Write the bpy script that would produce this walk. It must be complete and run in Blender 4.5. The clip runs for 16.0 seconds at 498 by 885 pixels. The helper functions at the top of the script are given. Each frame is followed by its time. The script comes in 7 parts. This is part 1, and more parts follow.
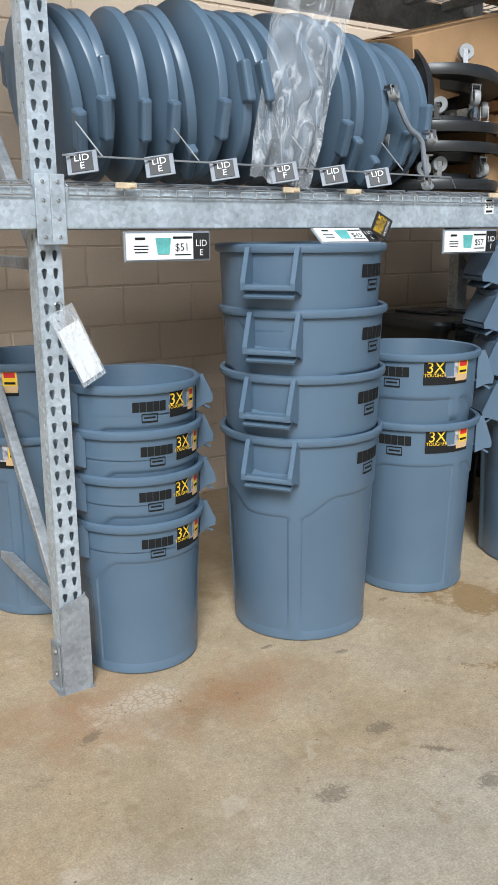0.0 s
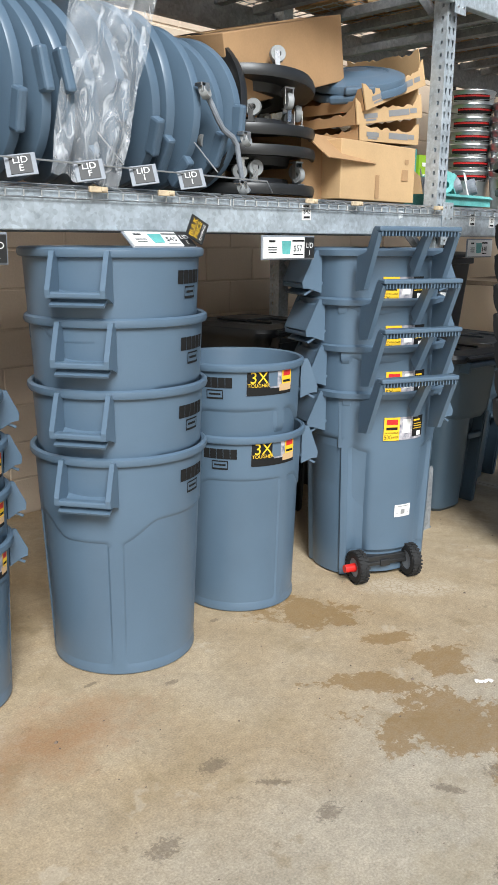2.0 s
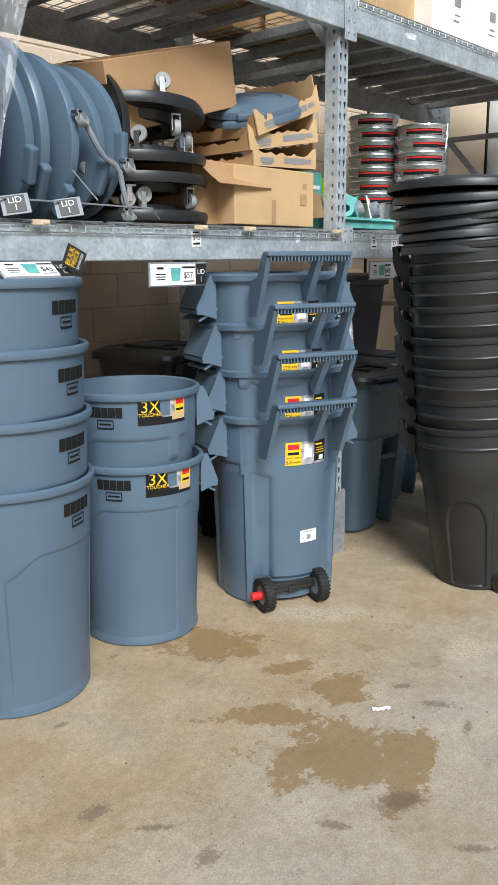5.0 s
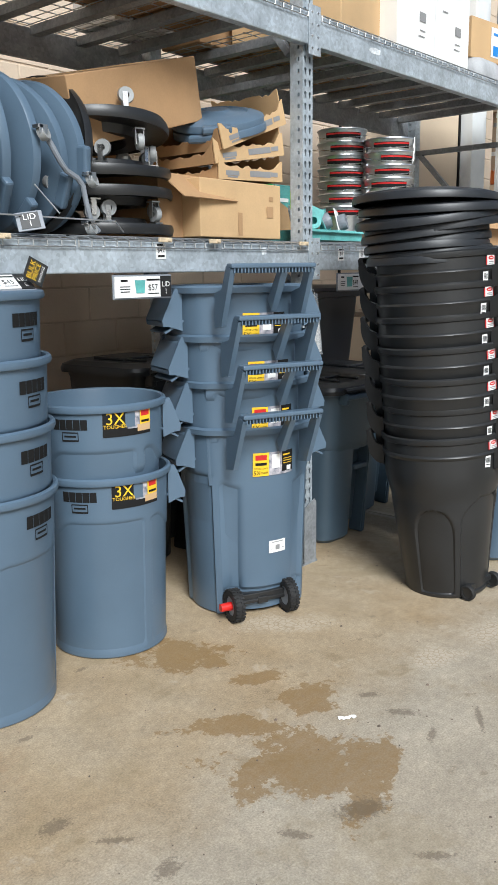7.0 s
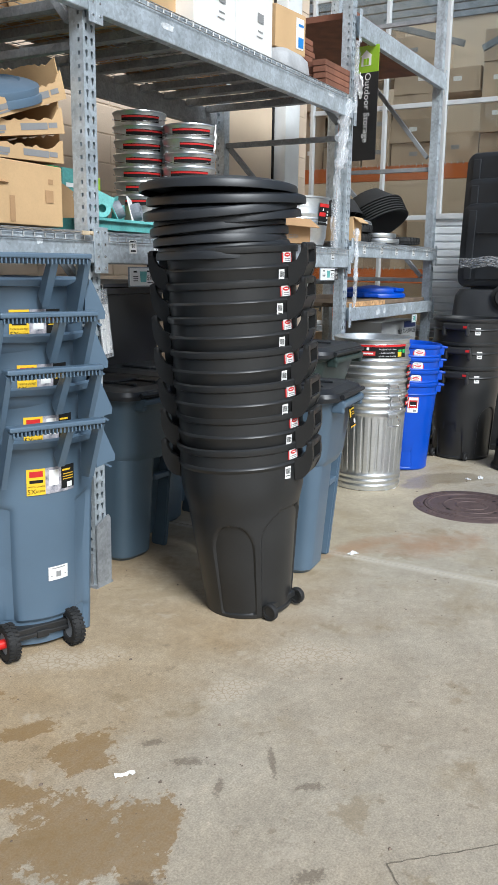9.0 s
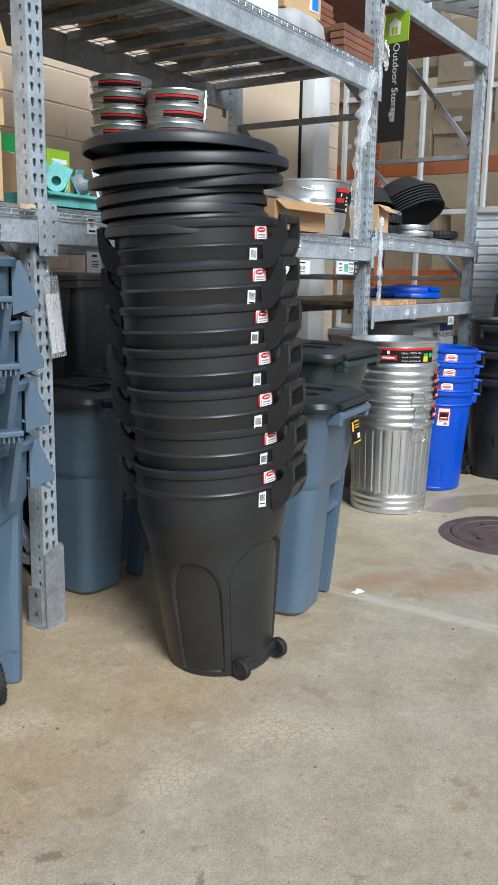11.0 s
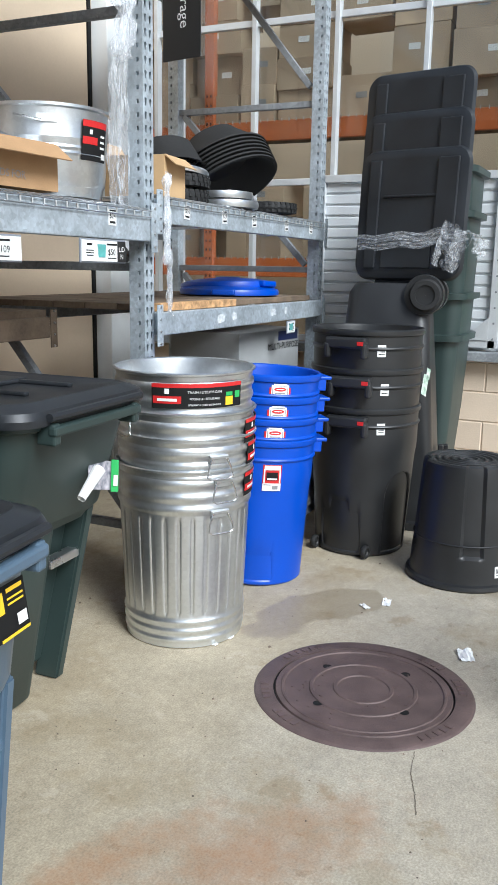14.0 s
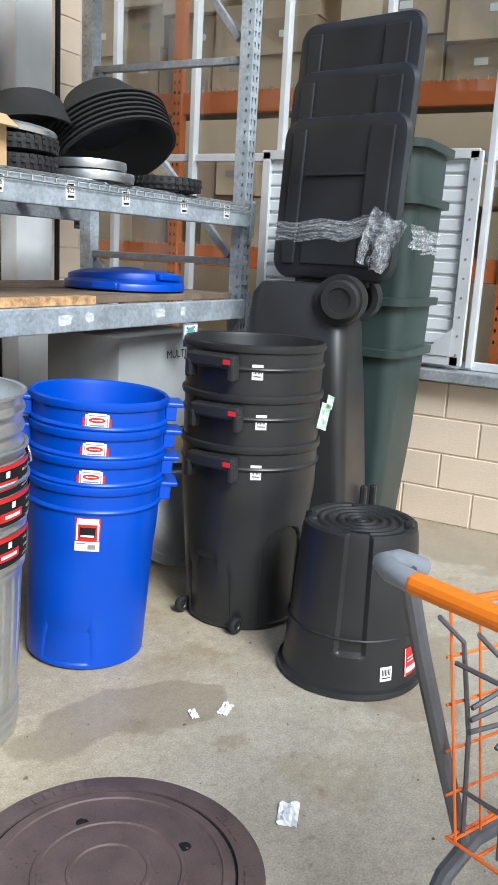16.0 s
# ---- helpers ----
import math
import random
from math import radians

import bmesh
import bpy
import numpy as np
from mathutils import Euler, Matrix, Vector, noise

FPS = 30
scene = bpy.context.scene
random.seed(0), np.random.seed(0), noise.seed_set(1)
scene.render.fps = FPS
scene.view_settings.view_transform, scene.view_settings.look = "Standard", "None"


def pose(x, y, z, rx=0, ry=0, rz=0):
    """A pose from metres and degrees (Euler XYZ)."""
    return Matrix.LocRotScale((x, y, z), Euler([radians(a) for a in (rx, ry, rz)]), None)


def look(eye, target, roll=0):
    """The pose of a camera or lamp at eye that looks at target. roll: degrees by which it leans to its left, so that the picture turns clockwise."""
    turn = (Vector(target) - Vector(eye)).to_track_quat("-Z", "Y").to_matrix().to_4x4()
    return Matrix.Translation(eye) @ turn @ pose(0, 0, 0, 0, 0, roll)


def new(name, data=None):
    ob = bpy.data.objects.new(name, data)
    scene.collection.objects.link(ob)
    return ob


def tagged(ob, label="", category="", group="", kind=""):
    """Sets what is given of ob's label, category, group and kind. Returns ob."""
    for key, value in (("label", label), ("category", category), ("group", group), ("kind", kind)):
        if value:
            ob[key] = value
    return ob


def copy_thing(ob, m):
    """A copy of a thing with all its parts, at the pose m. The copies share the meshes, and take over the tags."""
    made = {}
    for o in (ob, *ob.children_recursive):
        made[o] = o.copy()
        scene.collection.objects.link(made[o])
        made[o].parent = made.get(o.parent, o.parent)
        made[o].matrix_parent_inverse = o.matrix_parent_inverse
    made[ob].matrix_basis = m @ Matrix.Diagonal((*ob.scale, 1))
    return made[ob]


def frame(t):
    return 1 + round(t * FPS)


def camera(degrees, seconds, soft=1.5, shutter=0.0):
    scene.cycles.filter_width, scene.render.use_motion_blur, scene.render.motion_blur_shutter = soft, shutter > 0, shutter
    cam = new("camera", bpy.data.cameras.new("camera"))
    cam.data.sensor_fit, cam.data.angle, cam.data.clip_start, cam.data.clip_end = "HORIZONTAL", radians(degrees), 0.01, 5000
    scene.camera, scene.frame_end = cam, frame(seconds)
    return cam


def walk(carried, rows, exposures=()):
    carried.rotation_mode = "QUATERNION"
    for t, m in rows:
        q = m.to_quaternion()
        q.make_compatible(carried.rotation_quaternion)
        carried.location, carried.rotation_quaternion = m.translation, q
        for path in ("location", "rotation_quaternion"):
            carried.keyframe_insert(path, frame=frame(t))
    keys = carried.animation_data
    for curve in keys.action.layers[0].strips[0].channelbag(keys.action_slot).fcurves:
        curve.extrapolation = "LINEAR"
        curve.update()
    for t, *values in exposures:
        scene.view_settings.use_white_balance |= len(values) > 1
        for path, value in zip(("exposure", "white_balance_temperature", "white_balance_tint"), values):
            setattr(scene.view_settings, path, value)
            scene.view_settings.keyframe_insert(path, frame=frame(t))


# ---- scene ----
cam = camera(33.2, 16.0)
PATH = [
    (0, (-3.654, -2.383, 1.464), (-2.595, -0.76, 0.972), -0.3),
    (0.5, (-3.596, -2.416, 1.458), (-2.474, -0.832, 0.977), -0.2),
    (1, (-3.569, -2.419, 1.458), (-2.321, -0.932, 0.974), -0.2),
    (1.5, (-3.536, -2.342, 1.452), (-2.186, -0.947, 0.972), 0.5),
    (2, (-3.504, -2.259, 1.455), (-2.133, -0.884, 0.978), 0.5),
    (2.5, (-3.485, -2.233, 1.448), (-2.029, -0.946, 0.977), 0.8),
    (3, (-3.437, -2.256, 1.454), (-1.96, -0.99, 0.989), 0.5),
    (3.2, (-3.415, -2.267, 1.445), (-1.934, -1.003, 0.989), 0.4),
    (5.5, (-3.298, -2.403, 1.478), (-1.846, -1.094, 1.054), -0.6),
    (6, (-3.292, -2.411, 1.472), (-1.828, -1.112, 1.06), -0.6),
    (6.5, (-3.29, -2.416, 1.473), (-1.814, -1.13, 1.064), -0.7),
    (7, (-3.27, -2.446, 1.469), (-1.787, -1.165, 1.068), -0.8),
    (7.5, (-3.231, -2.472, 1.466), (-1.721, -1.224, 1.063), -0.7),
    (8, (-3.152, -2.468, 1.47), (-1.55, -1.344, 1.056), -0.2),
    (8.5, (-3.002, -2.415, 1.465), (-1.322, -1.412, 1.052), 0.5),
    (8.7, (-2.956, -2.404, 1.465), (-1.245, -1.455, 1.054), 0.8),
    (10.8, (-2.238, -2.379, 1.374), (-0.614, -1.279, 0.985), 0.7),
    (11, (-2.18, -2.333, 1.371), (-0.535, -1.265, 0.979), 0.9),
    (11.5, (-1.949, -2.191, 1.378), (-0.302, -1.128, 0.981), 1.0),
    (12, (-1.651, -2.045, 1.376), (0.007, -1.002, 0.972), 1.1),
    (12.5, (-1.354, -1.894, 1.378), (0.407, -1.034, 0.978), 1.7),
    (13, (-0.934, -1.797, 1.37), (0.843, -0.969, 0.975), 0.2),
    (13.5, (-0.595, -1.787, 1.367), (1.185, -0.967, 0.966), 0.7),
    (14, (-0.229, -1.851, 1.371), (1.549, -1.029, 0.963), 1.0),
    (14.5, (0.099, -1.969, 1.384), (1.87, -1.141, 0.965), 2.4),
    (15, (0.392, -2.007, 1.39), (2.161, -1.174, 0.968), 5.7),
    (15.5, (0.68, -2.089, 1.402), (2.396, -1.161, 0.963), 4.9),
    (16, (0.92, -2.161, 1.418), (2.638, -1.236, 0.977), 3.2),
]
walk(cam, [(t, look(eye, target, roll)) for t, eye, target, roll in PATH], exposures=[(0, 0.25, 5600, 6), (1.5, 0.38, 5700, 6), (3, 0.47, 5850, 6), (5.5, 0.25, 5750, 6), (7, 0.27, 5700, 6), (8, 0.36, 5650, 6), (8.5, 0.30, 5600, 6), (11, 0.16, 5550, 6), (12, 0.26, 5500, 6), (12.5, 0.36, 5500, 6), (13, 0.38, 5500, 6), (16, 0.47, 5550, 6)])

# ---- world, sun ----
world = bpy.data.worlds.new("sky")
scene.world = world
world.use_nodes = True
wn = world.node_tree.nodes
wl = world.node_tree.links
sky = wn.new("ShaderNodeTexSky")
sky.sky_type = "NISHITA"
sky.sun_disc = False
sky.sun_elevation = radians(40)
sky.sun_rotation = radians(212)
sky.dust_density = 4.0
sky.ozone_density = 1.0
wl.new(sky.outputs[0], wn["Background"].inputs[0])
wn["Background"].inputs[1].default_value = 0.070
sun = new("sun", bpy.data.lights.new("sun", "SUN"))
sun.data.energy = 3.6
sun.data.angle = radians(24)
sun.data.color = (1.0, 0.95, 0.88)
sun.matrix_world = look((-5, -8, 7.92), (0, 0, 0))


# ---- materials ----
def mat(name, color, rough=0.5, metal=0.0, vary=0.15, scale=6.0, grain=120.0, bump=0.1, spec=0.5, tint=None, each=0.0):
    """A surface with broad and fine variation of colour, roughness and relief."""
    m = bpy.data.materials.new(name)
    m.use_nodes = True
    n, l = m.node_tree.nodes, m.node_tree.links
    b = n["Principled BSDF"]
    tc = n.new("ShaderNodeTexCoord")
    big = n.new("ShaderNodeTexNoise")
    big.inputs["Scale"].default_value = scale
    big.inputs["Detail"].default_value = 6
    fine = n.new("ShaderNodeTexNoise")
    fine.inputs["Scale"].default_value = grain
    fine.inputs["Detail"].default_value = 3
    l.new(tc.outputs["Object"], big.inputs["Vector"])
    l.new(tc.outputs["Object"], fine.inputs["Vector"])
    ramp = n.new("ShaderNodeValToRGB")
    c = Vector(color[:3])
    d = c * (1 - vary)
    t = Vector(tint) if tint else c * (1 + vary)
    ramp.color_ramp.elements[0].color = (*d, 1)
    ramp.color_ramp.elements[1].color = (*t, 1)
    ramp.color_ramp.elements[0].position = 0.3
    ramp.color_ramp.elements[1].position = 0.7
    mix = n.new("ShaderNodeMath")
    mix.operation = "MULTIPLY_ADD"
    l.new(fine.outputs["Fac"], mix.inputs[0])
    mix.inputs[1].default_value = 0.35
    l.new(big.outputs["Fac"], mix.inputs[2])
    sub = n.new("ShaderNodeMath")
    sub.operation = "SUBTRACT"
    l.new(mix.outputs[0], sub.inputs[0])
    sub.inputs[1].default_value = 0.175
    l.new(sub.outputs[0], ramp.inputs["Fac"])
    out = ramp.outputs["Color"]
    if each:
        info = n.new("ShaderNodeObjectInfo")
        hsv = n.new("ShaderNodeHueSaturation")
        mr = n.new("ShaderNodeMapRange")
        mr.inputs["To Min"].default_value = 1 - each
        mr.inputs["To Max"].default_value = 1 + each
        l.new(info.outputs["Random"], mr.inputs["Value"])
        l.new(mr.outputs[0], hsv.inputs["Value"])
        l.new(out, hsv.inputs["Color"])
        out = hsv.outputs["Color"]
    l.new(out, b.inputs["Base Color"])
    rr = n.new("ShaderNodeMapRange")
    rr.inputs["To Min"].default_value = max(0.02, rough - 0.1)
    rr.inputs["To Max"].default_value = min(1, rough + 0.1)
    l.new(big.outputs["Fac"], rr.inputs["Value"])
    l.new(rr.outputs[0], b.inputs["Roughness"])
    b.inputs["Metallic"].default_value = metal
    b.inputs["Specular IOR Level"].default_value = spec
    if bump:
        bp = n.new("ShaderNodeBump")
        bp.inputs["Strength"].default_value = bump
        bp.inputs["Distance"].default_value = 0.004
        l.new(fine.outputs["Fac"], bp.inputs["Height"])
        l.new(bp.outputs["Normal"], b.inputs["Normal"])
    return m


def galvanised(name, base, rough, metal, vary=0.2, low=0.86, high=1.13):
    """Hot-dip zinc with crystal spangle and pale oxide blotches."""
    m = mat(name, base, rough, metal, vary=vary, scale=9, grain=60, bump=0.02)
    n, l = m.node_tree.nodes, m.node_tree.links
    b = n["Principled BSDF"]
    vor = n.new("ShaderNodeTexVoronoi")
    vor.inputs["Scale"].default_value = 75
    tc = [x for x in n if x.type == "TEX_COORD"][0]
    l.new(tc.outputs["Object"], vor.inputs["Vector"])
    src = b.inputs["Base Color"].links[0].from_socket
    sep = n.new("ShaderNodeSeparateColor")
    l.new(vor.outputs["Color"], sep.inputs[0])
    mr = n.new("ShaderNodeMapRange")
    mr.inputs["To Min"].default_value = low
    mr.inputs["To Max"].default_value = high
    l.new(sep.outputs[0], mr.inputs["Value"])
    hsv = n.new("ShaderNodeHueSaturation")
    l.new(mr.outputs[0], hsv.inputs["Value"])
    l.new(src, hsv.inputs["Color"])
    l.new(hsv.outputs[0], b.inputs["Base Color"])
    return m


def film_plastic(name, low=0.1, high=0.6, scale=9):
    m = bpy.data.materials.new(name)
    m.use_nodes = True
    n, l = m.node_tree.nodes, m.node_tree.links
    b = n["Principled BSDF"]
    b.inputs["Base Color"].default_value = (0.8, 0.83, 0.86, 1)
    b.inputs["Roughness"].default_value = 0.12
    noi = n.new("ShaderNodeTexNoise")
    noi.inputs["Scale"].default_value = scale
    noi.inputs["Detail"].default_value = 5
    noi.inputs["Distortion"].default_value = 1.6
    mr = n.new("ShaderNodeMapRange")
    mr.inputs["From Min"].default_value = 0.5
    mr.inputs["From Max"].default_value = 0.72
    mr.inputs["To Min"].default_value = low
    mr.inputs["To Max"].default_value = high
    l.new(noi.outputs["Fac"], mr.inputs["Value"])
    l.new(mr.outputs[0], b.inputs["Alpha"])
    bp = n.new("ShaderNodeBump")
    bp.inputs["Strength"].default_value = 0.5
    bp.inputs["Distance"].default_value = 0.02
    l.new(noi.outputs["Fac"], bp.inputs["Height"])
    l.new(bp.outputs["Normal"], b.inputs["Normal"])
    return m


def glass_pane():
    m = bpy.data.materials.new("window_glass")
    m.use_nodes = True
    n, l = m.node_tree.nodes, m.node_tree.links
    out = n["Material Output"]
    tr = n.new("ShaderNodeBsdfTransparent")
    tr.inputs[0].default_value = (0.93, 0.95, 0.94, 1)
    gl = n.new("ShaderNodeBsdfGlossy")
    gl.inputs["Roughness"].default_value = 0.03
    mx = n.new("ShaderNodeMixShader")
    fr = n.new("ShaderNodeFresnel")
    fr.inputs["IOR"].default_value = 1.5
    l.new(fr.outputs[0], mx.inputs[0])
    l.new(tr.outputs[0], mx.inputs[1])
    l.new(gl.outputs[0], mx.inputs[2])
    l.new(mx.outputs[0], out.inputs["Surface"])
    return m


def concrete_floor():
    """Worn slab: mottled tan and grey cement, grit, hairline cracks, damp patches and rust stains."""
    m = bpy.data.materials.new("concrete_floor")
    m.use_nodes = True
    n, l = m.node_tree.nodes, m.node_tree.links
    b = n["Principled BSDF"]
    geo = n.new("ShaderNodeNewGeometry")

    def noise_at(s, d=6, rough=0.55):
        x = n.new("ShaderNodeTexNoise")
        x.inputs["Scale"].default_value = s
        x.inputs["Detail"].default_value = d
        x.inputs["Roughness"].default_value = rough
        l.new(geo.outputs["Position"], x.inputs["Vector"])
        return x

    def math_node(op, a, c, d=None):
        x = n.new("ShaderNodeMath")
        x.operation = op
        for i, v in enumerate((a, c, d)):
            if v is None:
                continue
            if isinstance(v, (int, float)):
                x.inputs[i].default_value = v
            else:
                l.new(v, x.inputs[i])
        return x.outputs[0]

    def mixc(fac, a, c):
        x = n.new("ShaderNodeMix")
        x.data_type = "RGBA"
        for i, v in ((0, fac), (6, a), (7, c)):
            if isinstance(v, (tuple, float)):
                x.inputs[i].default_value = (*v, 1) if isinstance(v, tuple) else v
            else:
                l.new(v, x.inputs[i])
        return x.outputs[2]

    broad, mid, grit = noise_at(1.3, 7, 0.62), noise_at(5, 8, 0.65), noise_at(160, 3)
    sep = n.new("ShaderNodeSeparateXYZ")
    l.new(geo.outputs["Position"], sep.inputs[0])
    X, Y = sep.outputs[0], sep.outputs[1]
    r1 = n.new("ShaderNodeMapRange")
    r1.inputs["From Min"].default_value, r1.inputs["From Max"].default_value = 0.35, 0.65
    l.new(broad.outputs["Fac"], r1.inputs["Value"])
    col = mixc(r1.outputs[0], (0.415, 0.305, 0.175), (0.45, 0.365, 0.25))
    # the slab turns greyer away from the rack and past the joint
    far = n.new("ShaderNodeMapRange")
    far.inputs["From Min"].default_value, far.inputs["From Max"].default_value = 0.6, 1.5
    l.new(math_node("ADD", X, math_node("MULTIPLY", mid.outputs["Fac"], 0.8)), far.inputs["Value"])
    col = mixc(math_node("MULTIPLY", far.outputs[0], 0.8), col, (0.415, 0.365, 0.265))
    near = n.new("ShaderNodeMapRange")
    near.inputs["From Min"].default_value, near.inputs["From Max"].default_value = 1.0, 1.35
    l.new(math_node("SUBTRACT", math_node("MULTIPLY", mid.outputs["Fac"], 0.5), Y), near.inputs["Value"])
    col = mixc(math_node("MULTIPLY", near.outputs[0], 0.55), col, (0.455, 0.42, 0.35))
    r2 = n.new("ShaderNodeMapRange")
    r2.inputs["From Min"].default_value, r2.inputs["From Max"].default_value = 0.3, 0.75
    r2.inputs["To Min"].default_value, r2.inputs["To Max"].default_value = 0.84, 1.12
    l.new(mid.outputs["Fac"], r2.inputs["Value"])
    r3 = n.new("ShaderNodeMapRange")
    r3.inputs["From Min"].default_value, r3.inputs["From Max"].default_value = 0.25, 0.75
    r3.inputs["To Min"].default_value, r3.inputs["To Max"].default_value = 0.70, 1.20
    l.new(grit.outputs["Fac"], r3.inputs["Value"])
    pores = noise_at(34, 9, 0.78)
    r4 = n.new("ShaderNodeMapRange")
    r4.inputs["From Min"].default_value, r4.inputs["From Max"].default_value = 0.3, 0.7
    r4.inputs["To Min"].default_value, r4.inputs["To Max"].default_value = 0.78, 1.16
    l.new(pores.outputs["Fac"], r4.inputs["Value"])
    hsv = n.new("ShaderNodeHueSaturation")
    l.new(math_node("MULTIPLY", math_node("MULTIPLY", r2.outputs[0], r4.outputs[0]), r3.outputs[0]), hsv.inputs["Value"])
    l.new(col, hsv.inputs["Color"])
    col = hsv.outputs[0]
    # crisp small stains, pale scuffs and the pale dust along the sawn joint
    for s, lo, hi, amount, tone in ((1.7, 0.53, 0.60, 0.30, (0.28, 0.215, 0.115)), (3.4, 0.605, 0.63, 0.30, (0.21, 0.15, 0.075)), (9.0, 0.63, 0.655, 0.42, (0.18, 0.135, 0.08)), (4.6, 0.40, 0.36, 0.30, (0.56, 0.49, 0.39))):
        st = noise_at(s, 10, 0.68)
        sm = n.new("ShaderNodeMapRange")
        sm.inputs["From Min"].default_value, sm.inputs["From Max"].default_value = lo, hi
        l.new(st.outputs["Fac"], sm.inputs["Value"])
        col = mixc(math_node("MULTIPLY", sm.outputs[0], amount), col, tone)
    jd = math_node("ABSOLUTE", math_node("SUBTRACT", X, 0.993), 0)
    jm = n.new("ShaderNodeMapRange")
    jm.inputs["From Min"].default_value, jm.inputs["From Max"].default_value = 0.05, 0.015
    l.new(math_node("ADD", jd, math_node("MULTIPLY", math_node("SUBTRACT", pores.outputs["Fac"], 0.5), 0.14)), jm.inputs["Value"])
    col = mixc(math_node("MULTIPLY", jm.outputs[0], 0.5), col, (0.60, 0.56, 0.48))
    edge = noise_at(7, 6, 0.6)
    edge2 = noise_at(38, 5, 0.7)
    rag = math_node("ADD", math_node("MULTIPLY", math_node("SUBTRACT", edge.outputs["Fac"], 0.5), 3.4), math_node("MULTIPLY", math_node("SUBTRACT", edge2.outputs["Fac"], 0.5), 1.7))

    calm = noise_at(3.5, 3, 0.5)
    rag_wet = math_node("MULTIPLY", math_node("SUBTRACT", calm.outputs["Fac"], 0.5), 2.0)
    edge3 = noise_at(70, 4, 0.7)
    rag2 = math_node("MULTIPLY", math_node("SUBTRACT", edge3.outputs["Fac"], 0.45), 3.2)

    def patch(cx, cy, rx, ry, turn=0.0, soft=0.12, ragged=None):
        c, s = math.cos(radians(turn)), math.sin(radians(turn))
        dx, dy = math_node("SUBTRACT", X, cx), math_node("SUBTRACT", Y, cy)
        u = math_node("DIVIDE", math_node("ADD", math_node("MULTIPLY", dx, c), math_node("MULTIPLY", dy, s)), rx)
        v = math_node("DIVIDE", math_node("SUBTRACT", math_node("MULTIPLY", dy, c), math_node("MULTIPLY", dx, s)), ry)
        d = math_node("SQRT", math_node("ADD", math_node("MULTIPLY", u, u), math_node("MULTIPLY", v, v)), 0)
        d = math_node("ADD", d, ragged or rag)
        mr = n.new("ShaderNodeMapRange")
        mr.inputs["From Min"].default_value, mr.inputs["From Max"].default_value = 1 + soft, 1 - soft
        l.new(d, mr.inputs["Value"])
        return mr.outputs[0]

    wet = None
    for args in DAMP:
        p = patch(*args, 0.06)
        wet = p if wet is None else math_node("MAXIMUM", wet, p)
    col = mixc(math_node("MULTIPLY", wet, math_node("ADD", 0.12, math_node("MULTIPLY", pores.outputs["Fac"], 1.15))), col, (0.235, 0.140, 0.046))
    film_wet = None
    for args in WET:
        p = patch(*args, 0.05, rag_wet)
        film_wet = p if film_wet is None else math_node("MAXIMUM", film_wet, p)
    col = mixc(math_node("MULTIPLY", film_wet, 0.45), col, (0.21, 0.165, 0.10))
    rust = None
    for args in RUST:
        p = patch(*args, 0.8)
        rust = p if rust is None else math_node("MAXIMUM", rust, p)
    col = mixc(math_node("MULTIPLY", rust, math_node("MULTIPLY", pores.outputs["Fac"], 1.1)), col, (0.30, 0.14, 0.05))
    dark = None
    for args in OIL:
        p = patch(*args, 0.25, rag2)
        dark = p if dark is None else math_node("MAXIMUM", dark, p)
    col = mixc(math_node("MULTIPLY", dark, 0.55), col, (0.10, 0.075, 0.05))
    pale = None
    for args in PALE:
        p = patch(*args, 0.5)
        pale = p if pale is None else math_node("MAXIMUM", pale, p)
    craze = n.new("ShaderNodeTexVoronoi")
    craze.feature = "DISTANCE_TO_EDGE"
    craze.inputs["Scale"].default_value = 42
    l.new(geo.outputs["Position"], craze.inputs["Vector"])
    cz = n.new("ShaderNodeMapRange")
    cz.inputs["From Min"].default_value, cz.inputs["From Max"].default_value = 0.02, 0.10
    l.new(craze.outputs["Distance"], cz.inputs["Value"])
    col = mixc(math_node("MULTIPLY", pale, 0.6), col, mixc(cz.outputs[0], (0.36, 0.28, 0.18), (0.56, 0.48, 0.37)))
    # scattered specks
    vor = n.new("ShaderNodeTexVoronoi")
    vor.inputs["Scale"].default_value = 9
    vor.inputs["Randomness"].default_value = 1
    l.new(geo.outputs["Position"], vor.inputs["Vector"])
    spk = n.new("ShaderNodeMapRange")
    spk.inputs["From Min"].default_value, spk.inputs["From Max"].default_value = 0.09, 0.04
    l.new(math_node("ADD", vor.outputs["Distance"], math_node("MULTIPLY", mid.outputs["Fac"], 0.06)), spk.inputs["Value"])
    col = mixc(math_node("MULTIPLY", spk.outputs[0], 0.45), col, (0.17, 0.125, 0.08))
    l.new(col, b.inputs["Base Color"])
    rough = n.new("ShaderNodeMapRange")
    rough.inputs["To Min"].default_value, rough.inputs["To Max"].default_value = 0.74, 0.40
    l.new(film_wet, rough.inputs["Value"])
    l.new(math_node("SUBTRACT", rough.outputs[0], math_node("MULTIPLY", wet, 0.1)), b.inputs["Roughness"])
    bp = n.new("ShaderNodeBump")
    bp.inputs["Strength"].default_value = 0.35
    bp.inputs["Distance"].default_value = 0.003
    l.new(math_node("ADD", grit.outputs["Fac"], mid.outputs["Fac"]), bp.inputs["Height"])
    l.new(bp.outputs["Normal"], b.inputs["Normal"])
    return m


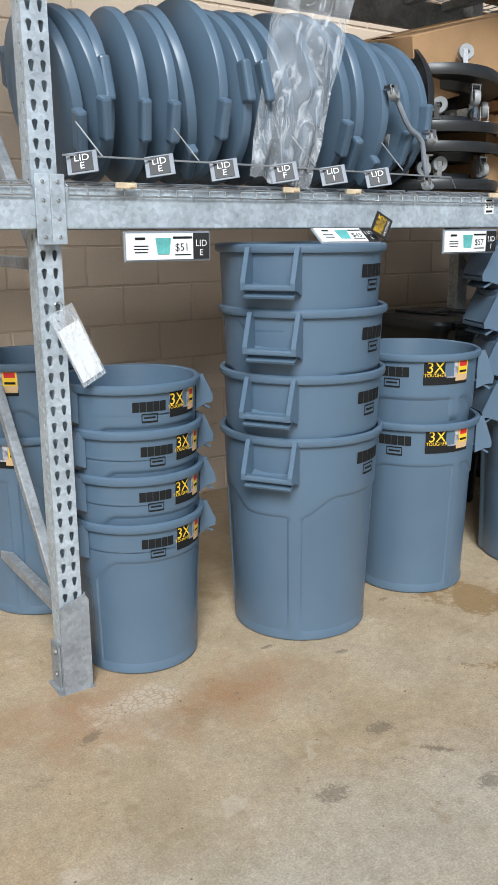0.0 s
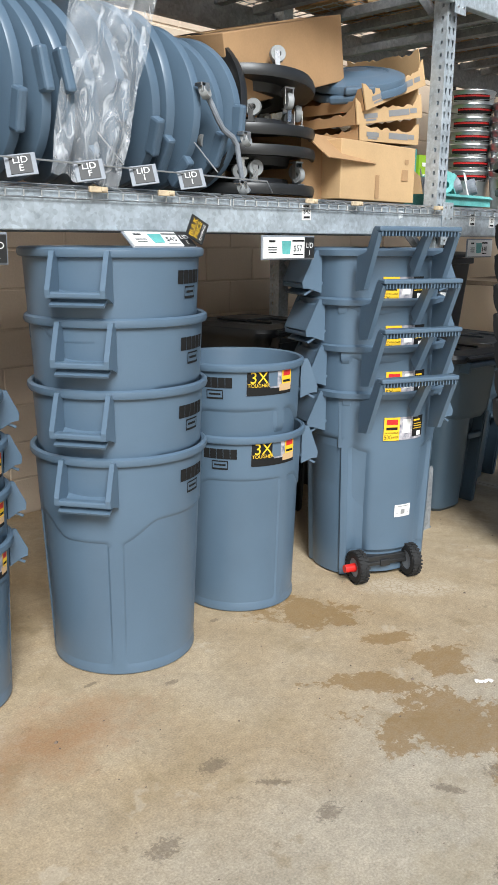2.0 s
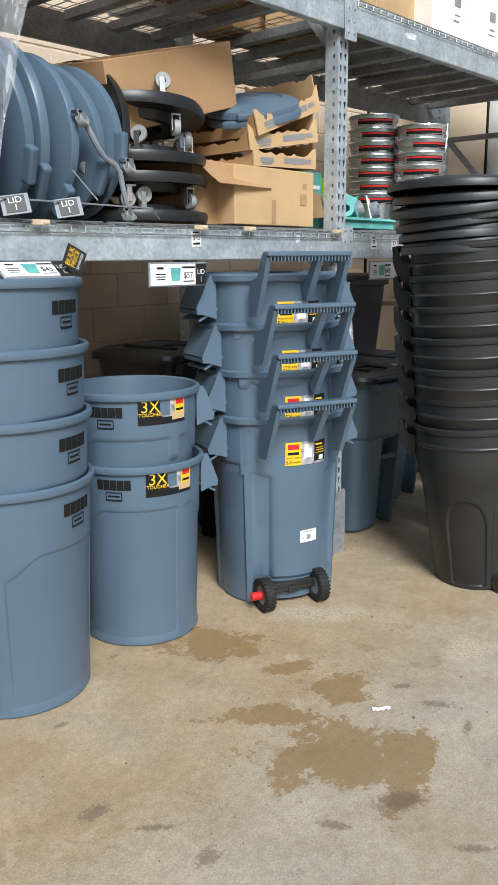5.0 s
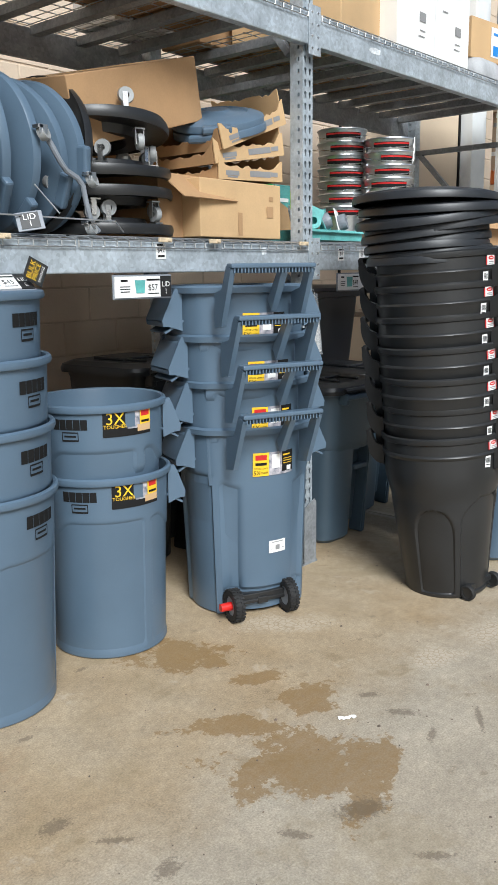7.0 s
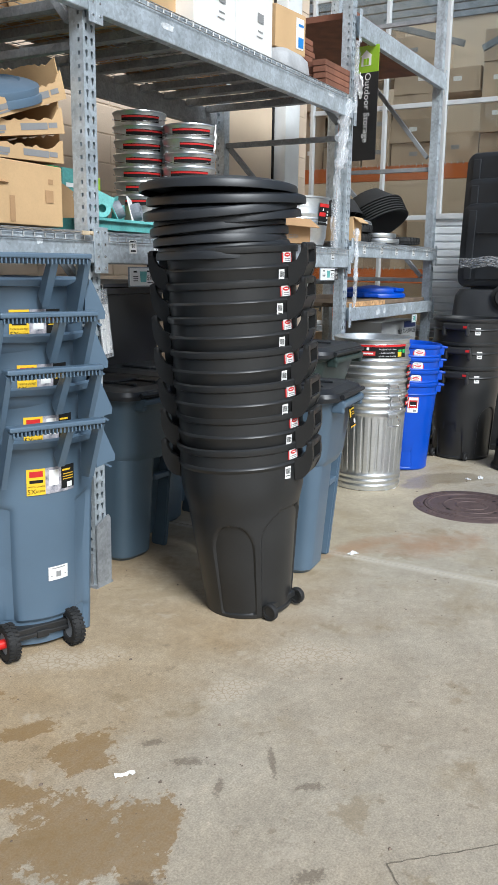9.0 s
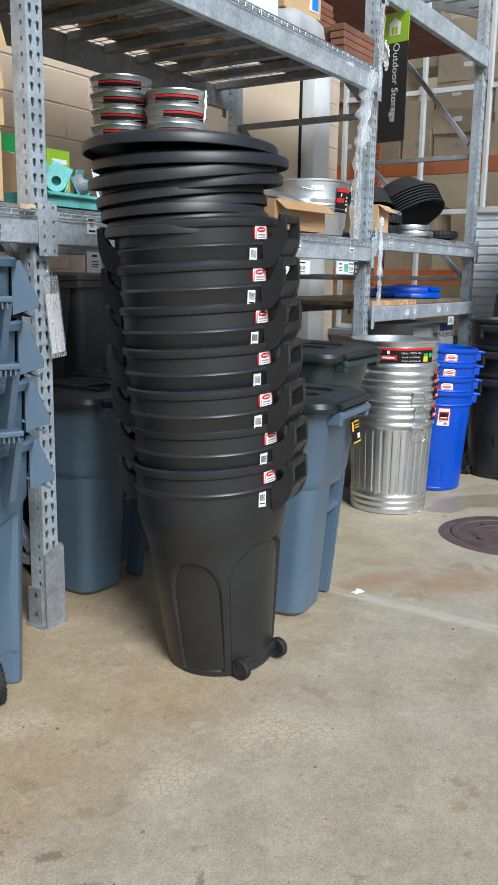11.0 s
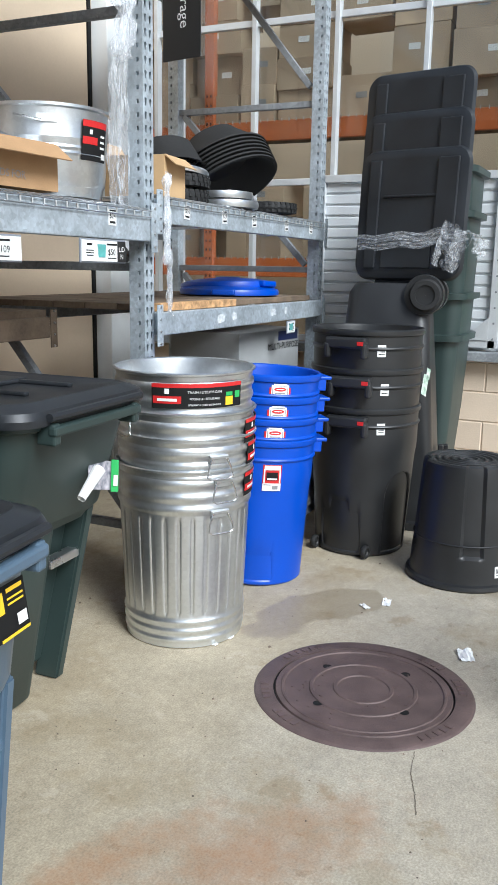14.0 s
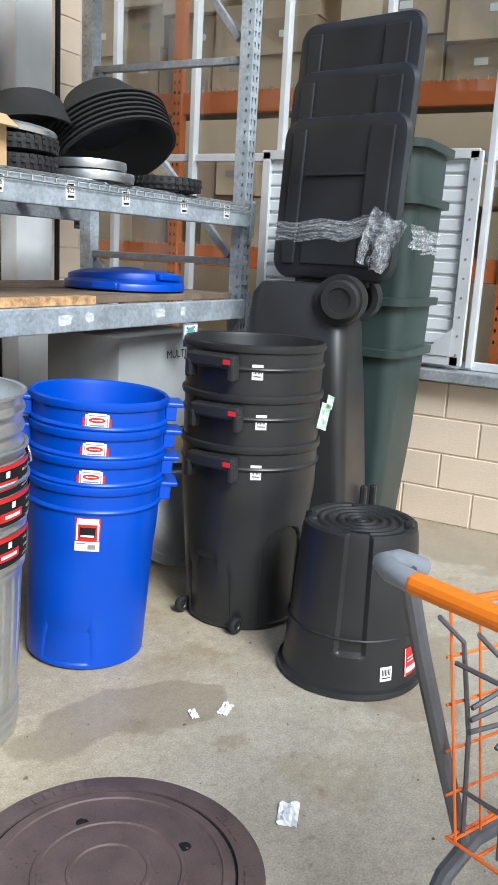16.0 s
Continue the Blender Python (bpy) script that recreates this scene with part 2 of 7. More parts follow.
# damp marks on the slab: centre, half sizes, turn
DAMP = [(-1.16, -0.25, 0.20, 0.11, -50), (-1.42, -1.06, 0.22, 0.16, -35), (-1.43, -0.74, 0.16, 0.06, -45), (-1.47, -1.31, 0.12, 0.055, 15), (-1.27, -1.25, 0.13, 0.045, 30),
        (-1.10, -0.60, 0.10, 0.05, -30), (-1.12, -0.84, 0.12, 0.09, -20)]
WET = [(3.62, -1.27, 0.40, 0.30, 10), (2.82, -0.74, 0.30, 0.15, -25), (5.1, -1.1, 0.30, 0.9, 0)]
PALE = [(-0.15, -1.17, 0.17, 0.11, -45), (-0.54, -1.02, 0.14, 0.07, -40), (-0.66, -0.36, 0.16, 0.09, -50), (-2.62, -0.18, 0.16, 0.08, 10)]
RUST = [(1.39, -1.15, 0.24, 0.12, -30), (1.20, -0.85, 0.25, 0.06, -30), (-2.4, -0.3, 0.25, 0.12, 0), (-2.78, -0.15, 0.2, 0.15, 0)]
OIL = [(-2.41, -0.88, 0.05, 0.035, 0), (-2.85, -0.28, 0.045, 0.02, 30), (-1.86, -1.50, 0.07, 0.03, 20), (-2.1, -0.11, 0.025, 0.012, 0),
       (-0.953, -0.985, 0.045, 0.02, -40), (-0.98, -1.14, 0.055, 0.022, -60), (-1.044, -1.284, 0.045, 0.014, 20), (-0.853, -1.357, 0.085, 0.011, 32), (-0.907, -1.51, 0.05, 0.02, -50), (-1.71, -1.24, 0.05, 0.018, -60),
       (-1.547, -1.566, 0.05, 0.016, -50), (-1.236, -1.664, 0.05, 0.025, -40), (-1.505, -1.32, 0.08, 0.045, -30), (-2.017, -1.075, 0.045, 0.03, 10), (-2.10, -0.72, 0.05, 0.03, 0), (-2.03, -0.89, 0.06, 0.015, -45), (-1.895, -0.286, 0.03, 0.015, 0), (-1.475, -0.04, 0.03, 0.012, 0)]

M_SLATE = mat("slate_blue_plastic", (0.093, 0.140, 0.196), 0.37, vary=0.08, scale=3, grain=300, bump=0.03)
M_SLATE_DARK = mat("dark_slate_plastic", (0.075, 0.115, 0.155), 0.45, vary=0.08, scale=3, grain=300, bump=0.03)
M_BLACK = mat("black_plastic", (0.0195, 0.0200, 0.0205), 0.38, vary=0.2, scale=5, grain=250, bump=0.06)
M_LID = mat("black_lid_plastic", (0.019, 0.0212, 0.0245), 0.42, vary=0.25, scale=5, grain=250, bump=0.06)
M_GREEN = mat("dark_green_plastic", (0.028, 0.045, 0.042), 0.45, vary=0.12, scale=4, grain=250, bump=0.04)
M_BLUE = mat("bright_blue_plastic", (0.004, 0.062, 0.46), 0.38, vary=0.08, scale=4, grain=250, bump=0.04)
M_RUBBER = mat("black_rubber", (0.014, 0.014, 0.014), 0.75, vary=0.2, grain=90, bump=0.2)
M_ZINC = galvanised("galvanised_rack_steel", (0.44, 0.49, 0.53), 0.48, 0.35)
# Darker, rougher zinc for rear beams, bracing, foot plates and small fittings.
M_ZINC_DARK = galvanised("darker_galvanised_steel", (0.27, 0.285, 0.30), 0.6, 0.3)
M_CAN = galvanised("shiny_galvanised_sheet", (0.70, 0.725, 0.74), 0.32, 0.92, 0.03, 0.96, 1.04)
M_WIRE = mat("zinc_wire", (0.5, 0.51, 0.51), 0.35, 0.8, vary=0.15)
M_STEEL = mat("bright_steel", (0.6, 0.6, 0.6), 0.28, 0.95, vary=0.1)
M_BLOCK = mat("cream_painted_block", (0.64, 0.525, 0.40), 0.7, vary=0.06, scale=3, grain=90, bump=0.35, each=0.04)
M_MORTAR = mat("cream_painted_joint", (0.58, 0.475, 0.36), 0.85, vary=0.15, scale=8, grain=120, bump=0.3)
M_PANEL = mat("cream_wall_panel", (0.62, 0.50, 0.36), 0.6, vary=0.05, scale=2, grain=80, bump=0.1)
M_CARD = mat("brown_cardboard", (0.40, 0.245, 0.12), 0.8, vary=0.1, scale=5, grain=150, bump=0.12)
M_CARD_PALE = mat("pale_cardboard", (0.55, 0.37, 0.19), 0.75, vary=0.08, scale=5, grain=150, bump=0.1)
M_CARD_OLD = mat("dusty_cardboard", (0.44, 0.335, 0.23), 0.85, vary=0.15, scale=3, grain=120, bump=0.1, each=0.2)
M_WHITE = mat("white_print", (0.80, 0.80, 0.78), 0.45, vary=0.03, bump=0)
M_INK = mat("black_ink", (0.010, 0.010, 0.010), 0.75, vary=0.1, bump=0, spec=0.25)
M_GREYINK = mat("grey_ink", (0.25, 0.25, 0.25), 0.5, vary=0.1, bump=0)
M_RED = mat("red_print", (0.55, 0.02, 0.02), 0.4, vary=0.08, bump=0)
M_YELLOW = mat("yellow_print", (0.85, 0.55, 0.02), 0.4, vary=0.05, bump=0)
M_TEAL = mat("teal_print", (0.13, 0.40, 0.38), 0.35, vary=0.35, bump=0)
M_GREENP = mat("green_print", (0.05, 0.42, 0.10), 0.4, vary=0.1, bump=0)
M_LIME = mat("lime_print", (0.30, 0.50, 0.02), 0.4, vary=0.05, bump=0)
M_PHOTO = mat("photo_print", (0.20, 0.24, 0.33), 0.4, vary=0.6, scale=45, tint=(0.55, 0.52, 0.55), bump=0)
M_ORANGE = mat("orange_painted_steel", (0.55, 0.14, 0.03), 0.5, vary=0.1, bump=0.05)
M_CART = mat("orange_coated_wire", (0.80, 0.16, 0.02), 0.35, vary=0.08, bump=0)
M_GREYPL = mat("grey_plastic", (0.22, 0.24, 0.27), 0.45, vary=0.1, bump=0.03)
M_CARTGREY = mat("grey_coated_steel", (0.13, 0.135, 0.145), 0.4, 0.3, vary=0.15, bump=0.03)
M_WOOD = mat("weathered_board", (0.17, 0.125, 0.085), 0.8, vary=0.3, scale=7, grain=80, bump=0.3)
M_CLIP = mat("pale_raw_wood", (0.56, 0.45, 0.30), 0.75, vary=0.2, scale=30, grain=150, bump=0.2)
M_OSB = mat("splintered_board_edge", (0.50, 0.30, 0.14), 0.8, vary=0.45, scale=35, grain=120, bump=0.5)
M_LUMBER = mat("reddish_lumber", (0.20, 0.085, 0.05), 0.8, vary=0.25, scale=9, grain=120, bump=0.2, each=0.15)
M_ALU = mat("aluminium_frame", (0.68, 0.70, 0.71), 0.4, 0.4, vary=0.08, bump=0)
M_WHITEPAINT = mat("white_painted_steel", (0.74, 0.76, 0.76), 0.5, vary=0.05, bump=0.05)
M_SHUTTER = mat("ribbed_zinc_sheet", (0.70, 0.73, 0.75), 0.45, 0.2, vary=0.1, scale=4, bump=0.03)
M_IRON = mat("brown_cast_iron", (0.115, 0.08, 0.074), 0.6, 0.2, vary=0.25, scale=10, grain=200, bump=0.4)
M_TAG = mat("dark_tag", (0.02, 0.02, 0.02), 0.4, vary=0.1, bump=0)
M_FILM = film_plastic("clear_plastic_bag", 0.20, 0.58, 4.5)
M_WRAP = film_plastic("stretch_wrap", 0.24, 0.60, 7)
M_GLASS = glass_pane()
M_FLOOR = concrete_floor()
M_CASTER = mat("grey_caster", (0.30, 0.31, 0.31), 0.45, vary=0.1, bump=0)
M_REDPL = mat("red_plastic", (0.6, 0.02, 0.015), 0.35, vary=0.05, bump=0)


# ---- mesh helpers ----
def part(name, bm, material, parent=None, label="", smooth=False, m=None):
    me = bpy.data.meshes.new(name)
    bmesh.ops.recalc_face_normals(bm, faces=bm.faces)
    bm.to_mesh(me)
    bm.free()
    if smooth:
        me.polygons.foreach_set("use_smooth", [True] * len(me.polygons))
        me.set_sharp_from_angle(angle=radians(35))
    me.materials.append(material)
    ob = new(name, me)
    if parent:
        ob.parent = parent
    if m is not None:
        ob.matrix_basis = m
    if label:
        ob["label"] = label
    if name in ("printed_mark", "studs", "label_part", "sticker_panel", "label_stripe", "label_picture", "basket_side", "basket_floor", "basket_front", "rear_gate", "child_seat", "tread", "raised_mark"):
        ob["kind"] = "stuff"
    return ob


def thing(name, label, category, m=None, group="", kind=""):
    ob = new(name)
    ob.empty_display_size = 0.1
    if m is not None:
        ob.matrix_basis = m
    return tagged(ob, label, category, group, kind)


def add_box(bm, c, s, m=None, bevel=0.0):
    got = bmesh.ops.create_cube(bm, size=1.0)
    vs = got["verts"]
    for v in vs:
        v.co = Vector((v.co.x * s[0], v.co.y * s[1], v.co.z * s[2]))
    if bevel:
        es = list({e for v in vs for e in v.link_edges})
        r = bmesh.ops.bevel(bm, geom=es, offset=bevel, segments=2, affect="EDGES", profile=0.5)
        vs = list({v for f in r["faces"] for v in f.verts} | {v for v in vs if v.is_valid})
    for v in vs:
        v.co = v.co + Vector(c)
        if m is not None:
            v.co = m @ v.co
    return bm


def boxes(*items, bevel=0.0):
    bm = bmesh.new()
    for it in items:
        add_box(bm, it[0], it[1], it[2] if len(it) > 2 else None, bevel)
    return bm


def lathe(profile, seg=48, close=False, fn=None):
    """Turns (r, z) points about z; fn(theta, r, z) may return a changed (r, z)."""
    bm = bmesh.new()
    rings = []
    for r, z in profile:
        ring = []
        for i in range(seg):
            th = 2 * math.pi * i / seg
            rr, zz = fn(th, r, z) if fn else (r, z)
            ring.append(bm.verts.new((rr * math.cos(th), rr * math.sin(th), zz)))
        rings.append(ring)
    n = len(rings)
    for j in range(n if close else n - 1):
        a, b = rings[j], rings[(j + 1) % n]
        for i in range(seg):
            k = (i + 1) % seg
            bm.faces.new((a[i], a[k], b[k], b[i]))
    if not close:
        if profile[0][0] < 0.002 or profile[-1][0] < 0.002:
            bmesh.ops.remove_doubles(bm, verts=bm.verts, dist=0.0005)
    return bm


def tube(pts, r, seg=8, bm=None, closed=False):
    """A round bar along a line of points."""
    bm = bm or bmesh.new()
    P = [Vector(p) for p in pts]
    n = len(P)
    rings = []
    up = Vector((0.13, 0.21, 0.97))
    for i, p in enumerate(P):
        if closed:
            d = P[(i + 1) % n] - P[i - 1]
        else:
            d = P[min(i + 1, n - 1)] - P[max(i - 1, 0)]
        d.normalize()
        u = d.cross(up)
        if u.length < 0.05:
            u = d.cross(Vector((1, 0, 0)))
        u.normalize()
        w = d.cross(u)
        rings.append([bm.verts.new(p + r * (math.cos(2 * math.pi * k / seg) * u + math.sin(2 * math.pi * k / seg) * w)) for k in range(seg)])
    for i in range(n if closed else n - 1):
        a, b = rings[i], rings[(i + 1) % n]
        for k in range(seg):
            q = (k + 1) % seg
            bm.faces.new((a[k], a[q], b[q], b[k]))
    if not closed:
        bm.faces.new(rings[0])
        bm.faces.new(rings[-1])
    return bm


def prism(outline, depth, m=None, bm=None):
    """An outline in the xz plane pushed out along y."""
    bm = bm or bmesh.new()
    a = [bm.verts.new((x, -depth / 2, z)) for x, z in outline]
    b = [bm.verts.new((x, depth / 2, z)) for x, z in outline]
    bm.faces.new(a)
    bm.faces.new(b[::-1])
    for i in range(len(a)):
        k = (i + 1) % len(a)
        bm.faces.new((a[i], a[k], b[k], b[i]))
    if m is not None:
        for v in a + b:
            v.co = m @ v.co
    return bm


def lettering(text, size):
    """Flat letters as a bmesh in the xz plane, centred."""
    cu = bpy.data.curves.new("letters", "FONT")
    cu.body, cu.size, cu.align_x, cu.align_y = text, size, "CENTER", "CENTER"
    cu.resolution_u = 3
    ob = bpy.data.objects.new("letters", cu)
    me = bpy.data.meshes.new_from_object(ob)
    bm = bmesh.new()
    bm.from_mesh(me)
    bpy.data.objects.remove(ob)
    bpy.data.meshes.remove(me)
    bpy.data.curves.remove(cu)
    for v in bm.verts:
        v.co = Vector((v.co.x, 0, v.co.y))
    return bm


def bars(rects):
    """Flat rectangles (x, z, w, h) in the xz plane."""
    bm = bmesh.new()
    for x, z, w, h in rects:
        nx = max(1, int(w / 0.02))
        for i in range(nx):
            x0, x1 = x - w / 2 + w * i / nx, x - w / 2 + w * (i + 1) / nx
            bm.faces.new([bm.verts.new(c) for c in ((x0, 0, z - h / 2), (x1, 0, z - h / 2), (x1, 0, z + h / 2), (x0, 0, z + h / 2))])
    bmesh.ops.remove_doubles(bm, verts=bm.verts, dist=0.00001)
    return bm


def oval(x, z, w, h, seg=20):
    """A flat ellipse in the xz plane."""
    bm = bmesh.new()
    c = bm.verts.new((x, 0, z))
    ring = [bm.verts.new((x + w / 2 * math.cos(6.2832 * i / seg), 0, z + h / 2 * math.sin(6.2832 * i / seg))) for i in range(seg)]
    for i in range(seg):
        bm.faces.new((c, ring[i], ring[(i + 1) % seg]))
    return bm


def wrap(bm, th, z0, rad, off=0.002):
    """Bends flat work in the xz plane round an upright axis: th degrees, height z0, rad(z) the radius there."""
    for v in bm.verts:
        z = z0 + v.co.z
        r = rad(z) + off
        a = radians(th) + v.co.x / r
        v.co = Vector((r * math.cos(a), r * math.sin(a), z))
    return bm


def lay(bm, m):
    bmesh.ops.transform(bm, matrix=m, verts=bm.verts)
    return bm


# ---- setting ----
def ground():
    bm = bmesh.new()
    # one sheet, with the sawn joint as a real groove at x = 0.99
    xs = [-60, 0.985, 0.988, 0.998, 1.001, 60]
    zs = [0, 0, -0.012, -0.012, 0, 0]
    a = [bm.verts.new((x, -60, z)) for x, z in zip(xs, zs)]
    b = [bm.verts.new((x, 60, z)) for x, z in zip(xs, zs)]
    for i in range(5):
        bm.faces.new((a[i], a[i + 1], b[i + 1], b[i]))
    return tagged(part("floor", bm, M_FLOOR), "worn tan concrete slab with damp stains and a joint", "floor", kind="structure")


ground()
YB = 1.62      # face of the wall behind the racks
XE = 5.40      # face of the end wall
wall_back = tagged(part("wall_back", boxes(((-1.4, YB + 0.095, 2.5), (13.6, 0.2, 5.0))), M_MORTAR), "cream painted concrete block wall behind the racks", "wall", kind="structure")
wall_end = tagged(part("wall_end", boxes(((XE + 0.095, -1.9, 0.39), (0.2, 7.0, 0.78))), M_MORTAR), "low cream painted block wall under the window", "wall", kind="structure")
# Added wall, out of view, that cuts sky light from the left.
tagged(part("wall_light_block", boxes(((-5.75, 0.70, 2.5), (0.2, 1.84, 5.0))), M_MORTAR), "unseen plain cream wall added to block sky light", "wall", kind="structure")
# store room behind the glass
tagged(part("wall_inside", boxes(((9.5, -0.9, 2.5), (0.2, 10.2, 5.0)), ((7.5, 4.1, 2.5), (3.8, 0.2, 5.0)), ((7.5, -5.9, 2.5), (3.8, 0.2, 5.0)), ((5.52, 2.92, 2.5), (0.2, 2.2, 5.0))), M_PANEL), "plain cream walls of the stock room", "wall", kind="structure")
# white steel column and its dark seams at the wall
tagged(part("wall_panel", boxes(((3.62, YB - 0.004, 2.5), (2.0, 0.02, 5.0))), M_PANEL), "smooth cream wall panel between dark seams", "wall", kind="structure")
column = tagged(part("column", boxes(((4.83, YB - 0.07, 2.5), (0.30, 0.13, 5.0)), bevel=0.008), M_WHITEPAINT), "white painted steel column against the block wall", "column", kind="structure")
tagged(part("trim", boxes(((4.645, YB - 0.012, 2.5), (0.03, 0.02, 5.0)), ((5.16, YB - 0.012, 2.5), (0.03, 0.02, 5.0)), ((2.60, YB - 0.012, 2.5), (0.018, 0.02, 5.0))), M_INK), "dark upright seams in the wall", "trim", kind="structure")


# ---- pallet racking ----
def hole_outline(cx, cz, s=1.0):
    """A keyhole slot: round top, narrow foot."""
    pts = []
    for i in range(9):
        a = radians(-35 + 250 * i / 8)
        pts.append((cx + 0.0088 * s * math.cos(a), cz + 0.006 + 0.0088 * s * math.sin(a)))
    pts += [(cx - 0.0042 * s, cz - 0.013), (cx - 0.002 * s, cz - 0.0165), (cx + 0.002 * s, cz - 0.0165), (cx + 0.0042 * s, cz - 0.013)]
    return pts


PITCH = 0.0508


def perforated_post(h, w=0.076, d=0.072):
    """A steel channel whose front (towards -y) is punched with two rows of keyholes and whose cheeks have small square holes."""
    from mathutils.geometry import tessellate_polygon
    verts, faces = [], []

    def plate(tile_w, holes, place, n):
        outer = [(-tile_w / 2, -PITCH / 2), (tile_w / 2, -PITCH / 2), (tile_w / 2, PITCH / 2), (-tile_w / 2, PITCH / 2)]
        loops = [[Vector((x, z, 0)) for x, z in lp] for lp in (outer, *holes)]
        tris = tessellate_polygon(loops)
        flat = [p for lp in loops for p in lp]
        for k in range(n):
            z0 = PITCH * (k + 0.5)
            base = len(verts)
            for p in flat:
                verts.append(place(p.x, p.y + z0, 0.0))
            faces.extend([tuple(base + i for i in t) for t in tris])
            start = 4
            for lp in holes:
                m = len(lp)
                b2 = len(verts)
                for p in lp:
                    verts.append(place(p[0], p[1] + z0, 0.004))
                for i in range(m):
                    j = (i + 1) % m
                    faces.append((base + start + i, base + start + j, b2 + j, b2 + i))
                start += m

    n = int(h / PITCH)
    plate(w, [hole_outline(-0.017, 0), hole_outline(0.017, 0)], lambda x, z, e: (x, -d / 2 + e, z), n)
    sq = [(-0.006, -0.008), (0.006, -0.008), (0.006, 0.008), (-0.006, 0.008)]
    plate(d, [[(x - 0.012, z) for x, z in sq]], lambda x, z, e: (-w / 2 + e, x, z), n)
    plate(d, [[(x - 0.012, z) for x, z in sq]], lambda x, z, e: (w / 2 - e, x, z), n)
    H = n * PITCH
    b = len(verts)
    # back lips close the channel
    verts.extend([(-w / 2, d / 2, 0), (w / 2, d / 2, 0), (w / 2, d / 2, H), (-w / 2, d / 2, H)])
    faces.append((b, b + 1, b + 2, b + 3))
    me = bpy.data.meshes.new("post")
    me.from_pydata(verts, [], faces)
    me.materials.append(M_ZINC)
    return me


def mesh_part(name, me, parent, m=None, label=""):
    ob = new(name, me)
    ob.parent = parent
    if m is not None:
        ob.matrix_basis = m
    if label:
        ob["label"] = label
    return ob


POST = perforated_post(4.45)
RD = 1.07      # depth of the rack, front face to rear face


def rack_frame(x, guard=True):
    f = thing("rack_upright", "galvanised perforated steel rack upright with cross braces", "rack upright", pose(x, 0, 0), "rack uprights")
    mesh_part("post", POST, f, pose(0, 0.036, 0.0))
    mesh_part("post", POST, f, pose(0, RD - 0.036, 0.0, 0, 0, 180))
    for z in (0.25, 1.37, 2.35, 3.6):
        part("strut", boxes(((0, RD / 2, z), (0.036, RD - 0.14, 0.036)), bevel=0.003), M_ZINC_DARK, f)
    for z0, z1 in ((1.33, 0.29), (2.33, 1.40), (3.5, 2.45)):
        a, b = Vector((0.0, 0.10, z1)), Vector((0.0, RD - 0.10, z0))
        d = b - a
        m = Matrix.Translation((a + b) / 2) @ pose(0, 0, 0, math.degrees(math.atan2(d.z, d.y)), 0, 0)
        part("brace", boxes(((0, 0, 0), (0.036, d.length, 0.036), m), bevel=0.003), M_ZINC_DARK, f)
    part("foot_plate", boxes(((0, 0.036, 0.004), (0.12, 0.11, 0.008))), M_ZINC_DARK, f)
    part("foot_plate", boxes(((0, RD - 0.036, 0.004), (0.12, 0.11, 0.008))), M_ZINC_DARK, f)
    if guard:
        bm = prism([(-0.044, 0.0), (0.055, 0.0), (0.055, 0.315), (0.042, 0.335), (-0.044, 0.30)], 0.006, pose(0.0, -0.012, 0))
        prism([(-0.012, 0.0), (0.06, 0.0), (0.06, 0.30), (-0.012, 0.33)], 0.006, pose(0.052, 0.024, 0, 0, 0, 90), bm)
        prism([(-0.012, 0.0), (0.06, 0.0), (0.06, 0.16), (-0.012, 0.16)], 0.006, pose(-0.044, 0.024, 0, 0, 0, 90), bm)
        g = part("foot_guard", bm, M_ZINC_DARK, f, "bent steel foot guard")
        for z in (0.06, 0.14):
            part("bolt", lay(lathe([(0.0, 0.006), (0.008, 0.006), (0.009, 0.0)], 8), pose(-0.05, 0.03, z, 0, -90, 0)), M_STEEL, g)
    return f


X1, X2, X3, X4 = -2.785, 0.008, 2.77, 4.787
for i, x in enumerate((X1, X2, X3, X4)):
    rack_frame(x)


def shelf_beam(x0, x1, z0, z1, y, back=False, material=None, deep=0.045):
    """A box beam with a bolted hook plate at both ends."""
    material = material or (M_ZINC_DARK if back else M_ZINC)
    ln = x1 - x0 - 0.08
    b = thing("shelf_beam", "galvanised steel shelf beam hooked between rack uprights", "shelf beam", pose((x0 + x1) / 2, y, (z0 + z1) / 2), "shelf beams")
    part("beam", boxes(((0, 0, 0), (ln, deep, z1 - z0)), bevel=0.005), material, b)
    s = -1 if not back else 1
    for e in (-1, 1):
        hp = part("hook_plate", boxes(((e * (ln / 2 + 0.018), s * (deep / 2 + 0.004), -0.005), (0.044, 0.006, z1 - z0 + 0.075)), bevel=0.002), material, b)
        for k in range(4):
            zz = (k - 1.5) * 0.05 - 0.005
            part("rivet", lay(lathe([(0.0, 0.005), (0.005, 0.004), (0.006, 0.0)], 8), pose(e * (ln / 2 + 0.018), s * (deep / 2 + 0.007), zz, 90 if s < 0 else -90, 0, 0)), M_STEEL, hp)
    return b


LOW, HIGH = (1.47, 1.588), (2.465, 2.60)
YF = -0.012
for (xa, xb) in ((X1 - 2.7, X1), (X1, X2), (X2, X3)):
    shelf_beam(xa, xb, *LOW, YF)
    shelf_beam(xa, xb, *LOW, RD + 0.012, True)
    shelf_beam(xa, xb, *HIGH, YF)
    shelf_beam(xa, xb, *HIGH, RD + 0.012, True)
shelf_beam(X3, X4, 1.545, 1.645, YF)
shelf_beam(X3, X4, 1.545, 1.645, RD + 0.012, True)
shelf_beam(X3, X4, 1.088, 1.185, YF)
shelf_beam(X3, X4, 1.088, 1.185, RD + 0.012, True)
shelf_beam(X3, X4, 3.01, 3.14, YF)
